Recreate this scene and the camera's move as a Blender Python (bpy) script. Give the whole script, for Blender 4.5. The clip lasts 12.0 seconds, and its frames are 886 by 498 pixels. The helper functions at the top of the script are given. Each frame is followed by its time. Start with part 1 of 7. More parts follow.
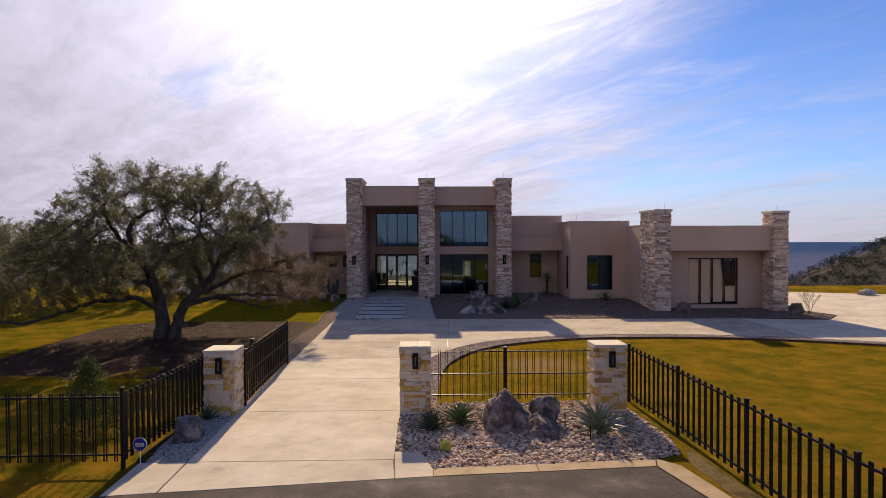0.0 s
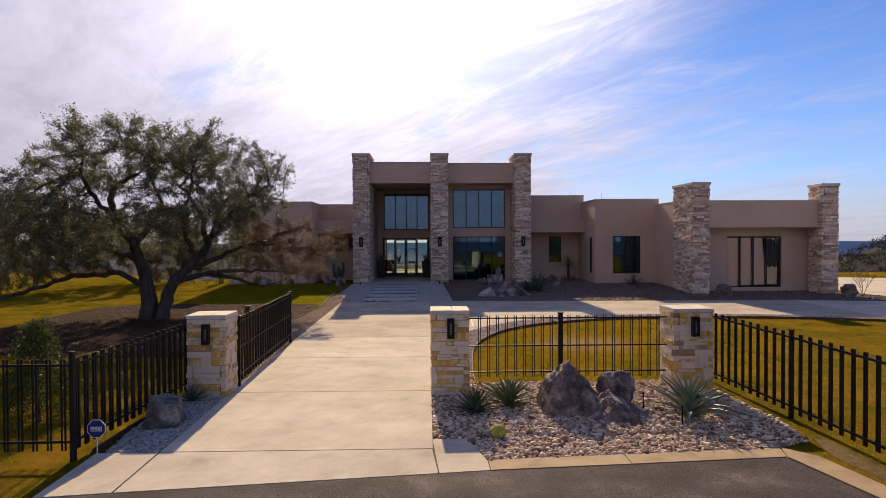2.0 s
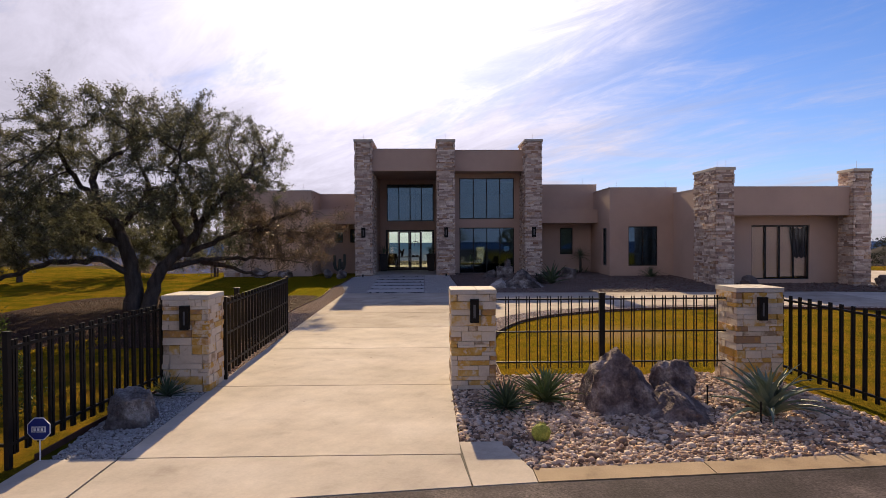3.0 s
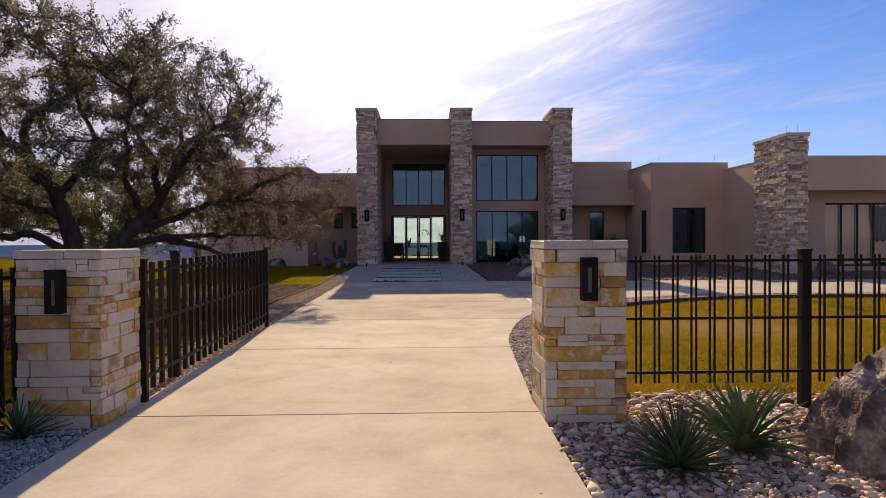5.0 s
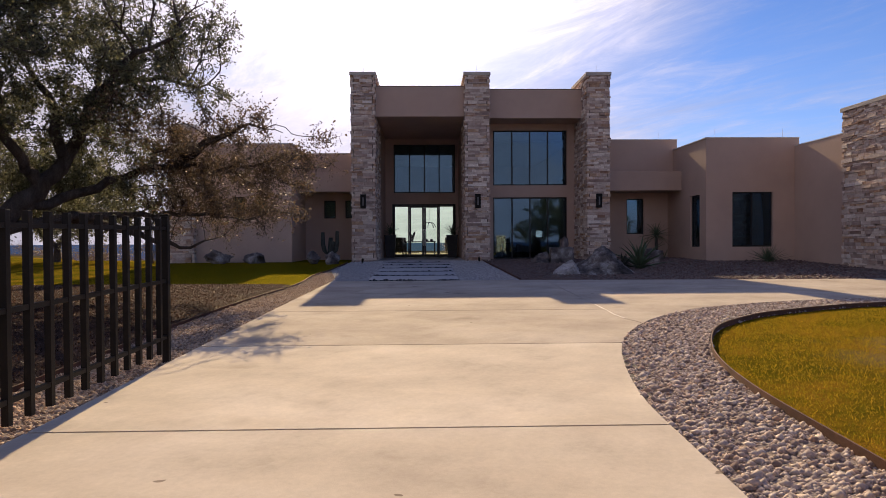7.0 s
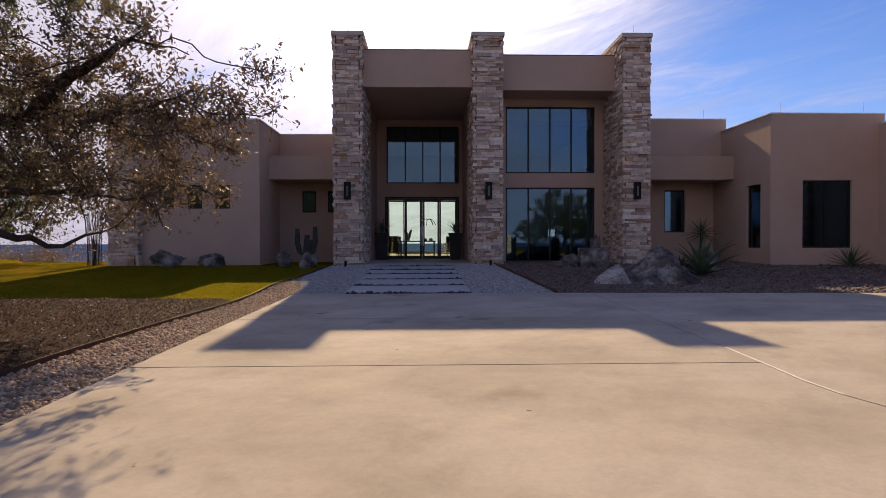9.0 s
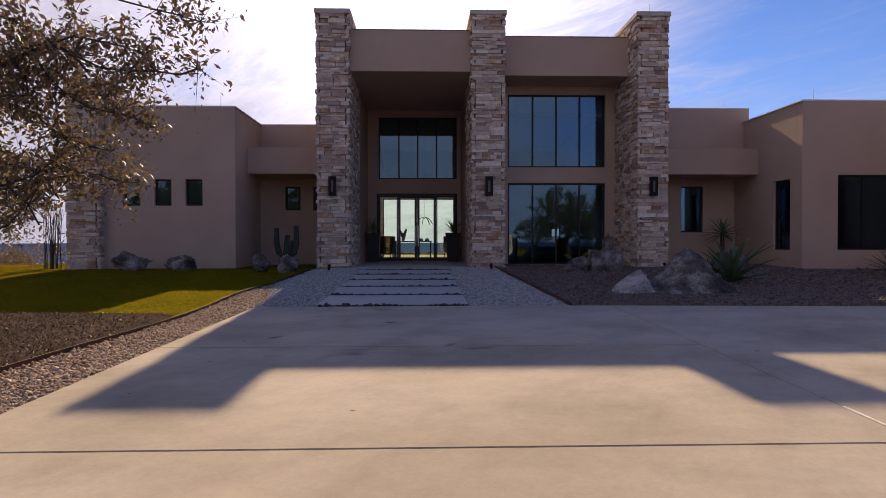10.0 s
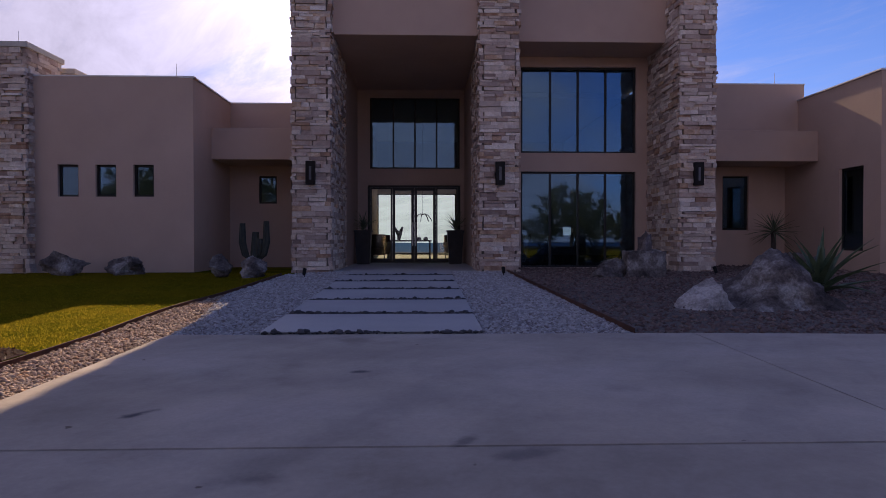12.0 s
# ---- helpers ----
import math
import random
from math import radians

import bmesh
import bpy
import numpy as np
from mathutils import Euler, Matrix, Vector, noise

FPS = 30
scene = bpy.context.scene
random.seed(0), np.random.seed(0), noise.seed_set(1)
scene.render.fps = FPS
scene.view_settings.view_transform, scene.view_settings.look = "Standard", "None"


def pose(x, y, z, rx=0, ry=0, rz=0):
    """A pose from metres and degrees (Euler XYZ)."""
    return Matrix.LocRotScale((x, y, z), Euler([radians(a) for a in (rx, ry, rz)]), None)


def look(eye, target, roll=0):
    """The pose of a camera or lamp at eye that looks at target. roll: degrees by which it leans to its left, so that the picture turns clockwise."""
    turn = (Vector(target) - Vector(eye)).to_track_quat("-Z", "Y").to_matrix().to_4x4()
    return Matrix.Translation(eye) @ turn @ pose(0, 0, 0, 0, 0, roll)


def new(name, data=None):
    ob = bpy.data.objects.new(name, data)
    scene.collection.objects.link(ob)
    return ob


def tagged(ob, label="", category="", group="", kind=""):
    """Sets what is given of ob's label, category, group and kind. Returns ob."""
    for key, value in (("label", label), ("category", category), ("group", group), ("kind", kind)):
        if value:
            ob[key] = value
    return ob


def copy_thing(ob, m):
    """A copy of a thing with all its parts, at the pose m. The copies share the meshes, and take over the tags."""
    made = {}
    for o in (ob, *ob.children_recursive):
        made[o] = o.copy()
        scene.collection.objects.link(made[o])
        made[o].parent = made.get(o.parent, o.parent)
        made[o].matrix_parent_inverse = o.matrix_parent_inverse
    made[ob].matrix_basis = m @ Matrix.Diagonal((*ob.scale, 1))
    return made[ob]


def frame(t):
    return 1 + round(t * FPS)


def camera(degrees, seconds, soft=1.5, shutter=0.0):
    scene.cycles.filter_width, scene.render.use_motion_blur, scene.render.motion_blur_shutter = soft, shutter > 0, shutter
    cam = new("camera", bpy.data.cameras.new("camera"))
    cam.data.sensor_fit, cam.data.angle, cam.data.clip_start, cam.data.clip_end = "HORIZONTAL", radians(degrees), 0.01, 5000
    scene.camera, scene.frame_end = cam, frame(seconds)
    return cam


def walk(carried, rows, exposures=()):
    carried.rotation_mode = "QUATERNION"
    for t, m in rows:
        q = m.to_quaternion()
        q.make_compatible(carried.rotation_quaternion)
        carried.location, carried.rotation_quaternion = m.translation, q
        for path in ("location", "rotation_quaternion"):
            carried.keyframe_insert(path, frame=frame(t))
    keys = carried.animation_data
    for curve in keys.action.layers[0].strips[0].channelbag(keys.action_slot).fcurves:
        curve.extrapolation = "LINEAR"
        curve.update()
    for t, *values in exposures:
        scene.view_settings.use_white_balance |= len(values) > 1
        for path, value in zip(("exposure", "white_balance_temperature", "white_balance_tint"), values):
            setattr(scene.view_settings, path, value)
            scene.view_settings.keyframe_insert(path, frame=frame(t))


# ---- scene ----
cam = camera(70.2, 12.0, soft=0.5)
METRES, EYE, TILT, LEAN, TURN = 24.0, 4.05, 0.0, 0.0, -1.5
ROWS = [
    (0.0, 0.0, 0.0, 0.0, -0.0, -0.98, 0.21),
    (0.5, -0.008, 0.0254, -0.0116, -0.01, -0.96, 0.24),
    (1.0, -0.0162, 0.0533, -0.0234, 0.01, -0.96, 0.23),
    (1.5, -0.0242, 0.0837, -0.0351, 0.06, -0.95, 0.25),
    (2.0, -0.0315, 0.1164, -0.0475, 0.06, -0.95, 0.27),
    (2.5, -0.0385, 0.151, -0.0593, 0.06, -0.92, 0.26),
    (3.0, -0.0458, 0.1887, -0.0694, 0.07, -0.91, 0.26),
    (5.0, -0.0772, 0.3711, -0.1013, 0.02, -0.88, 0.34),
    (5.5, -0.0842, 0.4222, -0.107, -0.01, -0.88, 0.32),
    (6.0, -0.0898, 0.4747, -0.1125, -0.02, -0.84, 0.3),
    (6.5, -0.0928, 0.5264, -0.1148, 0.01, -0.83, 0.35),
    (7.0, -0.0961, 0.5771, -0.1166, 0.03, -0.83, 0.32),
    (9.0, -0.1029, 0.7659, -0.1196, -0.2, -0.76, 0.14),
    (9.5, -0.1014, 0.8081, -0.119, -0.19, -0.8, 0.11),
    (10.0, -0.0972, 0.8461, -0.1178, -0.2, -0.83, 0.08),
    (10.5, -0.0942, 0.8807, -0.1171, -0.21, -0.87, 0.08),
    (11.0, -0.0944, 0.9143, -0.1185, -0.25, -0.83, 0.09),
    (11.5, -0.0958, 0.9458, -0.1191, -0.25, -0.83, 0.06),
    (12.0, -0.0983, 0.9742, -0.1194, -0.22, -0.83, 0.02),
]
walk(cam, [(t, pose(0, 0, EYE, TILT, LEAN, TURN) @ pose(METRES * x, METRES * y, METRES * z, 90 + pitch, roll, yaw)) for t, x, y, z, yaw, pitch, roll in ROWS],
     exposures=[(0.0, 0.46, 5900, 27), (7.0, 0.46, 5980, 28), (10.0, 0.40, 5930, 30), (12.0, 0.34, 5680, 40)])

# ---- world, sun ----
SUN_EL, SUN_AZ = radians(28.3), radians(-3.4)      # height, and turn from +y to the right
SUN_DIR = Vector((math.sin(SUN_AZ) * math.cos(SUN_EL), math.cos(SUN_AZ) * math.cos(SUN_EL), math.sin(SUN_EL)))


def make_world():
    w = bpy.data.worlds.new("sky")
    scene.world = w
    w.use_nodes = True
    nt = w.node_tree
    nt.nodes.clear()
    N, L = nt.nodes.new, nt.links.new
    out, bg = N("ShaderNodeOutputWorld"), N("ShaderNodeBackground")
    sky = N("ShaderNodeTexSky")
    sky.sky_type, sky.sun_disc = "NISHITA", False
    sky.sun_elevation, sky.sun_rotation = SUN_EL, SUN_AZ
    sky.air_density, sky.dust_density, sky.ozone_density = 0.92, 0.08, 4.5
    co = N("ShaderNodeTexCoord")
    # thin cirrus: stretched noise over the sky's dome, brighter towards the sun
    sep = N("ShaderNodeSeparateXYZ")
    L(co.outputs["Generated"], sep.inputs[0])
    zc = N("ShaderNodeMath"); zc.operation = "MAXIMUM"; zc.inputs[1].default_value = 0.0
    L(sep.outputs[2], zc.inputs[0])
    za = N("ShaderNodeMath"); za.operation = "ADD"; za.inputs[1].default_value = 0.16
    L(zc.outputs[0], za.inputs[0])
    dv = N("ShaderNodeVectorMath"); dv.operation = "DIVIDE"
    comb = N("ShaderNodeCombineXYZ")
    for i in range(3):
        L(za.outputs[0], comb.inputs[i])
    L(co.outputs["Generated"], dv.inputs[0]); L(comb.outputs[0], dv.inputs[1])
    mp = N("ShaderNodeMapping")
    mp.vector_type = "TEXTURE"
    mp.inputs["Rotation"].default_value = (0, 0, radians(127))
    mp.inputs["Scale"].default_value = (1.9, 0.75, 1.5)
    mp.inputs["Location"].default_value = (2.3, 0.7, 0.0)
    L(dv.outputs[0], mp.inputs[0])
    n1 = N("ShaderNodeTexNoise"); n1.inputs["Scale"].default_value = 1.1; n1.inputs["Detail"].default_value = 9
    n1.inputs["Roughness"].default_value = 0.62; n1.inputs["Distortion"].default_value = 0.5
    L(mp.outputs[0], n1.inputs[0])
    cover = N("ShaderNodeMapRange"); cover.interpolation_type = "SMOOTHSTEP"
    cover.inputs[1].default_value, cover.inputs[2].default_value = 0.40, 0.82
    # more cloud to the west
    west = N("ShaderNodeMath"); west.operation = "MULTIPLY_ADD"; west.inputs[1].default_value = -0.36
    ahead = N("ShaderNodeMath"); ahead.operation = "MULTIPLY_ADD"; ahead.inputs[1].default_value = -0.06
    north = N("ShaderNodeMath"); north.operation = "ADD"; north.inputs[1].default_value = 0.10
    high = N("ShaderNodeMapRange"); high.interpolation_type = "SMOOTHSTEP"
    high.inputs[1].default_value, high.inputs[2].default_value = 0.40, 0.75
    high.inputs[3].default_value, high.inputs[4].default_value = 0.0, -0.6
    L(sep.outputs[2], high.inputs[0])
    clear = N("ShaderNodeMath"); clear.operation = "ADD"
    L(n1.outputs[0], clear.inputs[0]); L(high.outputs[0], clear.inputs[1])
    L(clear.outputs[0], north.inputs[0]); L(sep.outputs[1], ahead.inputs[0]); L(north.outputs[0], ahead.inputs[2])
    L(sep.outputs[0], west.inputs[0]); L(ahead.outputs[0], west.inputs[2])
    L(west.outputs[0], cover.inputs[0])
    dot = N("ShaderNodeVectorMath"); dot.operation = "DOT_PRODUCT"
    dot.inputs[1].default_value = SUN_DIR
    L(co.outputs["Generated"], dot.inputs[0])
    # the veil of high haze thickens towards the sun
    near = N("ShaderNodeMapRange"); near.interpolation_type = "SMOOTHSTEP"
    near.inputs[1].default_value, near.inputs[2].default_value = 0.85, 0.985
    L(dot.outputs["Value"], near.inputs[0])
    veil = N("ShaderNodeMath"); veil.operation = "MULTIPLY_ADD"
    veil.inputs[1].default_value, veil.inputs[2].default_value = 0.75, 0.0
    L(near.outputs[0], veil.inputs[0])
    amount = N("ShaderNodeMath"); amount.operation = "ADD"; amount.use_clamp = True
    cs = N("ShaderNodeMath"); cs.operation = "MULTIPLY"; cs.inputs[1].default_value = 0.8
    L(cover.outputs[0], cs.inputs[0])
    # low haze along the horizon, and fine wisps
    low = N("ShaderNodeMapRange"); low.interpolation_type = "SMOOTHSTEP"
    low.inputs[1].default_value, low.inputs[2].default_value = 0.34, 0.03
    low.inputs[3].default_value, low.inputs[4].default_value = 0.0, 1.0
    L(sep.outputs[2], low.inputs[0])
    n2 = N("ShaderNodeTexNoise"); n2.inputs["Scale"].default_value = 3.2; n2.inputs["Detail"].default_value = 10
    n2.inputs["Roughness"].default_value = 0.68; n2.inputs["Distortion"].default_value = 0.45
    L(mp.outputs[0], n2.inputs[0])
    wisp = N("ShaderNodeMapRange"); wisp.interpolation_type = "SMOOTHSTEP"
    wisp.inputs[1].default_value, wisp.inputs[2].default_value = 0.42, 0.78
    wisp.inputs[3].default_value, wisp.inputs[4].default_value = 0.0, 0.38
    L(n2.outputs[0], wisp.inputs[0])
    a1 = N("ShaderNodeMath"); a1.operation = "MAXIMUM"
    # the low haze is thinner to the east
    east = N("ShaderNodeMapRange"); east.interpolation_type = "SMOOTHSTEP"
    east.inputs[1].default_value, east.inputs[2].default_value = 0.02, 0.42
    east.inputs[3].default_value, east.inputs[4].default_value = 1.0, 0.15
    L(sep.outputs[0], east.inputs[0])
    lowe = N("ShaderNodeMath"); lowe.operation = "MULTIPLY"
    L(low.outputs[0], lowe.inputs[0]); L(east.outputs[0], lowe.inputs[1])
    # a thin pale band lies on the horizon all round
    band = N("ShaderNodeMapRange"); band.interpolation_type = "SMOOTHSTEP"
    band.inputs[1].default_value, band.inputs[2].default_value = 0.13, 0.0
    band.inputs[3].default_value, band.inputs[4].default_value = 0.0, 0.8
    L(sep.outputs[2], band.inputs[0])
    lowb = N("ShaderNodeMath"); lowb.operation = "MAXIMUM"
    L(lowe.outputs[0], lowb.inputs[0]); L(band.outputs[0], lowb.inputs[1])
    L(veil.outputs[0], a1.inputs[0]); L(lowb.outputs[0], a1.inputs[1])
    a2 = N("ShaderNodeMath"); a2.operation = "ADD"
    L(cs.outputs[0], a2.inputs[0]); L(wisp.outputs[0], a2.inputs[1])
    L(a2.outputs[0], amount.inputs[0]); L(a1.outputs[0], amount.inputs[1])
    power = N("ShaderNodeMath"); power.operation = "POWER"; power.inputs[1].default_value = 36.0
    dm = N("ShaderNodeMath"); dm.operation = "MAXIMUM"; dm.inputs[1].default_value = 0.0
    L(dot.outputs["Value"], dm.inputs[0]); L(dm.outputs[0], power.inputs[0])
    glow = N("ShaderNodeMath"); glow.operation = "MULTIPLY_ADD"
    glow.inputs[1].default_value, glow.inputs[2].default_value = CLOUD_NEAR, CLOUD_FAR
    L(power.outputs[0], glow.inputs[0])
    # a wider, weaker glow, and thinner and thicker patches in the cloud
    wide = N("ShaderNodeMath"); wide.operation = "POWER"; wide.inputs[1].default_value = 7.0
    L(dm.outputs[0], wide.inputs[0])
    glow2 = N("ShaderNodeMath"); glow2.operation = "MULTIPLY_ADD"; glow2.inputs[1].default_value = CLOUD_WIDE
    L(wide.outputs[0], glow2.inputs[0]); L(glow.outputs[0], glow2.inputs[2])
    patch = N("ShaderNodeMapRange")
    patch.inputs[1].default_value, patch.inputs[2].default_value, patch.inputs[3].default_value, patch.inputs[4].default_value = 0.35, 0.65, 0.86, 1.12
    L(n2.outputs[0], patch.inputs[0])
    lit = N("ShaderNodeMath"); lit.operation = "MULTIPLY"
    L(glow2.outputs[0], lit.inputs[0]); L(patch.outputs[0], lit.inputs[1])
    tint = N("ShaderNodeVectorMath"); tint.operation = "SCALE"
    tint.inputs[0].default_value = (1.0, 0.98, 0.97)
    L(lit.outputs[0], tint.inputs["Scale"])
    mix = N("ShaderNodeMix"); mix.data_type = "RGBA"
    deep = N("ShaderNodeMix"); deep.data_type, deep.blend_type = "RGBA", "MULTIPLY"
    deep.inputs[0].default_value, deep.inputs[7].default_value = 1.0, (0.80, 0.91, 1.0, 1)
    L(sky.outputs[0], deep.inputs[6])
    L(amount.outputs[0], mix.inputs[0]); L(deep.outputs[2], mix.inputs[6]); L(tint.outputs[0], mix.inputs[7])
    L(mix.outputs[2], bg.inputs[0])
    bg.inputs[1].default_value = SKY
    L(bg.outputs[0], out.inputs[0])


SKY, CLOUD_NEAR, CLOUD_WIDE, CLOUD_FAR = 0.077, 18.0, 2.9, 4.95
make_world()
sun = new("sun", bpy.data.lights.new("sun", "SUN"))
sun.data.energy, sun.data.angle, sun.data.color = 5.1, radians(0.55), (1.0, 0.79, 0.38)
sun.matrix_basis = look(SUN_DIR * 100, (0, 0, 0))

# ---- materials ----
def node_kit(name):
    m = bpy.data.materials.new(name)
    m.use_nodes = True
    nt = m.node_tree
    nt.nodes.clear()
    out, bsdf = nt.nodes.new("ShaderNodeOutputMaterial"), nt.nodes.new("ShaderNodeBsdfPrincipled")
    nt.links.new(bsdf.outputs[0], out.inputs[0])
    return m, nt, bsdf, out


def noise_node(nt, scale, detail=4, rough=0.55, vec=None, stretch=None):
    n = nt.nodes.new("ShaderNodeTexNoise")
    n.inputs["Scale"].default_value, n.inputs["Detail"].default_value, n.inputs["Roughness"].default_value = scale, detail, rough
    if vec is None:
        vec = nt.nodes.new("ShaderNodeNewGeometry").outputs["Position"]
    if stretch:
        mp = nt.nodes.new("ShaderNodeMapping")
        mp.inputs["Scale"].default_value = stretch
        nt.links.new(vec, mp.inputs[0])
        vec = mp.outputs[0]
    nt.links.new(vec, n.inputs["Vector"])
    return n.outputs[0]


def ramp_node(nt, fac, stops):
    r = nt.nodes.new("ShaderNodeValToRGB")
    e = r.color_ramp.elements
    while len(e) < len(stops):
        e.new(0.5)
    for el, (p, c) in zip(e, stops):
        el.position, el.color = p, (*c, 1)
    nt.links.new(fac, r.inputs[0])
    return r.outputs[0]


def mix_node(nt, fac, a, b, kind="MIX"):
    m = nt.nodes.new("ShaderNodeMix")
    m.data_type, m.blend_type = "RGBA", kind
    for sock, v in ((m.inputs[0], fac), (m.inputs[6], a), (m.inputs[7], b)):
        if isinstance(v, bpy.types.NodeSocket):
            nt.links.new(v, sock)
        elif isinstance(v, (int, float)):
            sock.default_value = v
        else:
            sock.default_value = (*v, 1)
    return m.outputs[2]


def bump_node(nt, bsdf, height, dist, strength=1.0):
    b = nt.nodes.new("ShaderNodeBump")
    b.inputs["Distance"].default_value, b.inputs["Strength"].default_value = dist, strength
    nt.links.new(height, b.inputs["Height"])
    nt.links.new(b.outputs[0], bsdf.inputs["Normal"])


def surface(name, stops, scale=2.0, fine=60.0, rough=0.8, bump=0.002, grain=0.25, metal=0.0, rand="", spec=0.4, detail=5, stretch=None, mottle=0.35, chip=0):
    """A worn surface: broad colour patches from stops, fine grain over it, and fine relief. rand: object or island picks the colour by piece."""
    m, nt, bsdf, _ = node_kit(name)
    broad = noise_node(nt, scale, detail, 0.6, stretch=stretch)
    if rand:
        if rand == "object":
            r = nt.nodes.new("ShaderNodeObjectInfo").outputs["Random"]
        else:
            r = nt.nodes.new("ShaderNodeNewGeometry").outputs["Random Per Island"]
        mm = nt.nodes.new("ShaderNodeMath")
        mm.operation, mm.inputs[1].default_value = "MULTIPLY_ADD", mottle
        nt.links.new(broad, mm.inputs[0])
        off = nt.nodes.new("ShaderNodeMath")
        off.operation, off.inputs[1].default_value = "SUBTRACT", mottle / 2
        nt.links.new(r, off.inputs[0])
        nt.links.new(off.outputs[0], mm.inputs[2])
        fac = mm.outputs[0]
    else:
        fac = broad
    col = ramp_node(nt, fac, stops)
    fn = noise_node(nt, fine, 3, 0.6)
    shade = ramp_node(nt, fn, [(0.25, (1 - grain,) * 3), (0.75, (1 + grain * 0.4,) * 3)])
    col = mix_node(nt, 1.0, col, shade, "MULTIPLY")
    nt.links.new(col, bsdf.inputs["Base Color"])
    bsdf.inputs["Roughness"].default_value, bsdf.inputs["Metallic"].default_value = rough, metal
    bsdf.inputs["Specular IOR Level"].default_value = spec
    if chip:
        hm = nt.nodes.new("ShaderNodeMath")
        hm.operation, hm.inputs[1].default_value = "MULTIPLY_ADD", 2.6
        nt.links.new(noise_node(nt, chip, 2, 0.4), hm.inputs[0])
        nt.links.new(fn, hm.inputs[2])
        bump_node(nt, bsdf, hm.outputs[0], bump)
    elif bump:
        bump_node(nt, bsdf, fn, bump)
    return m


def grass_material():
    """Winter lawn: golden green near the house, dull scrub in the distance."""
    m, nt, bsdf, _ = node_kit("lawn")
    a = noise_node(nt, 0.9, 9, 0.72)
    col = ramp_node(nt, a, [(0.34, (0.075, 0.082, 0.006)), (0.46, (0.15, 0.118, 0.010)), (0.54, (0.215, 0.142, 0.012)), (0.66, (0.29, 0.165, 0.018))])
    # greener west of the drive
    sx, gm = nt.nodes.new("ShaderNodeSeparateXYZ"), nt.nodes.new("ShaderNodeMapRange")
    nt.links.new(nt.nodes.new("ShaderNodeNewGeometry").outputs["Position"], sx.inputs[0])
    nt.links.new(sx.outputs[0], gm.inputs[0])
    gm.inputs[1].default_value, gm.inputs[2].default_value, gm.inputs[3].default_value, gm.inputs[4].default_value = -14, -5, 0.35, 1.0
    gw = nt.nodes.new("ShaderNodeMapRange")
    gw.inputs[1].default_value, gw.inputs[2].default_value, gw.inputs[3].default_value, gw.inputs[4].default_value = -4.5, -3.5, 1.0, 0.0
    nt.links.new(sx.outputs[0], gw.inputs[0])
    gf = nt.nodes.new("ShaderNodeMath")
    gf.operation = "MULTIPLY"
    gy = nt.nodes.new("ShaderNodeMapRange")
    gy.inputs[1].default_value, gy.inputs[2].default_value = 16, 24
    nt.links.new(sx.outputs[1], gy.inputs[0])
    g2 = nt.nodes.new("ShaderNodeMath")
    g2.operation = "MULTIPLY"
    nt.links.new(gw.outputs[0], g2.inputs[0]), nt.links.new(gy.outputs[0], g2.inputs[1])
    nt.links.new(gm.outputs[0], gf.inputs[0]), nt.links.new(g2.outputs[0], gf.inputs[1])
    col = mix_node(nt, gf.outputs[0], mix_node(nt, 1.0, col, (1.02, 0.98, 1.0), "MULTIPLY"), mix_node(nt, 1.0, col, (0.82, 1.0, 0.5), "MULTIPLY"))
    f = noise_node(nt, 55, 4, 0.7)
    col = mix_node(nt, 1.0, col, ramp_node(nt, f, [(0.25, (0.42, 0.5, 0.5)), (0.75, (1.3, 1.2, 1.1))]), "MULTIPLY")
    # a worn, dry patch in the island lawn
    spot = nt.nodes.new("ShaderNodeVectorMath")
    spot.operation, spot.inputs[1].default_value = "DISTANCE", (3.55, 19.5, 0.1)
    sc = nt.nodes.new("ShaderNodeMapping")
    nt.links.new(nt.nodes.new("ShaderNodeNewGeometry").outputs["Position"], sc.inputs[0])
    nt.links.new(sc.outputs[0], spot.inputs[0])
    wob = nt.nodes.new("ShaderNodeMath")
    wob.operation, wob.inputs[1].default_value = "MULTIPLY_ADD", 2.6
    nt.links.new(noise_node(nt, 0.9, 4, 0.6), wob.inputs[0])
    nt.links.new(spot.outputs["Value"], wob.inputs[2])
    dry = nt.nodes.new("ShaderNodeMapRange")
    dry.inputs[1].default_value, dry.inputs[2].default_value = 3.0, 1.9
    dry.inputs[3].default_value, dry.inputs[4].default_value = 0.0, 0.8
    nt.links.new(wob.outputs[0], dry.inputs[0])
    col = mix_node(nt, dry.outputs[0], col, (0.30, 0.205, 0.10))
    far = nt.nodes.new("ShaderNodeVectorMath")
    far.operation = "DISTANCE"
    far.inputs[1].default_value = (0, 25, 0)
    nt.links.new(nt.nodes.new("ShaderNodeNewGeometry").outputs["Position"], far.inputs[0])
    mr = nt.nodes.new("ShaderNodeMapRange")
    mr.inputs[1].default_value, mr.inputs[2].default_value = 38, 75
    nt.links.new(far.outputs["Value"], mr.inputs[0])
    back = nt.nodes.new("ShaderNodeMapRange")
    back.inputs[1].default_value, back.inputs[2].default_value = 50, 55
    nt.links.new(sx.outputs[1], back.inputs[0])
    wild = nt.nodes.new("ShaderNodeMath")
    wild.operation = "MAXIMUM"
    nt.links.new(mr.outputs[0], wild.inputs[0]), nt.links.new(back.outputs[0], wild.inputs[1])
    w = noise_node(nt, 0.11, 9, 0.75)
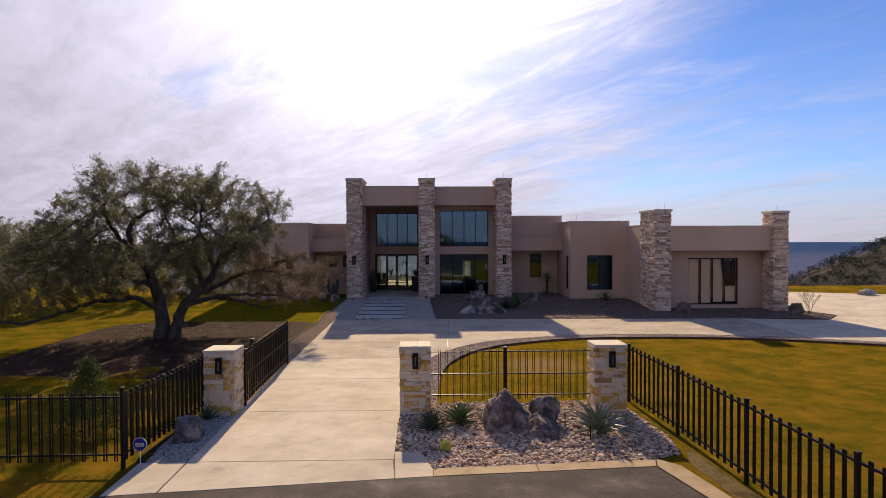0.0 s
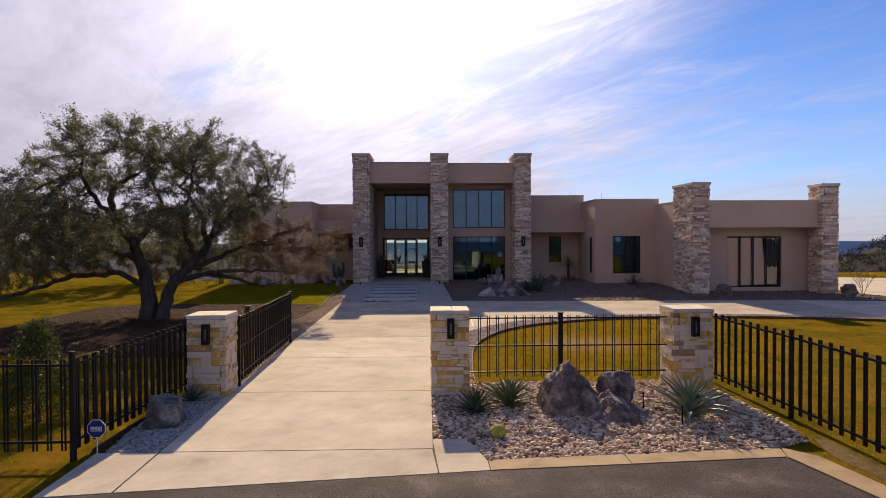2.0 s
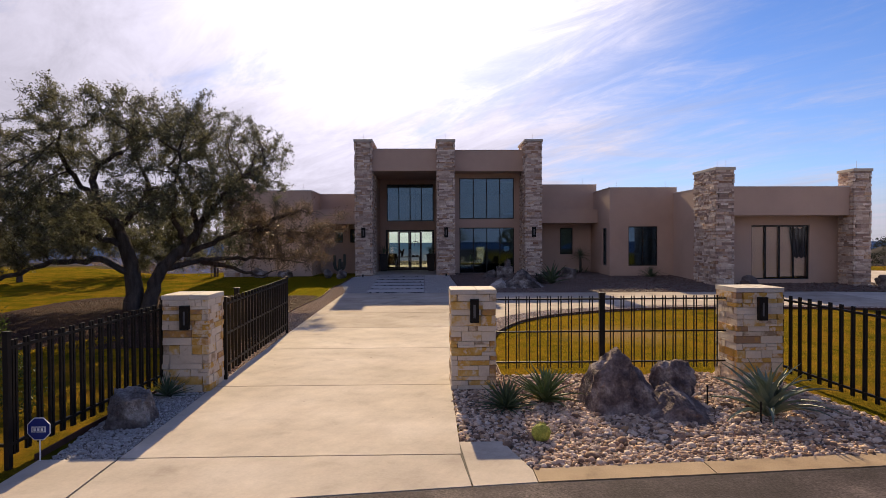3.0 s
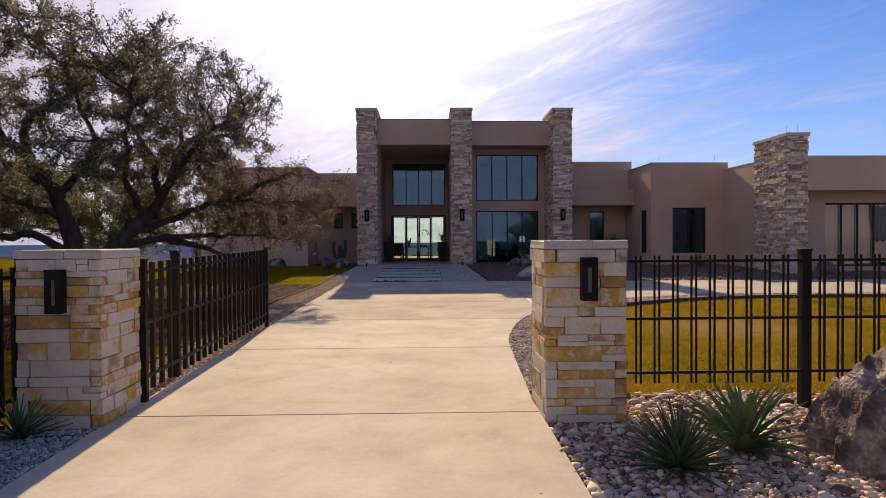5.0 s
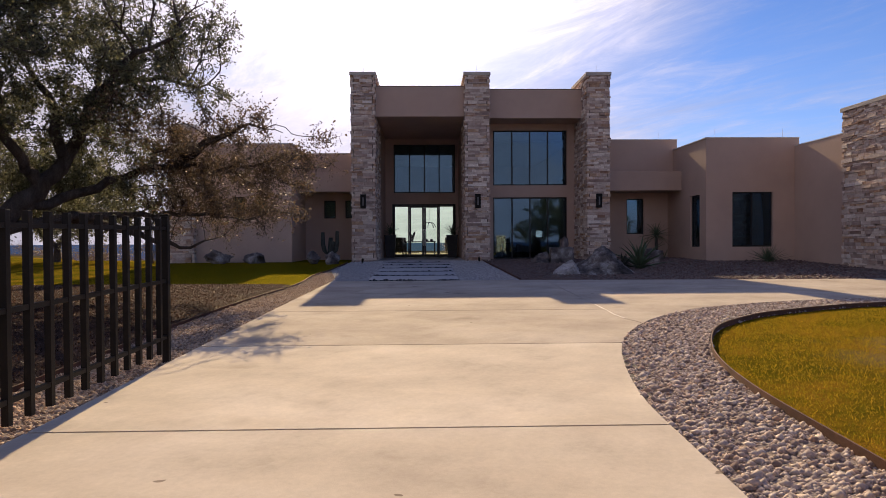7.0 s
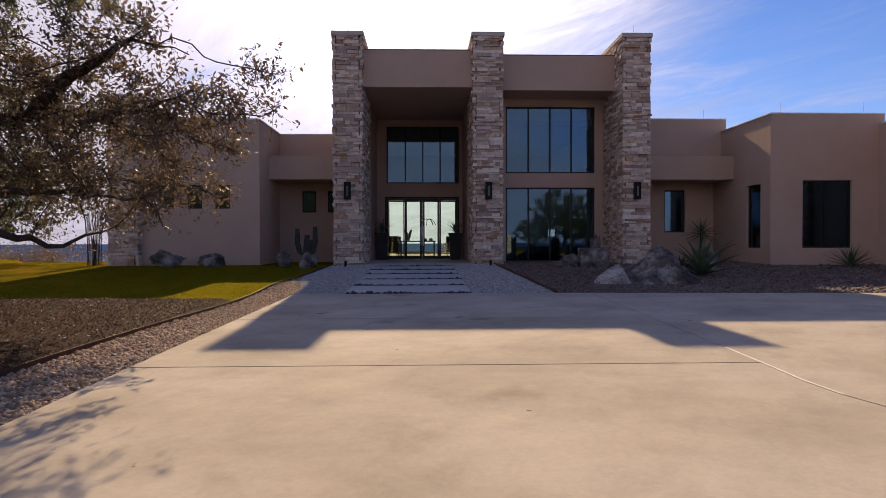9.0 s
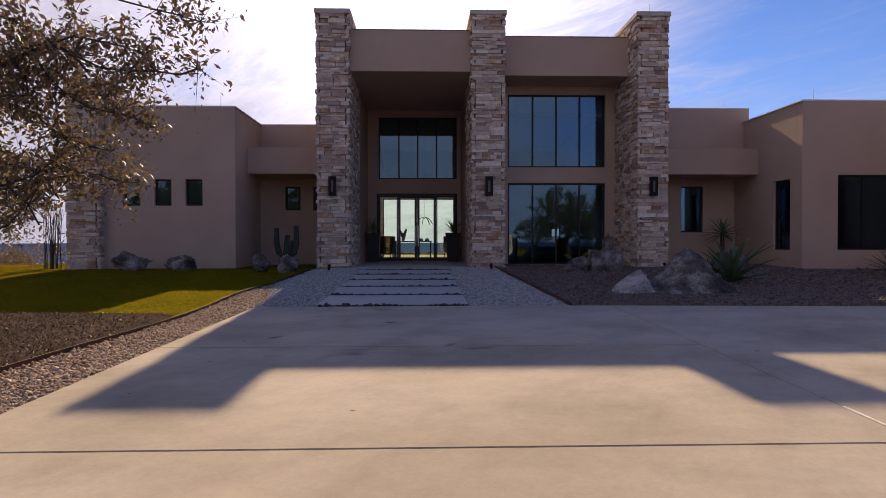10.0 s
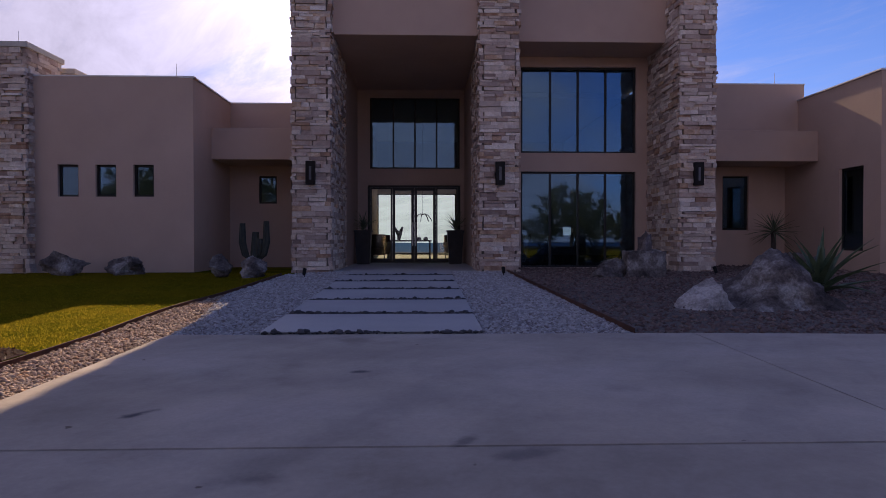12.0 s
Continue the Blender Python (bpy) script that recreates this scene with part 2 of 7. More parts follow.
    scrub = ramp_node(nt, w, [(0.36, (0.030, 0.033, 0.032)), (0.5, (0.052, 0.050, 0.050)), (0.66, (0.10, 0.082, 0.074))])
    nt.links.new(mix_node(nt, wild.outputs[0], col, scrub), bsdf.inputs["Base Color"])
    bsdf.inputs["Roughness"].default_value = 1.0
    bsdf.inputs["Specular IOR Level"].default_value = 0.0
    bump_node(nt, bsdf, f, 0.03)
    return m


def concrete_material(name="concrete", tone=(1.0, 1.0, 1.0), smears=()):
    m, nt, bsdf, _ = node_kit(name)
    a = noise_node(nt, 0.5, 5, 0.6, stretch=(1.0, 1.5, 1.0))
    col = ramp_node(nt, a, [(0.3, (0.445, 0.385, 0.325)), (0.5, (0.535, 0.47, 0.40)), (0.68, (0.60, 0.535, 0.47))])
    b = noise_node(nt, 1.7, 11, 0.72)
    col = mix_node(nt, 1.0, col, ramp_node(nt, b, [(0.28, (0.80, 0.78, 0.77)), (0.42, (0.94, 0.935, 0.93)), (0.56, (1.02, 1.01, 1.0)), (0.72, (1.10, 1.08, 1.05))]), "MULTIPLY")
    spk = noise_node(nt, 30, 4, 0.7)
    col = mix_node(nt, 1.0, col, ramp_node(nt, spk, [(0.3, (0.94, 0.94, 0.94)), (0.7, (1.04, 1.04, 1.04))]), "MULTIPLY")
    stain = noise_node(nt, 1.3, 3, 0.5)
    col = mix_node(nt, 1.0, col, ramp_node(nt, stain, [(0.20, (0.74, 0.72, 0.71)), (0.36, (1, 1, 1))]), "MULTIPLY")
    # broom strokes run slantwise over the slabs, and small dark pits
    turn = nt.nodes.new("ShaderNodeMapping")
    turn.inputs["Rotation"].default_value = (0, 0, radians(-60))
    nt.links.new(nt.nodes.new("ShaderNodeNewGeometry").outputs["Position"], turn.inputs[0])
    broom = noise_node(nt, 1.5, 5, 0.65, vec=turn.outputs[0], stretch=(0.7, 2.0, 1.0))
    col = mix_node(nt, 1.0, col, ramp_node(nt, broom, [(0.32, (0.93, 0.92, 0.92)), (0.5, (1, 1, 1)), (0.7, (1.05, 1.05, 1.04))]), "MULTIPLY")
    pits = noise_node(nt, 7.0, 2, 0.4)
    col = mix_node(nt, 1.0, col, ramp_node(nt, pits, [(0.205, (0.45, 0.42, 0.40)), (0.225, (1, 1, 1))]), "MULTIPLY")
    r = nt.nodes.new("ShaderNodeObjectInfo").outputs["Random"]
    col = mix_node(nt, 1.0, col, ramp_node(nt, r, [(0, (0.95, 0.95, 0.95)), (1, (1.03, 1.03, 1.02))]), "MULTIPLY")
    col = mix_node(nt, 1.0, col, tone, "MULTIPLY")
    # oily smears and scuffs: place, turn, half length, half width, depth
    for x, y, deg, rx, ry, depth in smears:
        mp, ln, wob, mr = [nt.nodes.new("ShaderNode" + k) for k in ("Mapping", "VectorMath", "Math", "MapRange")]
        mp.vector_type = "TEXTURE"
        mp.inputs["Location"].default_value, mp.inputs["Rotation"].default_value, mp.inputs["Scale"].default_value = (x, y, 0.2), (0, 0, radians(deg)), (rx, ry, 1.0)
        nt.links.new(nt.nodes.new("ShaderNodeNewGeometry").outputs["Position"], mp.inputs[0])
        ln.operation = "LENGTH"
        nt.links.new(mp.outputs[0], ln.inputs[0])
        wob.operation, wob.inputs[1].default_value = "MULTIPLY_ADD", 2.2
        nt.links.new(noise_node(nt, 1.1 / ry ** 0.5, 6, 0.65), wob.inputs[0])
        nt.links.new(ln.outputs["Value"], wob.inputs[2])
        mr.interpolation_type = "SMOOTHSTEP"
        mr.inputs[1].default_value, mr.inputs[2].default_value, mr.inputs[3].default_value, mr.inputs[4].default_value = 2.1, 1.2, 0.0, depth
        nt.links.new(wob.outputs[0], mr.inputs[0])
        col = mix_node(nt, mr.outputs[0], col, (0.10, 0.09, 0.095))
    nt.links.new(col, bsdf.inputs["Base Color"])
    f = noise_node(nt, 140, 3, 0.6)
    bsdf.inputs["Roughness"].default_value = 0.93
    bsdf.inputs["Specular IOR Level"].default_value = 0.12
    bump_node(nt, bsdf, f, 0.0012)
    return m


def glass_material(name, ior=1.75, tint=(0.55, 0.62, 0.62), coat=(1.0, 1.0, 1.0)):
    """A window pane: mirror gloss over a tinted, clear body."""
    m, nt, bsdf, out = node_kit(name)
    nt.nodes.remove(bsdf)
    fr = nt.nodes.new("ShaderNodeFresnel")
    fr.inputs[0].default_value = ior
    gl, tr, mx = nt.nodes.new("ShaderNodeBsdfGlossy"), nt.nodes.new("ShaderNodeBsdfTransparent"), nt.nodes.new("ShaderNodeMixShader")
    gl.inputs["Roughness"].default_value, gl.inputs[0].default_value = 0.0, (*coat, 1)
    tr.inputs[0].default_value = (*tint, 1)
    nt.links.new(fr.outputs[0], mx.inputs[0])
    nt.links.new(tr.outputs[0], mx.inputs[1])
    nt.links.new(gl.outputs[0], mx.inputs[2])
    nt.links.new(mx.outputs[0], out.inputs[0])
    return m


def leaf_material(name, dark, light, translucent=0.35, spec=0.5):
    m, nt, bsdf, out = node_kit(name)
    r = nt.nodes.new("ShaderNodeNewGeometry").outputs["Random Per Island"]
    col = ramp_node(nt, r, [(0.0, dark), (1.0, light)])
    nt.links.new(col, bsdf.inputs["Base Color"])
    bsdf.inputs["Roughness"].default_value = 0.55
    bsdf.inputs["Specular IOR Level"].default_value = spec
    tl, mx = nt.nodes.new("ShaderNodeBsdfTranslucent"), nt.nodes.new("ShaderNodeMixShader")
    nt.links.new(col, tl.inputs[0])
    mx.inputs[0].default_value = translucent
    nt.links.new(bsdf.outputs[0], mx.inputs[1])
    nt.links.new(tl.outputs[0], mx.inputs[2])
    nt.links.new(mx.outputs[0], out.inputs[0])
    return m


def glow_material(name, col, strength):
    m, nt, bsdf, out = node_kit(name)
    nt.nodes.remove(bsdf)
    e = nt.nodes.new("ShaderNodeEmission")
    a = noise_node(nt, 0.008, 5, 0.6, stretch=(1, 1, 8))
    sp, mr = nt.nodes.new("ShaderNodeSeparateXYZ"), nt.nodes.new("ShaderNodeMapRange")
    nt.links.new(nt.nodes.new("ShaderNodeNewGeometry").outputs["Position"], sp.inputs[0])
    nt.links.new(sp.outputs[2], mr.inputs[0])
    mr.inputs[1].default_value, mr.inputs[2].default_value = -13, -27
    # haze put into the glow's colour, paler lower down
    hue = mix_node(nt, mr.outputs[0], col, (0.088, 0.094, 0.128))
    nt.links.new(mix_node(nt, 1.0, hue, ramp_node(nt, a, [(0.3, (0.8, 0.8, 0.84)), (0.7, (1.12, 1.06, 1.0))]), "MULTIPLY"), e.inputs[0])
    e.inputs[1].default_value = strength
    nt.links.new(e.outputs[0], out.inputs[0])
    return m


STONE_STOPS = [(0.0, (0.329, 0.234, 0.149)), (0.10, (0.614, 0.508, 0.387)), (0.40, (0.703, 0.608, 0.491)), (0.56, (0.685, 0.576, 0.436)), (0.64, (0.632, 0.414, 0.149)), (0.76, (0.552, 0.302, 0.0495)), (0.82, (0.667, 0.549, 0.414)), (0.92, (0.498, 0.27, 0.0765)), (1.0, (0.338, 0.207, 0.117))]
HOUSE_STONE_STOPS = [(0.0, (0.324, 0.227, 0.184)), (0.2, (0.54, 0.416, 0.34)), (0.45, (0.756, 0.637, 0.529)), (0.60, (0.464, 0.313, 0.243)), (0.78, (0.886, 0.788, 0.68)), (0.91, (0.626, 0.421, 0.27)), (1.0, (0.34, 0.20, 0.135))]
M_LAWN = grass_material()
M_CONCRETE = concrete_material()
# darker copy nearer the house, its dimmer light put into the colour
M_UPPER_CONCRETE = concrete_material("dimmed upper concrete", (0.80, 0.785, 0.78), [(-3.36, 27.05, 58, 0.14, 0.055, 0.95), (-2.22, 28.11, 10, 0.11, 0.07, 0.9), (-1.55, 26.51, 60, 0.18, 0.06, 0.6), (-1.25, 26.33, 20, 0.22, 0.09, 0.5), (-2.45, 26.06, 20, 0.22, 0.11, 0.55), (-1.9, 27.2, 62, 1.6, 0.28, 0.22), (-2.4, 26.3, 52, 1.1, 0.16, 0.2), (0.6, 27.4, 48, 1.5, 0.3, 0.18), (2.6, 27.0, 30, 1.6, 0.4, 0.2)])
M_KERB = surface("kerb concrete", [(0.3, (0.20, 0.13, 0.075)), (0.45, (0.31, 0.215, 0.125)), (0.7, (0.40, 0.29, 0.18))], 1.9, 70, 0.85, 0.002, 0.3, detail=8)
M_SEAL = surface("joint sealant", [(0.3, (0.66, 0.62, 0.55)), (0.7, (0.84, 0.80, 0.74))], 9, 80, 0.7, 0.001, 0.3)
M_PAVER = surface("paver concrete", [(0.3, (0.40, 0.38, 0.37)), (0.7, (0.50, 0.48, 0.46))], 0.9, 90, 0.7, 0.0012, 0.15)
M_DRY_SOIL = surface("dry trodden soil", [(0.35, (0.085, 0.062, 0.022)), (0.48, (0.15, 0.105, 0.045)), (0.6, (0.20, 0.145, 0.075)), (0.7, (0.13, 0.095, 0.018))], 2.4, 45, 0.95, 0.02, 0.6, detail=9, spec=0.05)
M_JOINT = surface("joint filler", [(0.3, (0.05, 0.042, 0.035)), (0.7, (0.10, 0.085, 0.07))], 3, 80, 0.9, 0.001)
M_ASPHALT = surface("asphalt", [(0.36, (0.034, 0.025, 0.030)), (0.48, (0.055, 0.041, 0.048)), (0.56, (0.078, 0.059, 0.066)), (0.63, (0.125, 0.098, 0.10)), (0.72, (0.18, 0.145, 0.14))], 0.9, 40, 0.9, 0.006, 0.8, detail=12, spec=0.2)
M_MULCH = surface("mulch", [(0.3, (0.032, 0.019, 0.016)), (0.55, (0.062, 0.038, 0.031)), (0.75, (0.10, 0.064, 0.052))], 1.3, 70, 0.95, 0.02, 0.6, spec=0.05)
M_LITTER = leaf_material("leaf litter", (0.014, 0.008, 0.006), (0.125, 0.068, 0.045), 0.4, 0.35)
M_CRUSH = surface("crushed stone fines", [(0.3, (0.17, 0.13, 0.115)), (0.5, (0.27, 0.22, 0.20)), (0.7, (0.40, 0.345, 0.32))], 38, 90, 0.95, 0.012, 0.5, spec=0.1)
M_DIRT = surface("gravel bed soil", [(0.3, (0.11, 0.085, 0.07)), (0.7, (0.20, 0.165, 0.14))], 2, 40, 0.95, 0.012, 0.5)
M_COBBLE = surface("river stones", [(0.0, (0.12, 0.075, 0.055)), (0.2, (0.33, 0.215, 0.15)), (0.5, (0.56, 0.405, 0.30)), (0.82, (0.80, 0.65, 0.52)), (1.0, (0.50, 0.29, 0.15))], 6, 70, 0.85, 0.001, 0.2, rand="island", spec=0.12, mottle=0.2)
M_GRAVEL = surface("grey gravel", [(0.0, (0.23, 0.17, 0.145)), (0.4, (0.41, 0.325, 0.28)), (0.8, (0.62, 0.53, 0.47)), (1.0, (0.42, 0.28, 0.20))], 6, 90, 0.9, 0.001, 0.2, rand="island", spec=0.1)
M_TAN_GRAVEL = surface("tan gravel", [(0.0, (0.20, 0.13, 0.09)), (0.4, (0.37, 0.265, 0.19)), (0.8, (0.58, 0.45, 0.34)), (1.0, (0.45, 0.27, 0.15))], 6, 90, 0.9, 0.001, 0.2, rand="island", spec=0.1)
M_DARK_PEBBLE = surface("dark pebbles", [(0.0, (0.03, 0.028, 0.028)), (0.6, (0.06, 0.055, 0.055)), (1.0, (0.11, 0.10, 0.10))], 6, 90, 0.6, 0.001, 0.2, rand="island")
M_WHITE_GRAVEL = surface("white gravel", [(0.0, (0.36, 0.33, 0.32)), (0.5, (0.47, 0.44, 0.42)), (1.0, (0.64, 0.61, 0.58))], 6, 90, 0.9, 0.001, 0.2, rand="island", spec=0.1)
M_PINK_GRAVEL = surface("rose gravel", [(0.0, (0.11, 0.072, 0.062)), (0.5, (0.185, 0.125, 0.108)), (1.0, (0.28, 0.205, 0.175))], 6, 90, 0.9, 0.001, 0.25, rand="island", spec=0.1)
M_STUCCO = surface("stucco", [(0.3, (0.504, 0.366, 0.283)), (0.55, (0.554, 0.402, 0.313)), (0.75, (0.599, 0.439, 0.345))], 0.7, 130, 0.9, 0.002, 0.14, spec=0.2)
M_STUCCO_DARK = surface("soffit stucco", [(0.3, (0.20, 0.145, 0.11)), (0.7, (0.24, 0.18, 0.14))], 0.7, 130, 0.9, 0.002, 0.14, spec=0.2)
M_FLASHING = surface("roof flashing", [(0.3, (0.68, 0.65, 0.60)), (0.7, (0.76, 0.73, 0.68))], 2, 60, 0.45, 0.0, 0.1, metal=0.2)
M_ROOF = surface("roof membrane", [(0.3, (0.45, 0.43, 0.40)), (0.7, (0.55, 0.53, 0.50))], 0.6, 60, 0.85, 0.001, 0.15)
M_STONE = surface("ledge stone", STONE_STOPS, 6.0, 60, 0.9, 0.004, 0.14, rand="object", spec=0.15, mottle=0.7, chip=22)
M_HSTONE = surface("stacked stone", HOUSE_STONE_STOPS, 5.0, 45, 0.88, 0.008, 0.28, rand="object", spec=0.25, chip=14)
M_HSTONE_I = surface("stacked stone sides", HOUSE_STONE_STOPS, 5.0, 45, 0.88, 0.006, 0.28, rand="island", spec=0.25)
M_CAP = surface("cap stone", [(0.3, (0.50, 0.44, 0.37)), (0.7, (0.62, 0.56, 0.48))], 2.5, 60, 0.85, 0.004, 0.2)
M_MORTAR = surface("mortar", [(0.3, (0.16, 0.13, 0.105)), (0.7, (0.24, 0.20, 0.165))], 6, 90, 0.95, 0.002, 0.3)
M_IRON = surface("black iron", [(0.3, (0.009, 0.0075, 0.0068)), (0.7, (0.019, 0.015, 0.0125))], 4, 120, 0.5, 0.0004, 0.2, spec=0.15)
M_RUSTY = surface("brown steel", [(0.3, (0.045, 0.024, 0.016)), (0.7, (0.09, 0.048, 0.03))], 4, 90, 0.6, 0.0006, 0.3, metal=0.4)
M_EDGING = surface("steel edging", [(0.3, (0.062, 0.027, 0.017)), (0.7, (0.15, 0.064, 0.036))], 3, 90, 0.75, 0.0008, 0.3, metal=0.2)
M_BRONZE = surface("dark bronze frame", [(0.3, (0.014, 0.012, 0.011)), (0.7, (0.024, 0.021, 0.019))], 5, 120, 0.45, 0.0002, 0.15, metal=0.3)
M_GLASS = glass_material("window glass", 2.1, (0.50, 0.60, 0.66), (0.46, 0.74, 1.0))
M_DOORGLASS = glass_material("door glass", 1.4, (0.95, 1.0, 0.92))
M_CLEARGLASS = glass_material("clear window glass", 1.3, (0.96, 0.95, 0.93))
M_FROST = surface("frosted glass", [(0.3, (0.11, 0.105, 0.10)), (0.7, (0.16, 0.155, 0.15))], 8, 80, 0.35, 0.0, 0.05)
M_BOULDER = surface("weathered limestone boulder", [(0.28, (0.07, 0.055, 0.052)), (0.44, (0.145, 0.115, 0.108)), (0.58, (0.23, 0.19, 0.175)), (0.78, (0.42, 0.36, 0.32))], 3.6, 24, 0.95, 0.03, 0.5, detail=8, spec=0.2)
M_LICHEN_ROCK = surface("lichened limestone", [(0.30, (0.062, 0.046, 0.046)), (0.44, (0.15, 0.112, 0.105)), (0.54, (0.27, 0.205, 0.185)), (0.63, (0.45, 0.375, 0.33)), (0.74, (0.24, 0.175, 0.15))], 4.2, 30, 0.95, 0.03, 0.5, detail=12, spec=0.2)
M_MOTTLED_ROCK = surface("mottled limestone", [(0.34, (0.0566, 0.0465, 0.0427)), (0.44, (0.133, 0.109, 0.0995)), (0.53, (0.226, 0.192, 0.175)), (0.60, (0.386, 0.353, 0.327)), (0.76, (0.466, 0.435, 0.408))], 2.6, 26, 0.95, 0.04, 0.5, detail=9, spec=0.2)
M_PALE_ROCK = surface("pale limestone", [(0.3, (0.20, 0.165, 0.15)), (0.5, (0.48, 0.43, 0.39)), (0.7, (0.66, 0.61, 0.56))], 4.5, 30, 0.95, 0.02, 0.4, detail=8, spec=0.2)
M_BARK = surface("oak bark", [(0.3, (0.055, 0.045, 0.04)), (0.7, (0.13, 0.108, 0.094))], 7, 55, 0.95, 0.012, 0.5, spec=0.1, stretch=(1, 1, 0.25))
M_LEAF = leaf_material("oak leaves", (0.060, 0.064, 0.036), (0.19, 0.187, 0.108), 0.5, 0.4)
M_LEAF_DRY = leaf_material("russet oak leaves", (0.085, 0.060, 0.038), (0.20, 0.14, 0.085), 0.4)
M_WOODS = leaf_material("distant woods", (0.024, 0.028, 0.021), (0.062, 0.062, 0.045), 0.15, 0.0)
M_JUNIPER = leaf_material("juniper needles", (0.020, 0.036, 0.010), (0.085, 0.115, 0.024), 0.35, 0.1)
M_AGAVE = surface("blue agave", [(0.3, (0.11, 0.15, 0.10)), (0.7, (0.22, 0.255, 0.175))], 5, 60, 0.5, 0.0006, 0.15)
M_YUCCA = surface("green yucca", [(0.3, (0.048, 0.082, 0.042)), (0.7, (0.125, 0.165, 0.085))], 6, 60, 0.5, 0.0006, 0.2)
# darker plant green, with the house's shade put into the colour
M_DARK_AGAVE = surface("shade-toned agave", [(0.3, (0.03, 0.033, 0.027)), (0.7, (0.066, 0.069, 0.054))], 6, 60, 0.6, 0.0006, 0.2, spec=0.2)
M_YUCCA_LIGHT = surface("bright yucca", [(0.3, (0.075, 0.12, 0.04)), (0.7, (0.20, 0.25, 0.10))], 6, 60, 0.45, 0.0006, 0.2)
M_CACTUS = surface("golden cactus spines", [(0.3, (0.30, 0.32, 0.04)), (0.7, (0.60, 0.58, 0.10))], 14, 80, 0.8, 0.004, 0.4)
M_GRASS_BLADE = leaf_material("grass blades", (0.13, 0.125, 0.007), (0.47, 0.288, 0.014), 0.70, 0.04)
M_GREEN_BLADE = leaf_material("green grass blades", (0.11, 0.112, 0.006), (0.45, 0.335, 0.012), 0.7, 0.04)
M_BLUE = surface("blue sign enamel", [(0.3, (0.010, 0.022, 0.16)), (0.7, (0.014, 0.03, 0.20))], 6, 80, 0.35, 0.0, 0.05)
M_WHITE = surface("white paint", [(0.3, (0.74, 0.74, 0.74)), (0.7, (0.80, 0.80, 0.80))], 6, 80, 0.45, 0.0, 0.05)
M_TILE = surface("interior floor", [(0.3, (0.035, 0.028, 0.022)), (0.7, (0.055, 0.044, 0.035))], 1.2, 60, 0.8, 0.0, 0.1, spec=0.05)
M_DARKWOOD = surface("dark furniture", [(0.3, (0.022, 0.016, 0.013)), (0.7, (0.045, 0.033, 0.026))], 5, 70, 0.6, 0.0005, 0.2)
M_CLAY = surface("dark glazed pot", [(0.3, (0.018, 0.017, 0.018)), (0.7, (0.035, 0.032, 0.032))], 5, 70, 0.5, 0.0005, 0.2)
# flat tan that paints the bright reflection in the garage panes
M_TAN_REFLECTION = surface("tan pane reflection", [(0.3, (0.76, 0.57, 0.42)), (0.7, (0.82, 0.63, 0.48))], 1.0, 120, 0.9, 0.0004, 0.1)
M_BACKDROP = glow_material("far hills with painted haze", (0.040, 0.066, 0.115), 1.0)

# ---- building blocks ----
LEVELS = [(-5000, -0.10), (8, -0.10), (11, -0.03), (14.5, 0.05), (20.6, 0.11), (24.2, 0.15), (30, 0.19), (38.2, 0.42), (5000, 0.42)]
BREAKS = [y for y, _ in LEVELS[1:-1]]


def level(y):
    """Height of the graded ground along the drive."""
    for (a, b), (c, d) in zip(LEVELS, LEVELS[1:]):
        if a <= y <= c:
            return b + (d - b) * (y - a) / (c - a)
    return LEVELS[-1][1]


def mesh_of(bm, name, material, smooth=False):
    me = bpy.data.meshes.new(name)
    bmesh.ops.recalc_face_normals(bm, faces=bm.faces[:])
    bm.to_mesh(me)
    bm.free()
    me.materials.append(material)
    if smooth:
        me.shade_smooth()
    return me


def thing(name, at, label, category, group="", kind=""):
    """An empty at a thing's base, under which its parts go."""
    ob = new(name)
    ob.location = at
    ob.empty_display_size = 0.1
    return tagged(ob, label, category, group, kind)


def base_of(ob):
    p = Vector((0, 0, 0))
    while ob:
        p += ob.location
        ob = ob.parent
    return p


def part(name, bm, material, parent, label="", smooth=False):
    """Links a bmesh, drawn in world places, as one mesh under a thing or a part."""
    me = bm if isinstance(bm, bpy.types.Mesh) else mesh_of(bm, name, material, smooth)
    ob = new(name, me)
    ob.parent = parent
    ob.location = -base_of(parent)
    return tagged(ob, label)


def solid(name, bm, material, label, category, kind="", smooth=False):
    return tagged(new(name, mesh_of(bm, name, material, smooth)), label, category, kind=kind)


def box(bm, x0, x1, y0, y1, z0, z1, bevel=0.0, m=None):
    mm = Matrix.Translation(((x0 + x1) / 2, (y0 + y1) / 2, (z0 + z1) / 2)) @ Matrix.Diagonal((x1 - x0, y1 - y0, z1 - z0, 1))
    g = bmesh.ops.create_cube(bm, size=1, matrix=(m @ mm) if m else mm)
    if bevel:
        edges = list({e for v in g["verts"] for e in v.link_edges})
        bmesh.ops.bevel(bm, geom=edges, offset=bevel, segments=2, profile=0.6, affect="EDGES")
    return bm


def new_box(*a, **k):
    return box(bmesh.new(), *a, **k)


def rod(bm, a, b, r0, r1=None, sides=8):
    a, b = Vector(a), Vector(b)
    d = b - a
    m = Matrix.Translation((a + b) / 2) @ d.to_track_quat("Z", "Y").to_matrix().to_4x4()
    bmesh.ops.create_cone(bm, cap_ends=True, segments=sides, radius1=r0, radius2=r0 if r1 is None else r1, depth=d.length, matrix=m)
    return bm


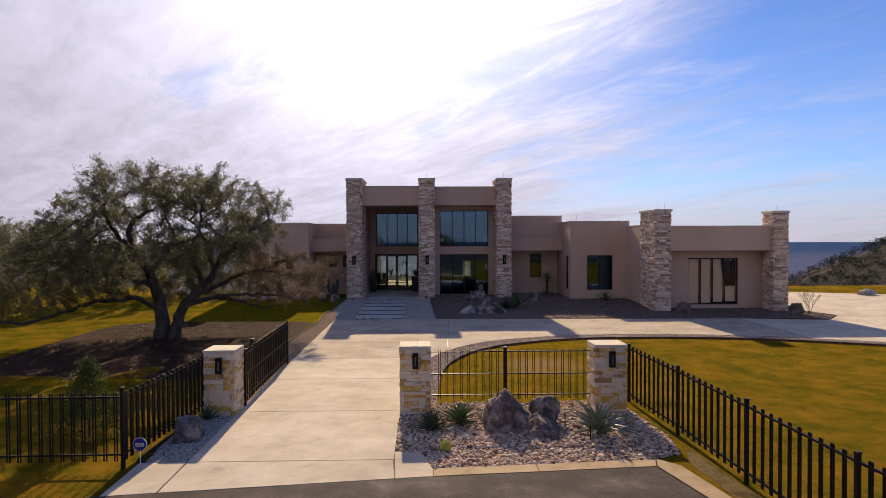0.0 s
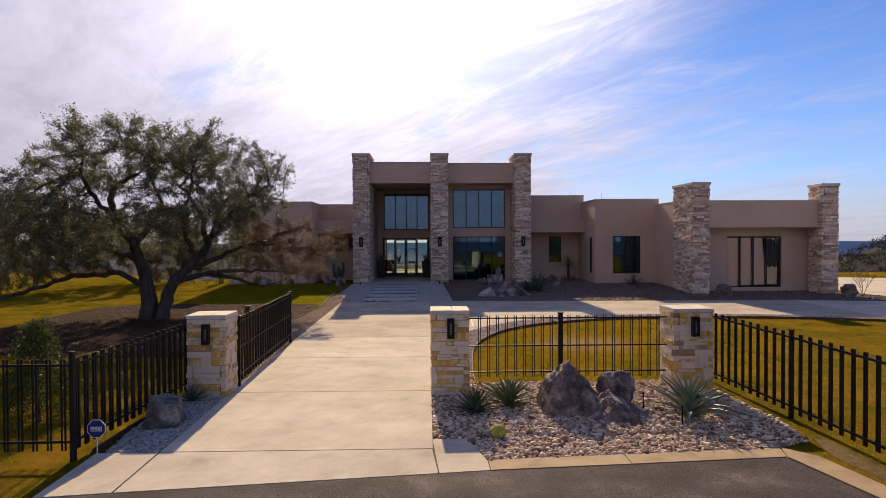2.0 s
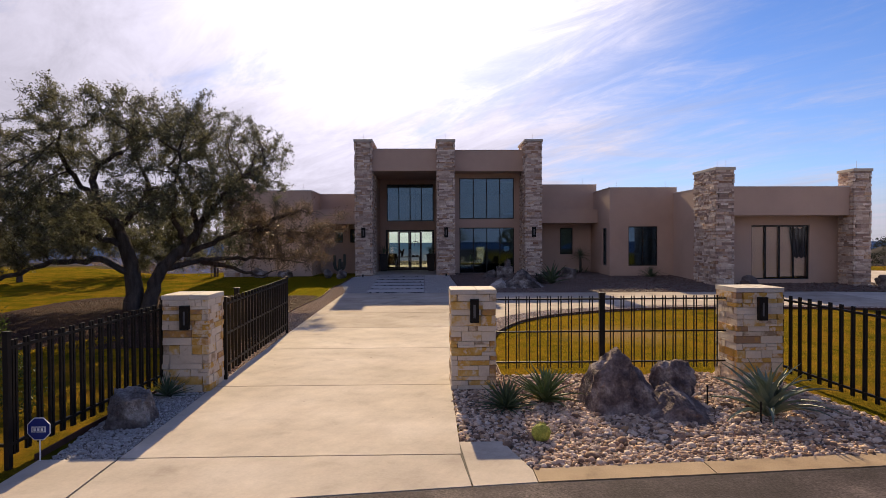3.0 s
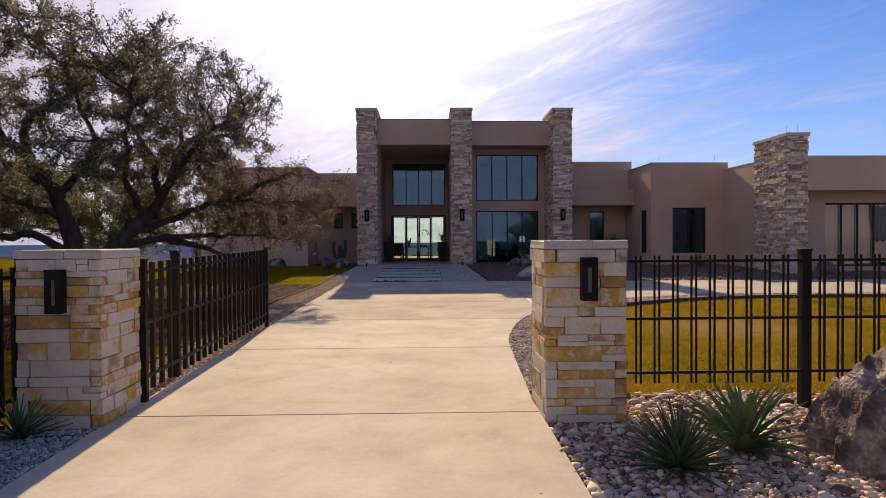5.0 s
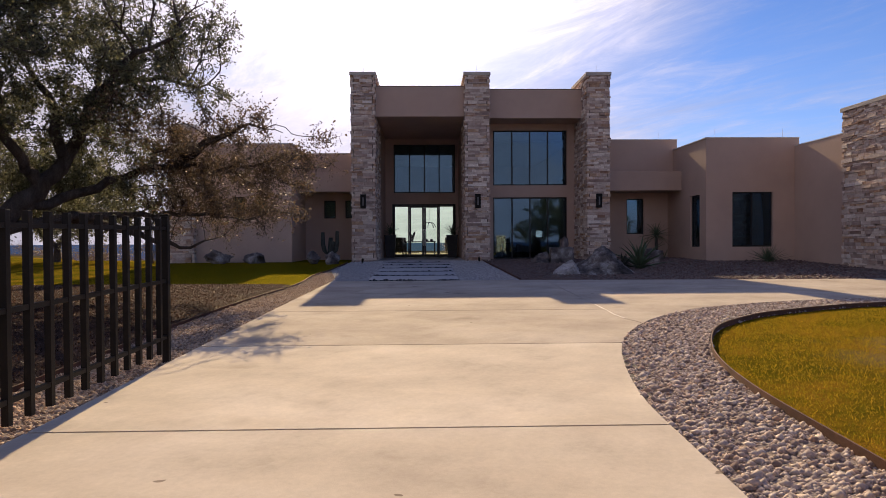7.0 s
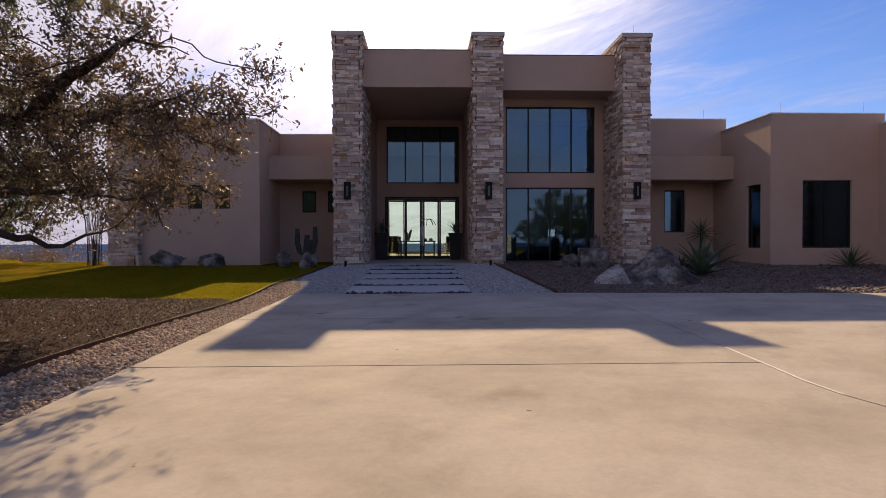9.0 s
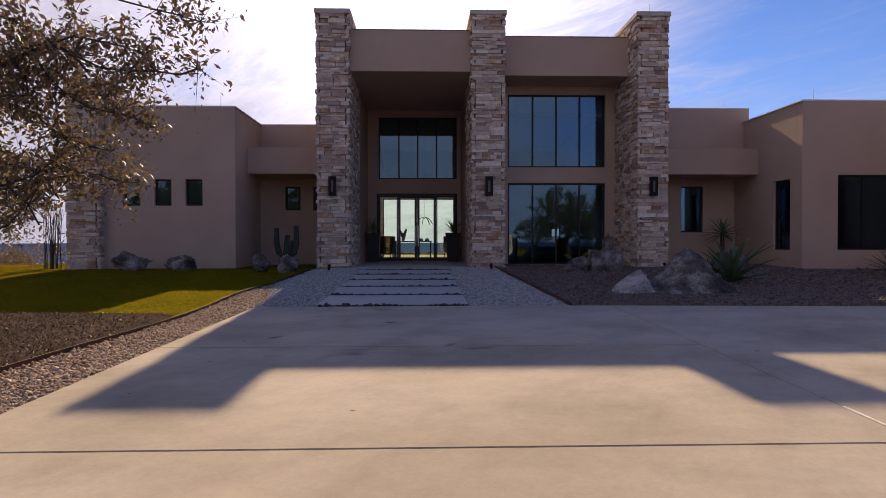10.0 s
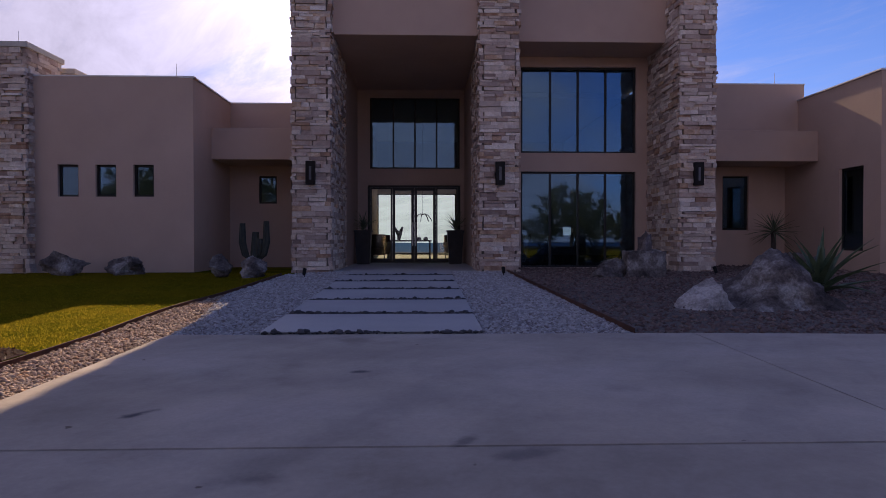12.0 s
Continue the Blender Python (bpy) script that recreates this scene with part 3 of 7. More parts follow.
def sheet(outline, lift, depth=0.0, step=None):
    """A paved or planted area: a flat outline draped on the graded ground, lift above it, with thickness depth."""
    bm = bmesh.new()
    bm.faces.new([bm.verts.new((x, y, 0)) for x, y in outline])
    bmesh.ops.triangulate(bm, faces=bm.faces[:])
    ys = [y for _, y in outline]
    cuts = [b for b in BREAKS if min(ys) < b < max(ys)]
    for c in cuts:
        bmesh.ops.bisect_plane(bm, geom=bm.verts[:] + bm.edges[:] + bm.faces[:], plane_co=(0, c, 0), plane_no=(0, 1, 0))
    for v in bm.verts:
        v.co.z = level(v.co.y) + lift
    if depth:
        r = bmesh.ops.extrude_face_region(bm, geom=bm.faces[:])
        for v in [g for g in r["geom"] if isinstance(g, bmesh.types.BMVert)]:
            v.co.z -= depth
    bmesh.ops.triangulate(bm, faces=[f for f in bm.faces if len(f.verts) > 4])
    return bm


def smooth_line(points, n=6):
    """Catmull-Rom through points."""
    out = []
    p = [Vector(q) for q in points]
    p = [2 * p[0] - p[1]] + p + [2 * p[-1] - p[-2]]
    for i in range(1, len(p) - 2):
        for k in range(n):
            t = k / n
            a, b, c, d = p[i - 1:i + 3]
            out.append(0.5 * (2 * b + (c - a) * t + (2 * a - 5 * b + 4 * c - d) * t * t + (3 * b - a - 3 * c + d) * t ** 3))
    out.append(p[-2])
    return [tuple(q) for q in out]


def inside(px, py, poly):
    """Which of the places (arrays) lie inside the outline."""
    hit = np.zeros(len(px), bool)
    n = len(poly)
    for i in range(n):
        (x0, y0), (x1, y1) = poly[i], poly[(i + 1) % n]
        if y0 == y1:
            continue
        c = ((y0 > py) != (y1 > py)) & (px < (x1 - x0) * (py - y0) / (y1 - y0) + x0)
        hit ^= c
    return hit


def raw_mesh(name, verts, faces, material, smooth=False):
    """A mesh from arrays made by rule; faces all of one size."""
    me = bpy.data.meshes.new(name)
    verts, faces = np.asarray(verts, np.float32), np.asarray(faces, np.int32)
    k = faces.shape[1]
    me.vertices.add(len(verts))
    me.vertices.foreach_set("co", verts.ravel())
    me.loops.add(faces.size)
    me.loops.foreach_set("vertex_index", faces.ravel())
    me.polygons.add(len(faces))
    me.polygons.foreach_set("loop_start", np.arange(len(faces), dtype=np.int32) * k)
    me.update(calc_edges=True)
    me.validate()
    me.materials.append(material)
    if smooth:
        me.shade_smooth()
    return me


def ico(sub):
    if sub == 0:
        v = np.array([(1, 0, 0), (-1, 0, 0), (0, 1, 0), (0, -1, 0), (0, 0, 1), (0, 0, -1)], float)
        return v, np.array([(0, 2, 4), (2, 1, 4), (1, 3, 4), (3, 0, 4), (2, 0, 5), (1, 2, 5), (3, 1, 5), (0, 3, 5)])
    bm = bmesh.new()
    bmesh.ops.create_icosphere(bm, subdivisions=sub, radius=1)
    v = np.array([q.co[:] for q in bm.verts])
    f = np.array([[q.index for q in p.verts] for p in bm.faces])
    bm.free()
    return v, f


def random_turns(rng, n):
    q = rng.normal(size=(n, 4))
    q /= np.linalg.norm(q, axis=1, keepdims=True)
    w, x, y, z = q.T
    return np.stack([1 - 2 * (y * y + z * z), 2 * (x * y - w * z), 2 * (x * z + w * y), 2 * (x * y + w * z), 1 - 2 * (x * x + z * z), 2 * (y * z - w * x),
                     2 * (x * z - w * y), 2 * (y * z + w * x), 1 - 2 * (x * x + y * y)], 1).reshape(n, 3, 3)


level_np = lambda y: np.interp(y, [a for a, _ in LEVELS], [b for _, b in LEVELS])


def scatter(outline, per_m2, size, seed, lift, sub=1, holes=(), flat=0.6, cap=20000):
    """Places, sizes and turned stone shapes strewn over an outline. Returns verts and faces of all stones."""
    rng = np.random.default_rng(seed)
    xs, ys = [p[0] for p in outline], [p[1] for p in outline]
    area = (max(xs) - min(xs)) * (max(ys) - min(ys))
    n = int(area * per_m2)
    px, py = rng.uniform(min(xs), max(xs), n), rng.uniform(min(ys), max(ys), n)
    ok = inside(px, py, outline)
    for h in holes:
        ok &= ~inside(px, py, h)
    px, py = px[ok][:cap], py[ok][:cap]
    n = len(px)
    bv, bf = ico(sub)
    s = size * rng.lognormal(0, 0.42, n)
    s = np.clip(s, size * 0.45, size * 2.4)
    axes = s[:, None] * np.stack([rng.uniform(0.8, 1.4, n), rng.uniform(0.65, 1.0, n), rng.uniform(flat * 0.7, flat * 1.2, n)], 1)
    yaw = rng.uniform(0, 2 * np.pi, n)
    tilt = rng.normal(0, 0.22, n)
    bump = 1 + rng.normal(0, 0.13 if sub else 0.17, (n, len(bv), 1))
    v = bv[None] * bump * axes[:, None]
    ct, st, cy, sy = np.cos(tilt)[:, None], np.sin(tilt)[:, None], np.cos(yaw)[:, None], np.sin(yaw)[:, None]
    x, y, z = v[..., 0], v[..., 1], v[..., 2]
    y, z = y * ct - z * st, y * st + z * ct
    x, y = x * cy - y * sy, x * sy + y * cy
    v = np.stack([x + px[:, None], y + py[:, None], z + (level_np(py) + lift + axes[:, 2] * 0.45)[:, None]], 2)
    return v, bf


def join_stones(v, f):
    n, k, _ = v.shape
    return v.reshape(-1, 3), (f[None] + (np.arange(n) * k)[:, None, None]).reshape(-1, 3)


def stones_on(name, owner, v, f, material, singles=0, order=None, label=""):
    """Strewn stones under the area they lie on: some as pieces of their own, the rest joined."""
    idx = np.arange(len(v)) if order is None else np.argsort(order(v[:, :, 0].mean(1), v[:, :, 1].mean(1)))
    for i in idx[:singles]:
        c = v[i].mean(0)
        ob = new(name, raw_mesh(name, v[i] - c, f, material, len(f) > 8))
        ob.parent, ob.location = owner, Vector(c) - base_of(owner)
    rest = v[idx[singles:]]
    if len(rest):
        vv, ff = join_stones(rest, f)
        ob = new(name + "_bed", raw_mesh(name + "_bed", vv, ff, material, len(f) > 8))
        ob.parent, ob.location = owner, -base_of(owner)
        tagged(ob, label, kind="stuff")


# ---- ground and distance ----
def terrain(x, y):
    """Height of the land: the graded plateau, falling away to a wide plain with wooded hills."""
    dx = max(-42 - x, x - 36, 0)
    back = 46 if x > 15 else 62
    if x < -13:
        back = min(62, 44 + max(0, -17 - x) * 1.1)
    dy = max(-70 - y, y - back, 0)
    d = math.hypot(dx, dy)
    z = level(y)
    if d <= 0:
        return z
    s = min(d / 170, 1)
    s = s * s * (3 - 2 * s)
    z -= 80 * (1 - math.exp(-d / 240))
    z += 60 * math.exp(-((x - 215) / 110) ** 2 - ((y - 215) / 95) ** 2)
    z += 12 * math.exp(-((x + 10) / 160) ** 2 - ((y + 320) / 120) ** 2)
    z += s * 5 * noise.fractal(Vector((x / 120, y / 120, 0.3)), 0.9, 2.1, 4)
    return z


def make_ground():
    def lines(lo, hi, fine, must):
        out = set(must)
        v = lo
        while v < hi:
            out.add(round(v, 2))
            v += fine
        step, v = fine, hi
        while v < 4200:
            step *= 1.22
            v += step
            out.add(round(v, 1))
        step, v = fine, lo
        while v > -4200:
            step *= 1.22
            v -= step
            out.add(round(v, 1))
        return sorted(out)
    xs, ys = lines(-46, 42, 4, []), lines(-74, 66, 4, BREAKS)
    v = [(x, y, terrain(x, y)) for y in ys for x in xs]
    w = len(xs)
    f = [(j * w + i, j * w + i + 1, (j + 1) * w + i + 1, (j + 1) * w + i) for j in range(len(ys) - 1) for i in range(w - 1)]
    return tagged(new("ground", raw_mesh("ground", v, f, M_LAWN, True)), "golden green winter lawn running out to scrubby hill country", "ground", kind="structure")


ground = make_ground()


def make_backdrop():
    """Blue hills at the edge of the plain, their haze painted as a glow."""
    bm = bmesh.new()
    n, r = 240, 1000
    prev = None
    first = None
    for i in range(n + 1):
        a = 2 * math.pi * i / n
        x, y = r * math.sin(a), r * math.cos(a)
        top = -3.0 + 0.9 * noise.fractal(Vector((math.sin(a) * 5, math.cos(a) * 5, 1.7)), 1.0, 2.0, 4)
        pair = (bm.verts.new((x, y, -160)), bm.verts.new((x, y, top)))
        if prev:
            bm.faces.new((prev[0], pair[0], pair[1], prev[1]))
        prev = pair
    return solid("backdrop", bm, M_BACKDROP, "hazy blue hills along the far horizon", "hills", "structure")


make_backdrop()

# ---- road, kerb, drive ----
ROAD = [(-60, -60), (7.5, -60), (6.4, 0), (4.45, 9.4), (4.05, 10.98), (0.1, 10.68), (-5.3, 10.06), (-60, 4.0)]
road = solid("road", sheet(ROAD, 0.023, 0.1), M_ASPHALT, "grey weathered asphalt road with faint patches", "road", "structure")


def make_kerb():
    kerb = thing("kerb", (0.1, 10.7, 0), "flat tan concrete ribbon kerb along the asphalt", "kerb", kind="structure")
    pairs = [((0.105, 10.69), (0.105, 11.02)), ((1.95, 10.83), (1.95, 11.16)), ((4.07, 11.0), (4.17, 11.34))]
    for (a, b), (c, d) in zip(pairs, pairs[1:]):
        part("kerb_stone", sheet([a, (c[0] - 0.012, c[1]), (d[0] - 0.012, d[1]), b], 0.032, 0.15), M_KERB, kerb)
    part("kerb_stone", sheet([(4.08, 11.0), (4.47, 9.42), (4.80, 9.50), (4.50, 11.0), (4.18, 11.34)], 0.033, 0.15), M_KERB, kerb)
    for k in range(4):
        y0, y1 = 9.40 - k * 2.4, 9.41 - (k + 1) * 2.4
        xi = lambda y: 4.47 + (9.42 - y) * 0.2085
        part("kerb_stone", sheet([(xi(y0), y0), (xi(y1), y1), (xi(y1) + 0.33, y1 + 0.07), (xi(y0) + 0.33, y0 + 0.07)], 0.032, 0.15), M_KERB, kerb)


make_kerb()

# the island's outer edge (concrete) and its steel edging
CURVE = smooth_line([(-0.62, 14.98), (-0.58, 15.6), (-0.49, 17.2), (-0.38, 18.5), (-0.03, 20.05), (0.4, 21.2), (1.03, 22.28), (1.75, 23.1), (2.56, 23.75), (4.54, 24.55), (7.2, 24.95), (11.8, 24.6), (16.5, 22.95), (22.6, 19.8), (34, 12.4)], 6)
EDGE = smooth_line([(0.24, 14.98), (0.26, 16.0), (0.34, 17.2), (0.5, 18.65), (0.84, 19.95), (1.5, 21.33), (2.25, 22.2), (3.13, 22.86), (5.0, 23.7), (7.4, 24.05), (11.7, 23.72), (16.3, 22.09), (22.3, 19.0), (33.6, 11.7)], 6)


def cross(line, y):
    """x at which a line first reaches y."""
    for (a, b), (c, d) in zip(line, line[1:]):
        if b <= y <= d:
            return a + (c - a) * (y - b) / (d - b)
    return line[-1][0]


def make_drive():
    drive = thing("driveway", (-2.4, 20, 0.2), "pale tan broom-finished concrete driveway with sawn joints", "driveway", kind="structure")
    g = 0.013
    left = lambda y: -4.345
    joints = [11.47, 14.52, 17.72, 20.60, 23.53, 26.44, 29.90]

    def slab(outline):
        # slabs past y 20 take the copy with dimmer light in its tone
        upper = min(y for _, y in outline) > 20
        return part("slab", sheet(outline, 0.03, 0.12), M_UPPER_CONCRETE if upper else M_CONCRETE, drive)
    for y0, y1 in zip(joints, joints[1:]):
        a, b = y0 + g, y1 - g
        if b < 20.7:
            lo = [p for p in CURVE if a < p[1] < b and p[0] < 2]
            r0 = cross(CURVE, a) if a > 14.98 else -0.62
            slab([(left(a), a), (r0, a)] + lo + [(cross(CURVE, b) if b > 14.98 else -0.62, b), (left(b), b)])
        elif a < 21:
            lo = [p for p in CURVE if a < p[1] < 21.98 and p[0] < 2]
            slab([(left(a), a), (cross(CURVE, a), a)] + lo + [(cross(CURVE, 22.0), 22.0), (0.825, 22.2), (0.752, 22.5), (0.735, 22.9), (0.772, b), (left(b), b)])
        else:
            x = lambda y: 0.78 + (y - 23.5) * 0.04
            slab([(left(a), a), (x(a), a), (x(b), b), (left(b), b)])
    # forecourt that runs along the house to the garage side
    x = lambda y: 0.795 + (y - 23.5) * 0.04
    low = [p for p in CURVE if p[1] > 22.04 or p[0] > 5]
    mid = [p for p in low if p[0] < 6.6]
    k = mid[-1]
    slab([(cross(CURVE, 22.0) + 0.012, 22.012)] + mid + [(k[0], 29.56), (x(29.88), 29.88), (0.787, 23.5), (0.75, 22.9), (0.767, 22.5), (0.838, 22.21)])
    rest = [p for p in low if k[0] < p[0] < 34]
    a, b = rest[:len(rest) // 2], rest[len(rest) // 2:]
    m = a[-1]
    slab([(k[0] + g, k[1])] + a + [(m[0], 29.33), (k[0] + g, 29.56)])
    slab([(m[0] + g, m[1])] + b + [(40, 12), (40, 36.2), (29, 38.3), (24, 40.6), (19.6, 41.2), (19.4, 31.9), (20.1, 30.2), (18.6, 28.6), (m[0] + g, 29.33)])
    # apron flares at the road
    slab([(-5.2, 11.455), (-5.2, 10.07), (-4.363, 10.17), (-4.363, 11.455)])
    slab([(-4.337, 11.455), (-4.337, 10.173), (-0.56, 10.615), (-0.63, 11.455)])
    slab([(-0.618, 11.86), (-0.545, 10.617), (0.095, 10.69), (0.095, 11.0), (-0.12, 11.86)])
    # joint filler under the sawn joints
    part("joint_filler", sheet([(-4.3, 10.8), (-0.66, 10.8), (-0.64, 17), (0.4, 21.6), (0.80, 22.1), (0.9, 22.5), (0.9, 29.7), (-4.3, 29.7)], 0.018), M_JOINT, drive)
    part("joint_filler", sheet([(0.9, 23.6), (5.6, 25.2), (12.5, 24.9), (17.0, 23.6), (17.5, 28.8), (0.95, 29.5)], 0.018), M_JOINT, drive)
    part("joint_filler", sheet([(-5.2, 10.2), (-0.3, 10.75), (-0.3, 11.84), (-4.9, 11.5)], 0.018), M_JOINT, drive)
    seal = [(0.762, 22.48), (0.743, 22.9), (0.779, 23.5), (0.808, 24.2)]
    part("joint_sealant", sheet([(x - 0.012, y) for x, y in seal] + [(x + 0.012, y) for x, y in seal[::-1]], 0.034), M_SEAL, drive, "whitish joint sealant")
    return drive


drive = make_drive()

# ---- planted and gravelled areas ----
RING = CURVE[:-6] + EDGE[:-6][::-1]
STRIP = [(-4.35, 15.0), (-4.35, 29.95), (-4.4, 30.8), (-4.95, 33.7), (-5.12, 31.7), (-5.0, 28.5), (-5.15, 25.6), (-5.2, 22), (-5.1, 19.2), (-5.05, 15.0)]
WHITE_BED = [(-4.345, 29.91), (0.44, 29.89), (0.2, 37.6), (0.2, 38.2), (-3.9, 38.2), (-4.8, 37.6), (-4.93, 33.7), (-4.4, 30.8)]
ROSE_BED = [(0.455, 29.89), (1.04, 29.88), (6.6, 29.57), (17.5, 29.34), (18.58, 28.62), (20.08, 30.22), (19.38, 31.9), (19.0, 34), (17.4, 33.0), (12.5, 33.0), (11.9, 37.3), (8.6, 37.3), (8.5, 41.1), (5.2, 41.1), (5.0, 40.2), (0.5, 40.2), (0.215, 38), (0.215, 37.6)]
BED = [(-0.60, 11.88), (-0.10, 11.88), (0.11, 11.02), (4.16, 11.35), (4.75, 11.62), (4.86, 12.6), (4.62, 15.0), (3.6, 15.2), (2.4, 15.05), (1.2, 15.2), (0.2, 15.05), (-0.6, 14.98)]
LEFT_BED = [(-5.1, 11.48), (-4.37, 11.48), (-4.35, 15.0), (-5.05, 15.0), (-5.25, 13)]


def mulch_outline():
    sq = lambda c: math.copysign(abs(c) ** 0.36, c)
    pts = []
    for i in range(72):
        a = 2 * math.pi * i / 72
        r = 1 + 0.07 * noise.noise(Vector((math.cos(a) * 2, math.sin(a) * 2, 4)))
        x, y = -9.3 + 4.8 * r * sq(math.cos(a)), 23.8 + 5.8 * r * sq(math.sin(a))
        pts.append((min(x, -5.22), y))
    return pts


MULCH = mulch_outline()
ring = solid("gravel_ring", sheet(RING, 0.014), M_CRUSH, "grey river gravel strip round the lawn island", "gravel", "structure")
strip = solid("gravel_strip", sheet(STRIP, 0.014), M_CRUSH, "grey gravel strip along the driveway edge", "gravel", "structure")
white_bed = solid("white_gravel_bed", sheet(WHITE_BED, 0.014), M_CRUSH, "white gravel bed round the stepping slabs", "gravel", "structure")
rose_bed = solid("rose_gravel_bed", sheet(ROSE_BED, 0.012), M_DIRT, "rose-brown gravel bed along the house front", "gravel", "structure")
cobble_bed = solid("cobble_bed", sheet(BED, 0.014), M_DIRT, "bed of rounded pale river stones at the gate", "stone bed", "structure")
left_bed = solid("left_gravel_bed", sheet(LEFT_BED, 0.014), M_DIRT, "pale crushed gravel bed beside the gate pillar", "gravel", "structure")
mulch_bed = solid("mulch_bed", sheet(MULCH, 0.010), M_MULCH, "dark bark mulch and leaf litter under the oak", "mulch", "structure")


def make_edging(name, line, label, top=0.075):
    """A thin steel band on edge along a line."""
    bm = bmesh.new()
    rows = []
    for i, (x, y) in enumerate(line):
        a, b = Vector(line[max(i - 1, 0)]), Vector(line[min(i + 1, len(line) - 1)])
        t = (b - a).normalized()
        n = Vector((-t.y, t.x)) * 0.006
        z = level(y)
        rows.append([bm.verts.new((x + s * n.x, y + s * n.y, z + h)) for s, h in ((1, -0.05), (1, top), (-1, top), (-1, -0.05))])
    for p, q in zip(rows, rows[1:]):
        for k in range(4):
            bm.faces.new((p[k], p[(k + 1) % 4], q[(k + 1) % 4], q[k]))
    bm.faces.new(rows[0]), bm.faces.new(rows[-1][::-1])
    solid(name, bm, M_EDGING, label, "edging", "structure")


make_edging("lawn_edging", EDGE, "rusty steel edging band round the lawn island")
make_edging("mulch_edging", smooth_line([(-5.06, 15.1), (-5.11, 19.2), (-5.21, 22), (-5.16, 25.6), (-5.01, 28.5), (-5.13, 31.7), (-4.96, 33.8), (-4.88, 37.4)], 5), "rusty steel edging between mulch and gravel", 0.06)
make_edging("bed_edging", [(-5.27, 11.5), (-5.24, 12.4), (-5.17, 13.4), (-5.1, 14.2)], "rusty steel edging between lawn and gate gravel")
make_edging("gravel_edging", smooth_line([(0.447, 29.93), (0.34, 33.4), (0.21, 37.6), (0.21, 38.1)], 4), "thin steel edging between two gravels")

# trodden, dry ground between the kerb and the fence
VERGE_SOIL = smooth_line([(4.90, 11.75), (4.74, 11.1), (4.82, 10.3), (4.88, 9.5), (5.15, 8.2), (5.42, 6.9)], 3) + smooth_line([(5.58, 6.9), (5.46, 7.9), (5.30, 8.8), (5.28, 9.7), (5.12, 10.6), (5.10, 11.3), (4.98, 11.9)], 3)
solid("verge_soil", sheet(VERGE_SOIL, 0.006), M_DRY_SOIL, "trodden brown soil and dry grass by the kerb", "soil", "structure")

# ---- stonework ----
def unit_stones(material, count, seed, rough=0.05, edge=0.035):
    """Rough-split unit blocks that pieces share."""
    rng = random.Random(seed)
    out = []
    for _ in range(count):
        bm = bmesh.new()
        bmesh.ops.create_cube(bm, size=1)
        bmesh.ops.bevel(bm, geom=bm.edges[:], offset=edge, segments=1, affect="EDGES")
        for v in bm.verts:
            v.co += Vector((rng.uniform(-rough, rough) * 0.5, rng.uniform(-rough, rough) * 1.6, rng.uniform(-rough, rough)))
        out.append(mesh_of(bm, "stone", material))
    return out


GATE_UNITS, HOUSE_UNITS = unit_stones(M_STONE, 14, 3, 0.022, 0.02), unit_stones(M_HSTONE, 14, 4)


def courses(z0, z1, lo, hi, rng):
    zs = [z0]
    while zs[-1] < z1 - lo * 0.8:
        h = rng.uniform(lo, hi)
        if z1 - (zs[-1] + h) < lo * 0.8:
            h = z1 - zs[-1]
        zs.append(min(zs[-1] + h, z1))
    return list(zip(zs, zs[1:]))


def run(a, b, lo, hi, rng):
    """Lengths of stones along one course."""
    out = [a]
    while out[-1] < b - 1e-6:
        l = rng.uniform(lo, hi)
        if b - (out[-1] + l) < lo * 0.7:
            l = b - out[-1]
        out.append(min(out[-1] + l, b))
    return list(zip(out, out[1:]))


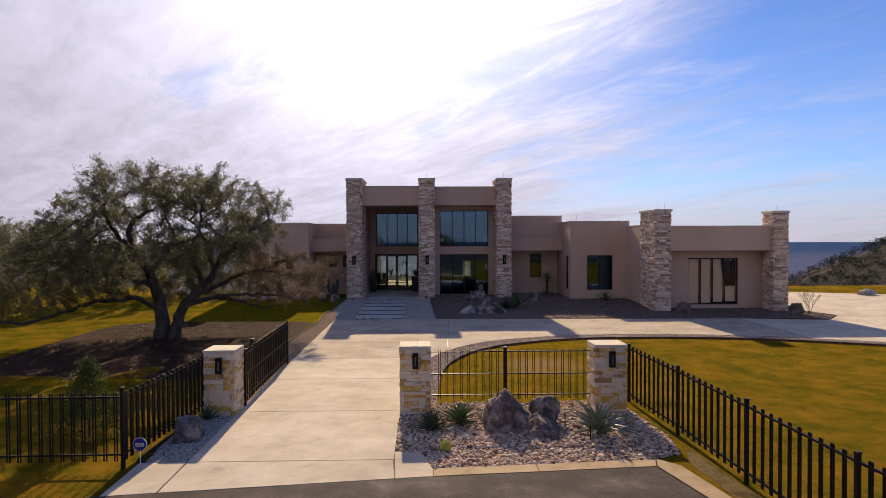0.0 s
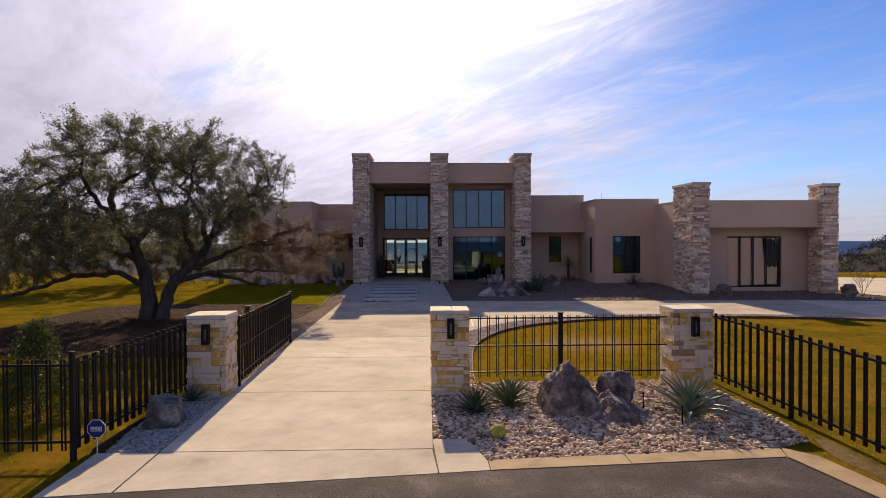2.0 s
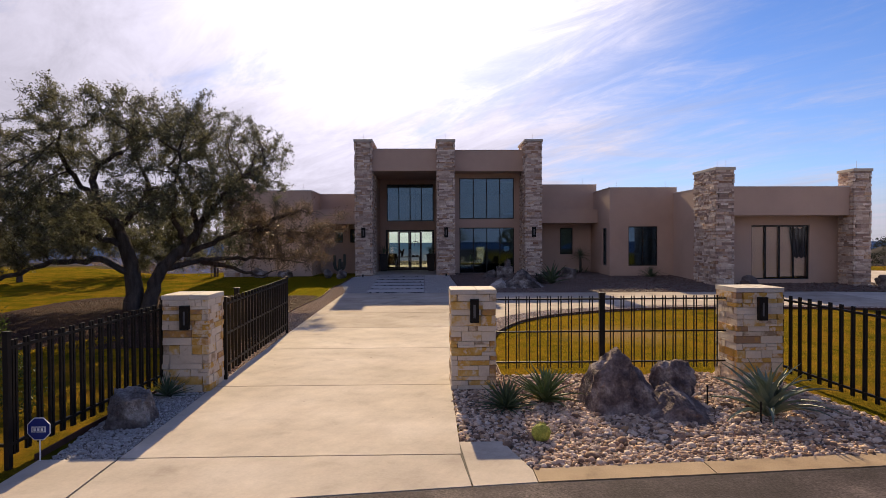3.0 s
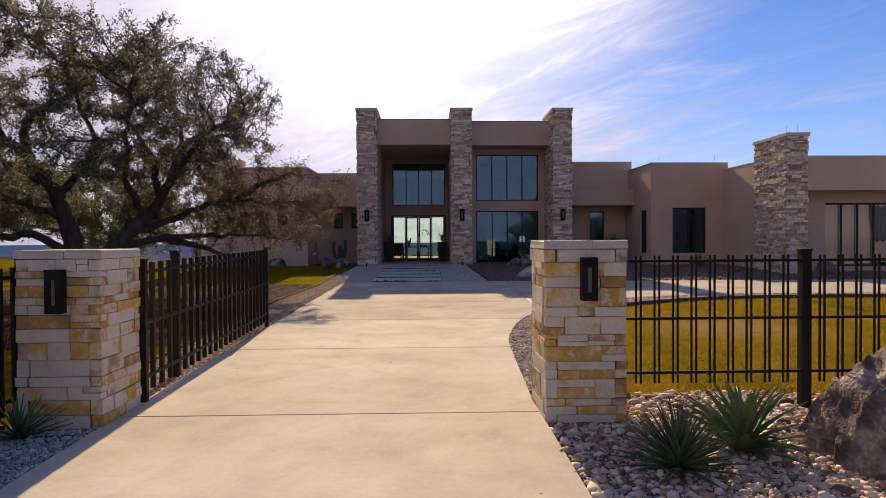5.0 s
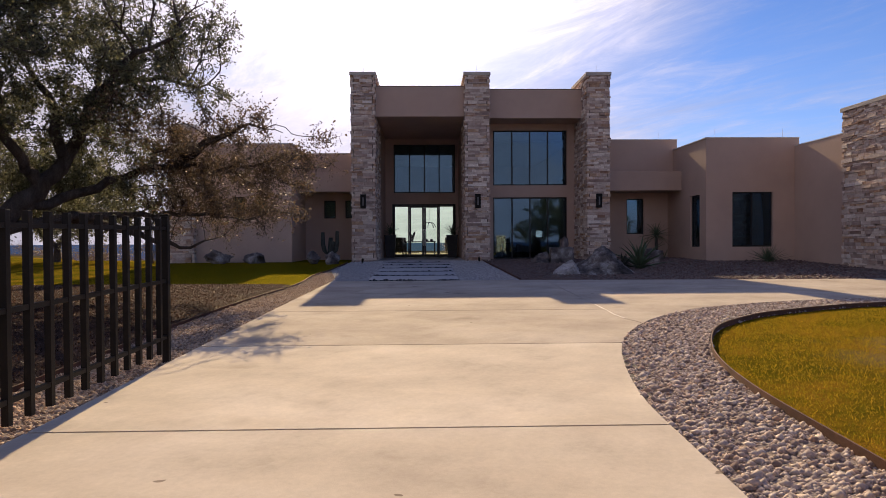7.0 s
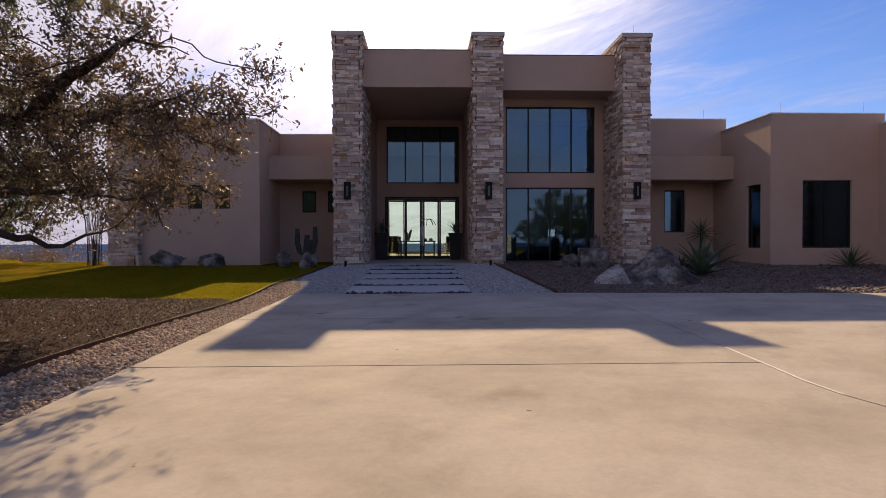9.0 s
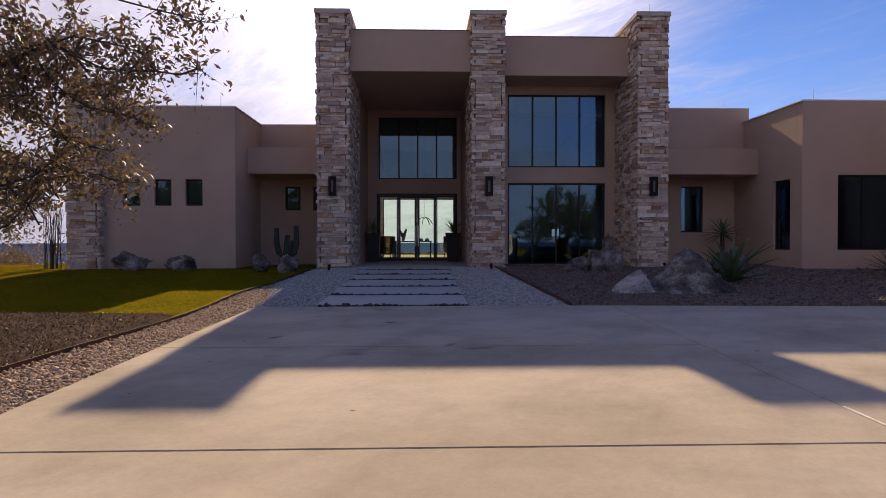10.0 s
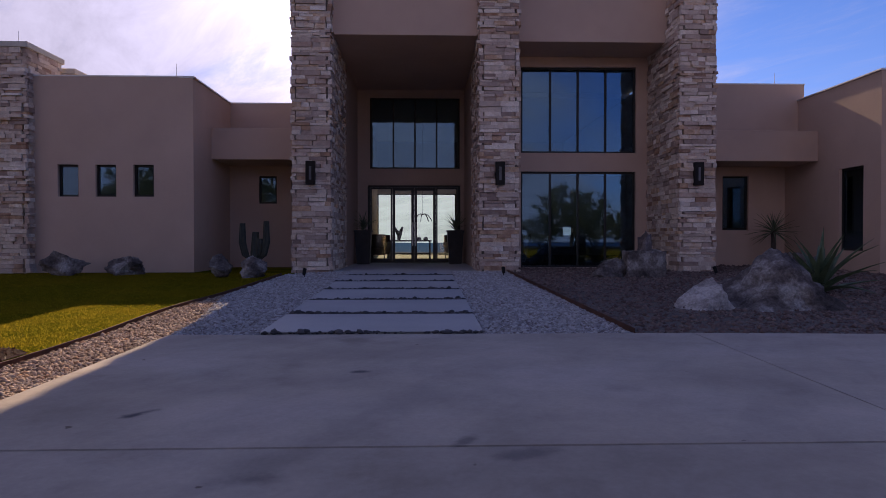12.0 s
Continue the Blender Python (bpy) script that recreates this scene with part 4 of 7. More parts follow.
def veneer(owner, x0, x1, y0, y1, z0, z1, rng, hgt, length, units, singles="nwes", proud=0.028, side_material=None, split=0.0, gap=0.004):
    """Lays split-faced stones round a core: single pieces on the named sides, joined stones on the others."""
    t = 0.10
    jv, jf, count = [], [], 0
    base = base_of(owner)
    for a, b in courses(z0, z1, *hgt, rng):
        wrap = rng.random() < 0.5
        for side in "snwe":
            if side in "sn":
                lo, hi = (x0, x1) if wrap else (x0 + t, x1 - t)
            else:
                lo, hi = (y0 + t, y1 - t) if wrap else (y0, y1)
            pieces = []
            for p, q in run(lo, hi, *length, rng):
                if b - a > 0.095 and q - p < 0.36 and rng.random() < split:
                    h = a + (b - a) * rng.uniform(0.38, 0.62)
                    pieces += [(p, q, a, h), (p, q, h, b)]
                else:
                    pieces.append((p, q, a, b))
            for p, q, za, zb in pieces:
                out = rng.uniform(-0.006, proud)
                c = {"s": ((p + q) / 2, y0 + t / 2 - out), "n": ((p + q) / 2, y1 - t / 2 + out), "w": (x0 + t / 2 - out, (p + q) / 2), "e": (x1 - t / 2 + out, (p + q) / 2)}[side]
                sz = (q - p - gap, t, zb - za - gap)
                turn = {"s": 0, "n": math.pi, "w": -math.pi / 2, "e": math.pi / 2}[side] + rng.uniform(-0.012, 0.012)
                if side in singles and count < 300:
                    ob = new("stone", rng.choice(units))
                    ob.parent = owner
                    ob.location = Vector((c[0], c[1], (za + zb) / 2)) - base
                    ob.rotation_euler = (0, 0, turn)
                    ob.scale = sz
                    count += 1
                else:
                    u = rng.choice(units)
                    v = np.array([k.co[:] for k in u.vertices]) * sz
                    cs, sn = math.cos(turn), math.sin(turn)
                    v = np.stack([v[:, 0] * cs - v[:, 1] * sn + c[0], v[:, 0] * sn + v[:, 1] * cs + c[1], v[:, 2] + (za + zb) / 2], 1)
                    off = sum(len(k) for k in jv)
                    jv.append(v)
                    jf.extend([[i + off for i in pl.vertices] for pl in u.polygons])
    if jv:
        me = bpy.data.meshes.new("side_cladding")
        me.from_pydata(np.concatenate(jv).tolist(), [], jf)
        me.materials.append(side_material)
        ob = new("side_cladding", me)
        ob.parent, ob.location = owner, -base
        tagged(ob, kind="stuff")


# ---- house ----
house = thing("house", (0, 38.2, 0.42), "flat-roofed tan stucco house with tall stacked stone pillars", "house")


def wall_cells(u0, u1, z0, z1, holes):
    us = sorted({u0, u1, *[h[0] for h in holes], *[h[1] for h in holes]})
    zs = sorted({z0, z1, *[h[2] for h in holes], *[h[3] for h in holes]})
    for a, b in zip(us, us[1:]):
        for c, d in zip(zs, zs[1:]):
            m, n = (a + b) / 2, (c + d) / 2
            if not any(h[0] < m < h[1] and h[2] < n < h[3] for h in holes):
                yield a, b, c, d


def wall_x(x0, x1, z0, z1, y, thick, holes=(), material=None, label=""):
    """A wall along x whose face is at y, with openings cut through."""
    bm = bmesh.new()
    for a, b, c, d in wall_cells(x0, x1, z0, z1, holes):
        box(bm, a, b, y, y + thick, c, d)
    tidy(bm)
    return part("wall", bm, material or M_STUCCO, house, label)


def wall_y(y0, y1, z0, z1, x, thick, holes=(), material=None):
    bm = bmesh.new()
    for a, b, c, d in wall_cells(y0, y1, z0, z1, holes):
        box(bm, x, x + thick, a, b, c, d)
    tidy(bm)
    return part("wall", bm, material or M_STUCCO, house)


def tidy(bm):
    """Welds the cells of a wall and drops the faces between them."""
    bmesh.ops.remove_doubles(bm, verts=bm.verts[:], dist=1e-4)
    seen = {}
    for f in bm.faces:
        seen.setdefault(frozenset(v.index for v in f.verts), []).append(f)
    bm.verts.index_update()
    seen = {}
    for f in bm.faces:
        seen.setdefault(frozenset(v.index for v in f.verts), []).append(f)
    dead = [f for fs in seen.values() if len(fs) > 1 for f in fs]
    if dead:
        bmesh.ops.delete(bm, geom=dead, context="FACES")


def window(u0, u1, z0, z1, y, panes, axis="x", set_back=0.08, glass=None, rails=(), label=""):
    """A metal-framed window in a wall's opening: frame, mullions, panes."""
    g = glass or M_GLASS
    fw, fd = 0.05, 0.07
    if axis == "x":
        mk = lambda a, b, c, d, e, f: new_box(a, b, y + set_back + c, y + set_back + d, e, f, bevel=0.004)
    else:
        mk = lambda a, b, c, d, e, f: new_box(y + set_back + c, y + set_back + d, a, b, e, f, bevel=0.004)
    bm = bmesh.new()
    for a, b, e, f in ((u0, u1, z0, z0 + fw), (u0, u1, z1 - fw, z1), (u0, u0 + fw, z0 + fw, z1 - fw), (u1 - fw, u1, z0 + fw, z1 - fw)):
        if axis == "x":
            box(bm, a, b, y + set_back, y + set_back + fd, e, f)
        else:
            box(bm, y + set_back, y + set_back + fd, a, b, e, f)
    win = part("window", bm, M_BRONZE, house, label)
    w = (u1 - u0 - 2 * fw) / panes
    for i in range(panes):
        a = u0 + fw + i * w
        pane = part("pane", mk(a + 0.004, a + w - 0.004, 0.03, 0.038, z0 + fw, z1 - fw), g, win)
        pane.visible_shadow = False
        if i:
            part("mullion", mk(a - 0.026, a + 0.026, -0.006, fd - 0.004, z0 + fw, z1 - fw), M_BRONZE, win)
    for r in rails:
        part("rail", mk(u0 + fw, u1 - fw, -0.004, fd - 0.006, r - 0.025, r + 0.025), M_BRONZE, win)
    return win


# tall centre with its entrance bay
wall_x(-3.9, -0.43, 0.40, 6.06, 44.0, 0.3, [(-3.58, -0.56, 0.40, 2.96), (-3.50, -0.58, 3.50, 5.80)])
wall_y(41.0, 44.0, 0.40, 6.06, -4.2, 0.3)
wall_y(40.5, 44.0, 0.40, 6.06, -0.43, 0.35)
part("fascia_beam", new_box(-3.93, -0.42, 38.5, 44.3, 6.05, 7.22, bevel=0.012), M_STUCCO, house, "deep tan stucco beam over the entrance bay")
part("fascia_beam", new_box(0.46, 4.31, 39.0, 40.62, 6.08, 7.22, bevel=0.012), M_STUCCO, house, "deep tan stucco beam over tall windows")
wall_x(0.45, 4.32, 0.40, 6.09, 40.3, 0.3, [(0.85, 3.96, 0.44, 3.02), (0.85, 3.96, 3.52, 5.82)])
window(0.85, 3.96, 3.52, 5.82, 40.3, 4, label="tall four-pane window reflecting blue sky")
window(0.85, 3.96, 0.44, 3.02, 40.3, 4, label="four-pane window reflecting trees")
window(-3.50, -0.58, 3.50, 5.80, 44.0, 4, label="four-pane transom window over the doors")
# parapet caps and roofs
part("coping", new_box(-3.92, -0.43, 38.49, 38.8, 7.215, 7.245), M_STUCCO_DARK, house)
part("coping", new_box(0.47, 4.30, 38.99, 39.3, 7.215, 7.245), M_STUCCO_DARK, house)
part("roof", new_box(-4.3, 5.1, 44.3, 54.3, 5.9, 6.2), M_ROOF, house)
part("roof", new_box(-0.42, 5.1, 40.62, 44.3, 6.05, 6.2), M_ROOF, house)
part("roof", new_box(5.1, 8.58, 40.9, 54.3, 4.3, 4.45), M_ROOF, house)
wall_y(40.9, 54.0, 4.3, 5.92, 5.0, 0.1)
part("roof", new_box(-11.2, -7.46, 38.74, 54.3, 4.55, 4.7), M_ROOF, house)
part("roof", new_box(-7.46, -4.2, 41.8, 54.3, 4.55, 4.7), M_ROOF, house)
part("roof", new_box(8.88, 18.2, 37.7, 54.3, 4.3, 4.45), M_ROOF, house)
part("roof", new_box(12.25, 18.2, 33.4, 37.7, 4.3, 4.45), M_ROOF, house)
wall_y(44.3, 54.0, 0.40, 5.92, -4.3, 0.3)
wall_y(41.5, 54.0, 0.40, 4.31, 8.1, 0.3)
wall_x(-11.2, -4.3, 0.40, 4.6, 54.0, 0.3)
wall_x(5.7, 18.2, 0.40, 4.4, 54.0, 0.3)
wall_x(-4.3, 5.7, 0.40, 5.92, 54.0, 0.3, [(-4.0, -0.2, 0.42, 3.42), (5.0, 5.5, 1.35, 1.85)], label="rear wall with a wide glazed opening")
# right wing beside the tall bay
wall_x(4.9, 8.75, 3.98, 5.46, 40.6, 0.3)
part("fascia_beam", new_box(5.0, 8.585, 39.7, 40.95, 3.24, 4.04, bevel=0.012), M_STUCCO, house, "low projecting stucco canopy band")
wall_x(4.9, 8.6, 0.40, 3.26, 41.2, 0.3, [(6.77, 7.52, 1.46, 3.0)])
window(6.77, 7.52, 1.46, 3.0, 41.2, 1)
# square block with its corner window
wall_x(8.58, 12.13, 0.30, 5.03, 37.4, 0.3, [(9.58, 11.12, 0.93, 3.0)])
wall_y(37.7, 46.0, 0.30, 5.03, 8.58, 0.3, [(37.97, 38.85, 0.92, 2.94)])
wall_y(37.7, 46.0, 0.30, 5.03, 11.83, 0.3)
window(9.58, 11.12, 0.93, 3.0, 37.4, 2)
window(37.97, 38.85, 0.92, 2.94, 8.58, 1, axis="y")
# garage-side wing
wall_x(12.4, 17.9, 0.22, 3.38, 33.1, 0.3, [(13.88, 16.58, 0.47, 2.95)])
window(13.88, 16.58, 0.47, 2.95, 33.1, 4, glass=M_CLEARGLASS, label="wide four-pane window of the garage wing")
part("fascia_beam", new_box(12.52, 17.79, 32.05, 33.45, 3.36, 4.62, bevel=0.012), M_STUCCO, house, "deep tan stucco beam of the garage wing")
wall_y(34.3, 54.0, 0.22, 4.72, 11.96, 0.3)
wall_y(32.85, 54.0, 0.22, 4.60, 17.9, 0.3)
# left wing
wall_x(-10.95, -7.16, 0.30, 5.0, 38.44, 0.3, [(-10.30, -9.82, 2.2, 2.95), (-9.43, -8.95, 2.2, 2.95), (-8.56, -8.08, 2.2, 2.95)])
wall_y(38.74, 42.0, 0.30, 5.0, -7.46, 0.3)
wall_y(38.5, 54.0, 0.30, 5.0, -11.25, 0.3)
for a in (-10.30, -9.43, -8.56):
    window(a, a + 0.48, 2.2, 2.95, 38.44, 1)
wall_x(-7.17, -4.6, 3.98, 5.0, 41.3, 0.3)
part("fascia_beam", new_box(-7.165, -4.7, 39.7, 41.4, 3.24, 4.04, bevel=0.012), M_STUCCO, house, "low projecting stucco canopy band")
wall_x(-7.3, -4.2, 0.40, 3.26, 41.2, 0.3, [(-6.36, -5.86, 2.2, 2.97), (-5.45, -4.95, 2.2, 2.97)])
window(-6.36, -5.86, 2.2, 2.97, 41.2, 1)
window(-5.45, -4.95, 2.2, 2.97, 41.2, 1)
# bright metal flashing on the parapets
for a in ((-10.96, -7.15, 38.43, 38.76, 5.0), (-7.48, -7.12, 38.42, 42.0, 4.985), (8.57, 12.14, 37.39, 37.72, 5.03), (8.54, 8.9, 37.38, 46.0, 5.015), (4.9, 8.76, 40.59, 40.92, 5.46), (-7.16, -4.7, 41.29, 41.62, 5.0), (12.55, 17.75, 32.04, 32.4, 4.62), (11.95, 12.28, 34.4, 46.0, 4.72)):
    part("flashing", new_box(a[0], a[1], a[2], a[3], a[4], a[4] + 0.03), M_FLASHING, house)
# entrance floor
part("porch_floor", new_box(-3.9, -0.43, 38.45, 44.0, 0.25, 0.445, bevel=0.01), M_PAVER, house)
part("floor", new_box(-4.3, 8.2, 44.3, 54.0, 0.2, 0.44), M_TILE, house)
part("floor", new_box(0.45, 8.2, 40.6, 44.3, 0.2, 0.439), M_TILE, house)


def make_doors():
    """Glazed entrance: two swing leaves between fixed side panels."""
    y, z0, z1 = 44.06, 0.445, 2.96
    fr = bmesh.new()
    for a, b, e, f in ((-3.58, -0.56, z1 - 0.07, z1), (-3.58, -3.50, z0, z1 - 0.07), (-0.64, -0.56, z0, z1 - 0.07)):
        box(fr, a, b, y, y + 0.1, e, f)
    frame_ = part("door_frame", fr, M_BRONZE, house)
    for i in range(4):
        a, b = -3.50 + i * 0.715, -3.50 + (i + 1) * 0.715
        leaf = bmesh.new()
        st = 0.05 if i in (0, 3) else 0.095
        for p, q, e, f in ((a + 0.004, b - 0.004, z0 + 0.01, z0 + 0.12), (a + 0.004, b - 0.004, z1 - 0.07 - st, z1 - 0.075), (a + 0.004, a + st, z0 + 0.12, z1 - 0.07 - st), (b - st, b - 0.004, z0 + 0.12, z1 - 0.07 - st)):
            box(leaf, p, q, y + 0.02, y + 0.07, e, f)
        door = part("door" if i in (1, 2) else "side_panel", leaf, M_BRONZE, house, "glazed dark bronze entrance door" if i in (1, 2) else "")
        pane = part("pane", new_box(a + st, b - st, y + 0.04, y + 0.048, z0 + 0.12, z1 - 0.07 - st), M_DOORGLASS, door)
        pane.visible_shadow = False
        if i in (1, 2):
            x = b - 0.05 if i == 1 else a + 0.05
            h = rod(bmesh.new(), (x, y - 0.05, 0.98), (x, y - 0.05, 1.75), 0.016)
            rod(h, (x, y - 0.05, 1.1), (x, y + 0.02, 1.1), 0.01)
            rod(h, (x, y - 0.05, 1.63), (x, y + 0.02, 1.63), 0.01)
            part("handle", h, M_FLASHING, door, "long brushed steel pull handle")
    return frame_


make_doors()
# rear glazing of the great room
window(-4.0, -0.2, 0.42, 3.42, 54.0, 1, glass=M_DOORGLASS, label="rear glazed wall of the great room")
window(5.0, 5.5, 1.35, 1.85, 54.0, 1, glass=M_DOORGLASS)


def stone_pillar(x0, x1, y0, y1, z0, z1, seed):
    rng = random.Random(seed)
    p = part("stone_pillar", new_box(x0 + 0.06, x1 - 0.06, y0 + 0.06, y1 - 0.06, z0 - 0.1, z1 - 0.1), M_MORTAR, house, "tall pillar clad in tan stacked stone")
    veneer(p, x0, x1, y0, y1, z0, z1 - 0.13, rng, (0.045, 0.125), (0.16, 0.55), HOUSE_UNITS, "s", 0.055, M_HSTONE_I)
    part("pillar_cap", new_box(x0 - 0.06, x1 + 0.06, y0 - 0.06, y1 + 0.06, z1 - 0.13, z1, bevel=0.015), M_CAP, p)
    return p


stone_pillar(-4.81, -3.92, 38.2, 41.0, 0.40, 7.70, 11)
stone_pillar(-0.44, 0.48, 38.2, 40.5, 0.40, 7.70, 12)
stone_pillar(4.29, 5.16, 38.2, 40.6, 0.40, 7.70, 13)
stone_pillar(-11.75, -10.85, 38.2, 39.6, 0.38, 5.72, 14)
stone_pillar(-11.5, -10.62, 39.75, 40.5, 4.6, 5.52, 17)
stone_pillar(11.76, 12.54, 32.03, 34.36, 0.27, 5.50, 15)
stone_pillar(17.76, 18.52, 31.80, 32.85, 0.25, 5.40, 16)


def lightning_rod(x, y, z):
    part("lightning_rod", rod(bmesh.new(), (x, y, z), (x, y, z + 0.34), 0.007, 0.004, 6), M_FLASHING, house)


for p in ((-4.36, 38.5, 7.70), (0.02, 38.5, 7.70), (4.72, 38.5, 7.70), (-7.6, 38.6, 5.02), (8.0, 40.75, 5.48), (9.0, 37.6, 5.05), (11.6, 37.6, 5.05), (12.0, 32.5, 5.50), (12.3, 32.3, 5.50), (18.0, 32.0, 5.40), (-11.2, 38.5, 5.72)):
    lightning_rod(*p)


def lantern(x, y, z0, w, h, group):
    """A black box lantern on a pillar's face: back plate, frame, hood and frosted pane."""
    t = thing("wall_lantern", (x, y, z0), "black metal box lantern with a frosted slit pane", "lantern", group)
    d = 0.085 if w < 0.18 else 0.12
    part("back_plate", new_box(x - w / 2, x + w / 2, y - 0.02, y + 0.005, z0, z0 + h, bevel=0.003), M_IRON, t)
    bm = bmesh.new()
    for a, b in ((x - w / 2, x - w / 2 + w * 0.36), (x + w / 2 - w * 0.36, x + w / 2)):
        box(bm, a, b, y - d, y - 0.02, z0, z0 + h)
    box(bm, x - w / 2 + w * 0.36, x + w / 2 - w * 0.36, y - d, y - 0.02, z0, z0 + h * 0.2)
    box(bm, x - w / 2 + w * 0.36, x + w / 2 - w * 0.36, y - d, y - 0.02, z0 + h * 0.8, z0 + h)
    part("frame", bm, M_IRON, t)
    part("pane", new_box(x - w * 0.13, x + w * 0.13, y - d + 0.012, y - 0.03, z0 + h * 0.2, z0 + h * 0.8), M_FROST, t, "frosted glass pane")
    part("hood", new_box(x - w / 2 - 0.002, x + w / 2 + 0.002, y - d - 0.003, y + 0.004, z0 + h, z0 + h + 0.015, bevel=0.003), M_IRON, t)


for x in (-4.37, 0.03, 4.72):
    lantern(x, 38.175, 2.47, 0.21, 0.52, "lanterns on the house pillars")

# ---- gate pillars ----
GATE_PILLARS = [(-5.02, -4.33, 21, -0.055), (-0.617, 0.072, 22, 0.0), (3.84, 4.57, 23, 0.0)]
for x0, x1, seed, dz in GATE_PILLARS:
    rng = random.Random(seed)
    zb = level(14.25)
    t = thing("gate_pillar", ((x0 + x1) / 2, 14.6, zb), "square gate pillar of cream and gold split limestone blocks", "pillar", "pillars at the driveway gate")
    part("core", new_box(x0 + 0.05, x1 - 0.05, 14.30, 14.90, zb - 0.15, 1.52 + dz), M_MORTAR, t)
    veneer(t, x0, x1, 14.25, 14.95, zb - 0.08, 1.527 + dz, rng, (0.06, 0.165), (0.12, 0.50), GATE_UNITS, "snwe", 0.02, M_HSTONE_I, 0.3, 0.004)
    w = (x1 - x0) / 2 + 0.012
    xm = (x0 + x1) / 2
    for a, b in ((xm - w, xm + 0.05), (xm + 0.054, xm + w)):
        cap = new_box(a, b, 14.238, 14.962, 1.529 + dz, 1.602 + dz, bevel=0.008)
        for v in cap.verts:
            v.co += Vector((rng.uniform(-0.005, 0.005), rng.uniform(-0.008, 0.008), rng.uniform(-0.004, 0.004)))
        part("cap_stone", cap, M_CAP, t, "pale limestone cap slab")
    lantern(xm + 0.01, 14.235, 1.10 + dz * 1.3, 0.132, 0.345, "lanterns on the gate pillars")

# ---- iron fences ----
PICKETS = {}


def picket_mesh(h, r):
    k = (round(h, 2), r)
    if k not in PICKETS:
        PICKETS[k] = mesh_of(new_box(-r, r, -r, r, 0, h, bevel=0.002), "picket", M_IRON)
    return PICKETS[k]


def fence_panel(a, b, z0, z1, rails, posts, label, material=M_IRON, pitch=0.186, pair=0.045, group="iron fence panels", post_h=0.08, post_w=0.06, name="iron_fence", thin=False, bar_r=0.0115, start=None):
    """A panel of paired pickets on rails from a to b. z0, z1: the pickets' ends above the ground at each end; posts: 0..1 along the panel."""
    a, b = Vector(a), Vector(b)
    d = b - a
    L, ang = d.length, math.atan2(d.y, d.x)
    zg = lambda s: level((a + d * s).y)
    t = thing(name, (a.x, a.y, zg(0)), label, "fence", group)
    o = base_of(t)
    u = d.normalized()
    n = Vector((-u.y, u.x))

    def bar(s0, s1, h0, h1, w, depth):
        bm = bmesh.new()
        p, q = a + d * s0, a + d * s1
        vs = []
        for c, s in ((p, s0), (q, s1)):
            for k in (-1, 1):
                for h in (h0, h1):
                    vs.append(bm.verts.new((c.x + n.x * k * depth / 2, c.y + n.y * k * depth / 2, zg(s) + h)))
        for f in ((0, 1, 3, 2), (4, 6, 7, 5), (0, 4, 5, 1), (2, 3, 7, 6), (1, 5, 7, 3), (0, 2, 6, 4)):
            bm.faces.new([vs[i] for i in f])
        return bm
    for r in rails:
        part("rail", bar(0, 1, r - (0.012 if thin else 0.016), r + (0.012 if thin else 0.016), 0, 0.034), material, t)
    me = picket_mesh(z1 - z0, 0.0082 if thin else bar_r)
    x = pitch * 0.4 if start is None else start
    while x < L - 0.03:
        for off in ((0, pair) if pair else (0,)):
            if x + off < L - 0.02:
                ob = new("picket", me)
                c = a + u * (x + off)
                ob.parent = t
                ob.location = Vector((c.x, c.y, level(c.y) + z0)) - o
                ob.rotation_euler = (0, 0, ang)
        x += pitch
    for s in posts:
        c = a + d * s
        z = level(c.y)
        m = Matrix.Translation((c.x, c.y, 0)) @ Matrix.Rotation(ang, 4, "Z")
        bm = new_box(-post_w / 2, post_w / 2, -post_w / 2, post_w / 2, z - 0.05, z + z1 + post_h, bevel=0.004, m=m)
        post = part("post", bm, material, t)
        part("post_cap", new_box(-post_w / 2 - 0.008, post_w / 2 + 0.008, -post_w / 2 - 0.008, post_w / 2 + 0.008, z + z1 + post_h, z + z1 + post_h + 0.02, bevel=0.006, m=m), material, post)
    return t


R2 = (0.20, 1.30)
fence_panel((0.09, 14.6), (3.83, 14.6), 0.25, 1.41, (0.35, 0.84, 1.36), (0.462,), "black iron fence of paired pickets between gate pillars", pitch=0.169, pair=0.043, thin=True, post_w=0.085, post_h=0.035, start=0.18)
fence_panel((4.90, 15.12), (5.12, 12.70), 0.10, 1.38, R2, (0.0, 1.0), "black iron fence of paired pickets beside the lawn", pitch=0.2227, start=0.2, post_h=0.03)
for k in range(4):
    fence_panel((5.12 + k * 0.165, 12.70 - k * 2.45), (5.285 + k * 0.165, 10.25 - k * 2.45), 0.10, 1.38, R2, (1.0,), "black iron fence of paired pickets beside the lawn", pitch=0.2227, start=0.2, post_h=0.03)
fence_panel((-5.40, 11.27), (-5.06, 14.45), 0.14, 1.36, (0.26, 1.28), (0.0, 0.98), "black iron fence of paired pickets in the oak's shade", bar_r=0.015)
for k in range(4):
    fence_panel((-5.42 - k * 2.44, 11.26 - k * 0.03), (-7.86 - k * 2.44, 11.23 - k * 0.03), 0.14, 1.36, (0.26, 1.28), (1.0,), "black iron fence of paired pickets in the oak's shade", bar_r=0.010)
fence_panel((-4.32, 15.02), (-4.38, 19.85), 0.12, 1.36, (0.26, 0.78, 1.27), (0.0, 1.0), "open black iron gate leaf swung along the driveway", name="gate_leaf", group="gate leaves", pitch=0.213, pair=0, bar_r=0.021, post_h=0.02, post_w=0.06, start=0.2)
hinge = thing("gate_post", (-4.46, 16.15, level(16.15)), "black iron gate operator post behind the leaf", "post")
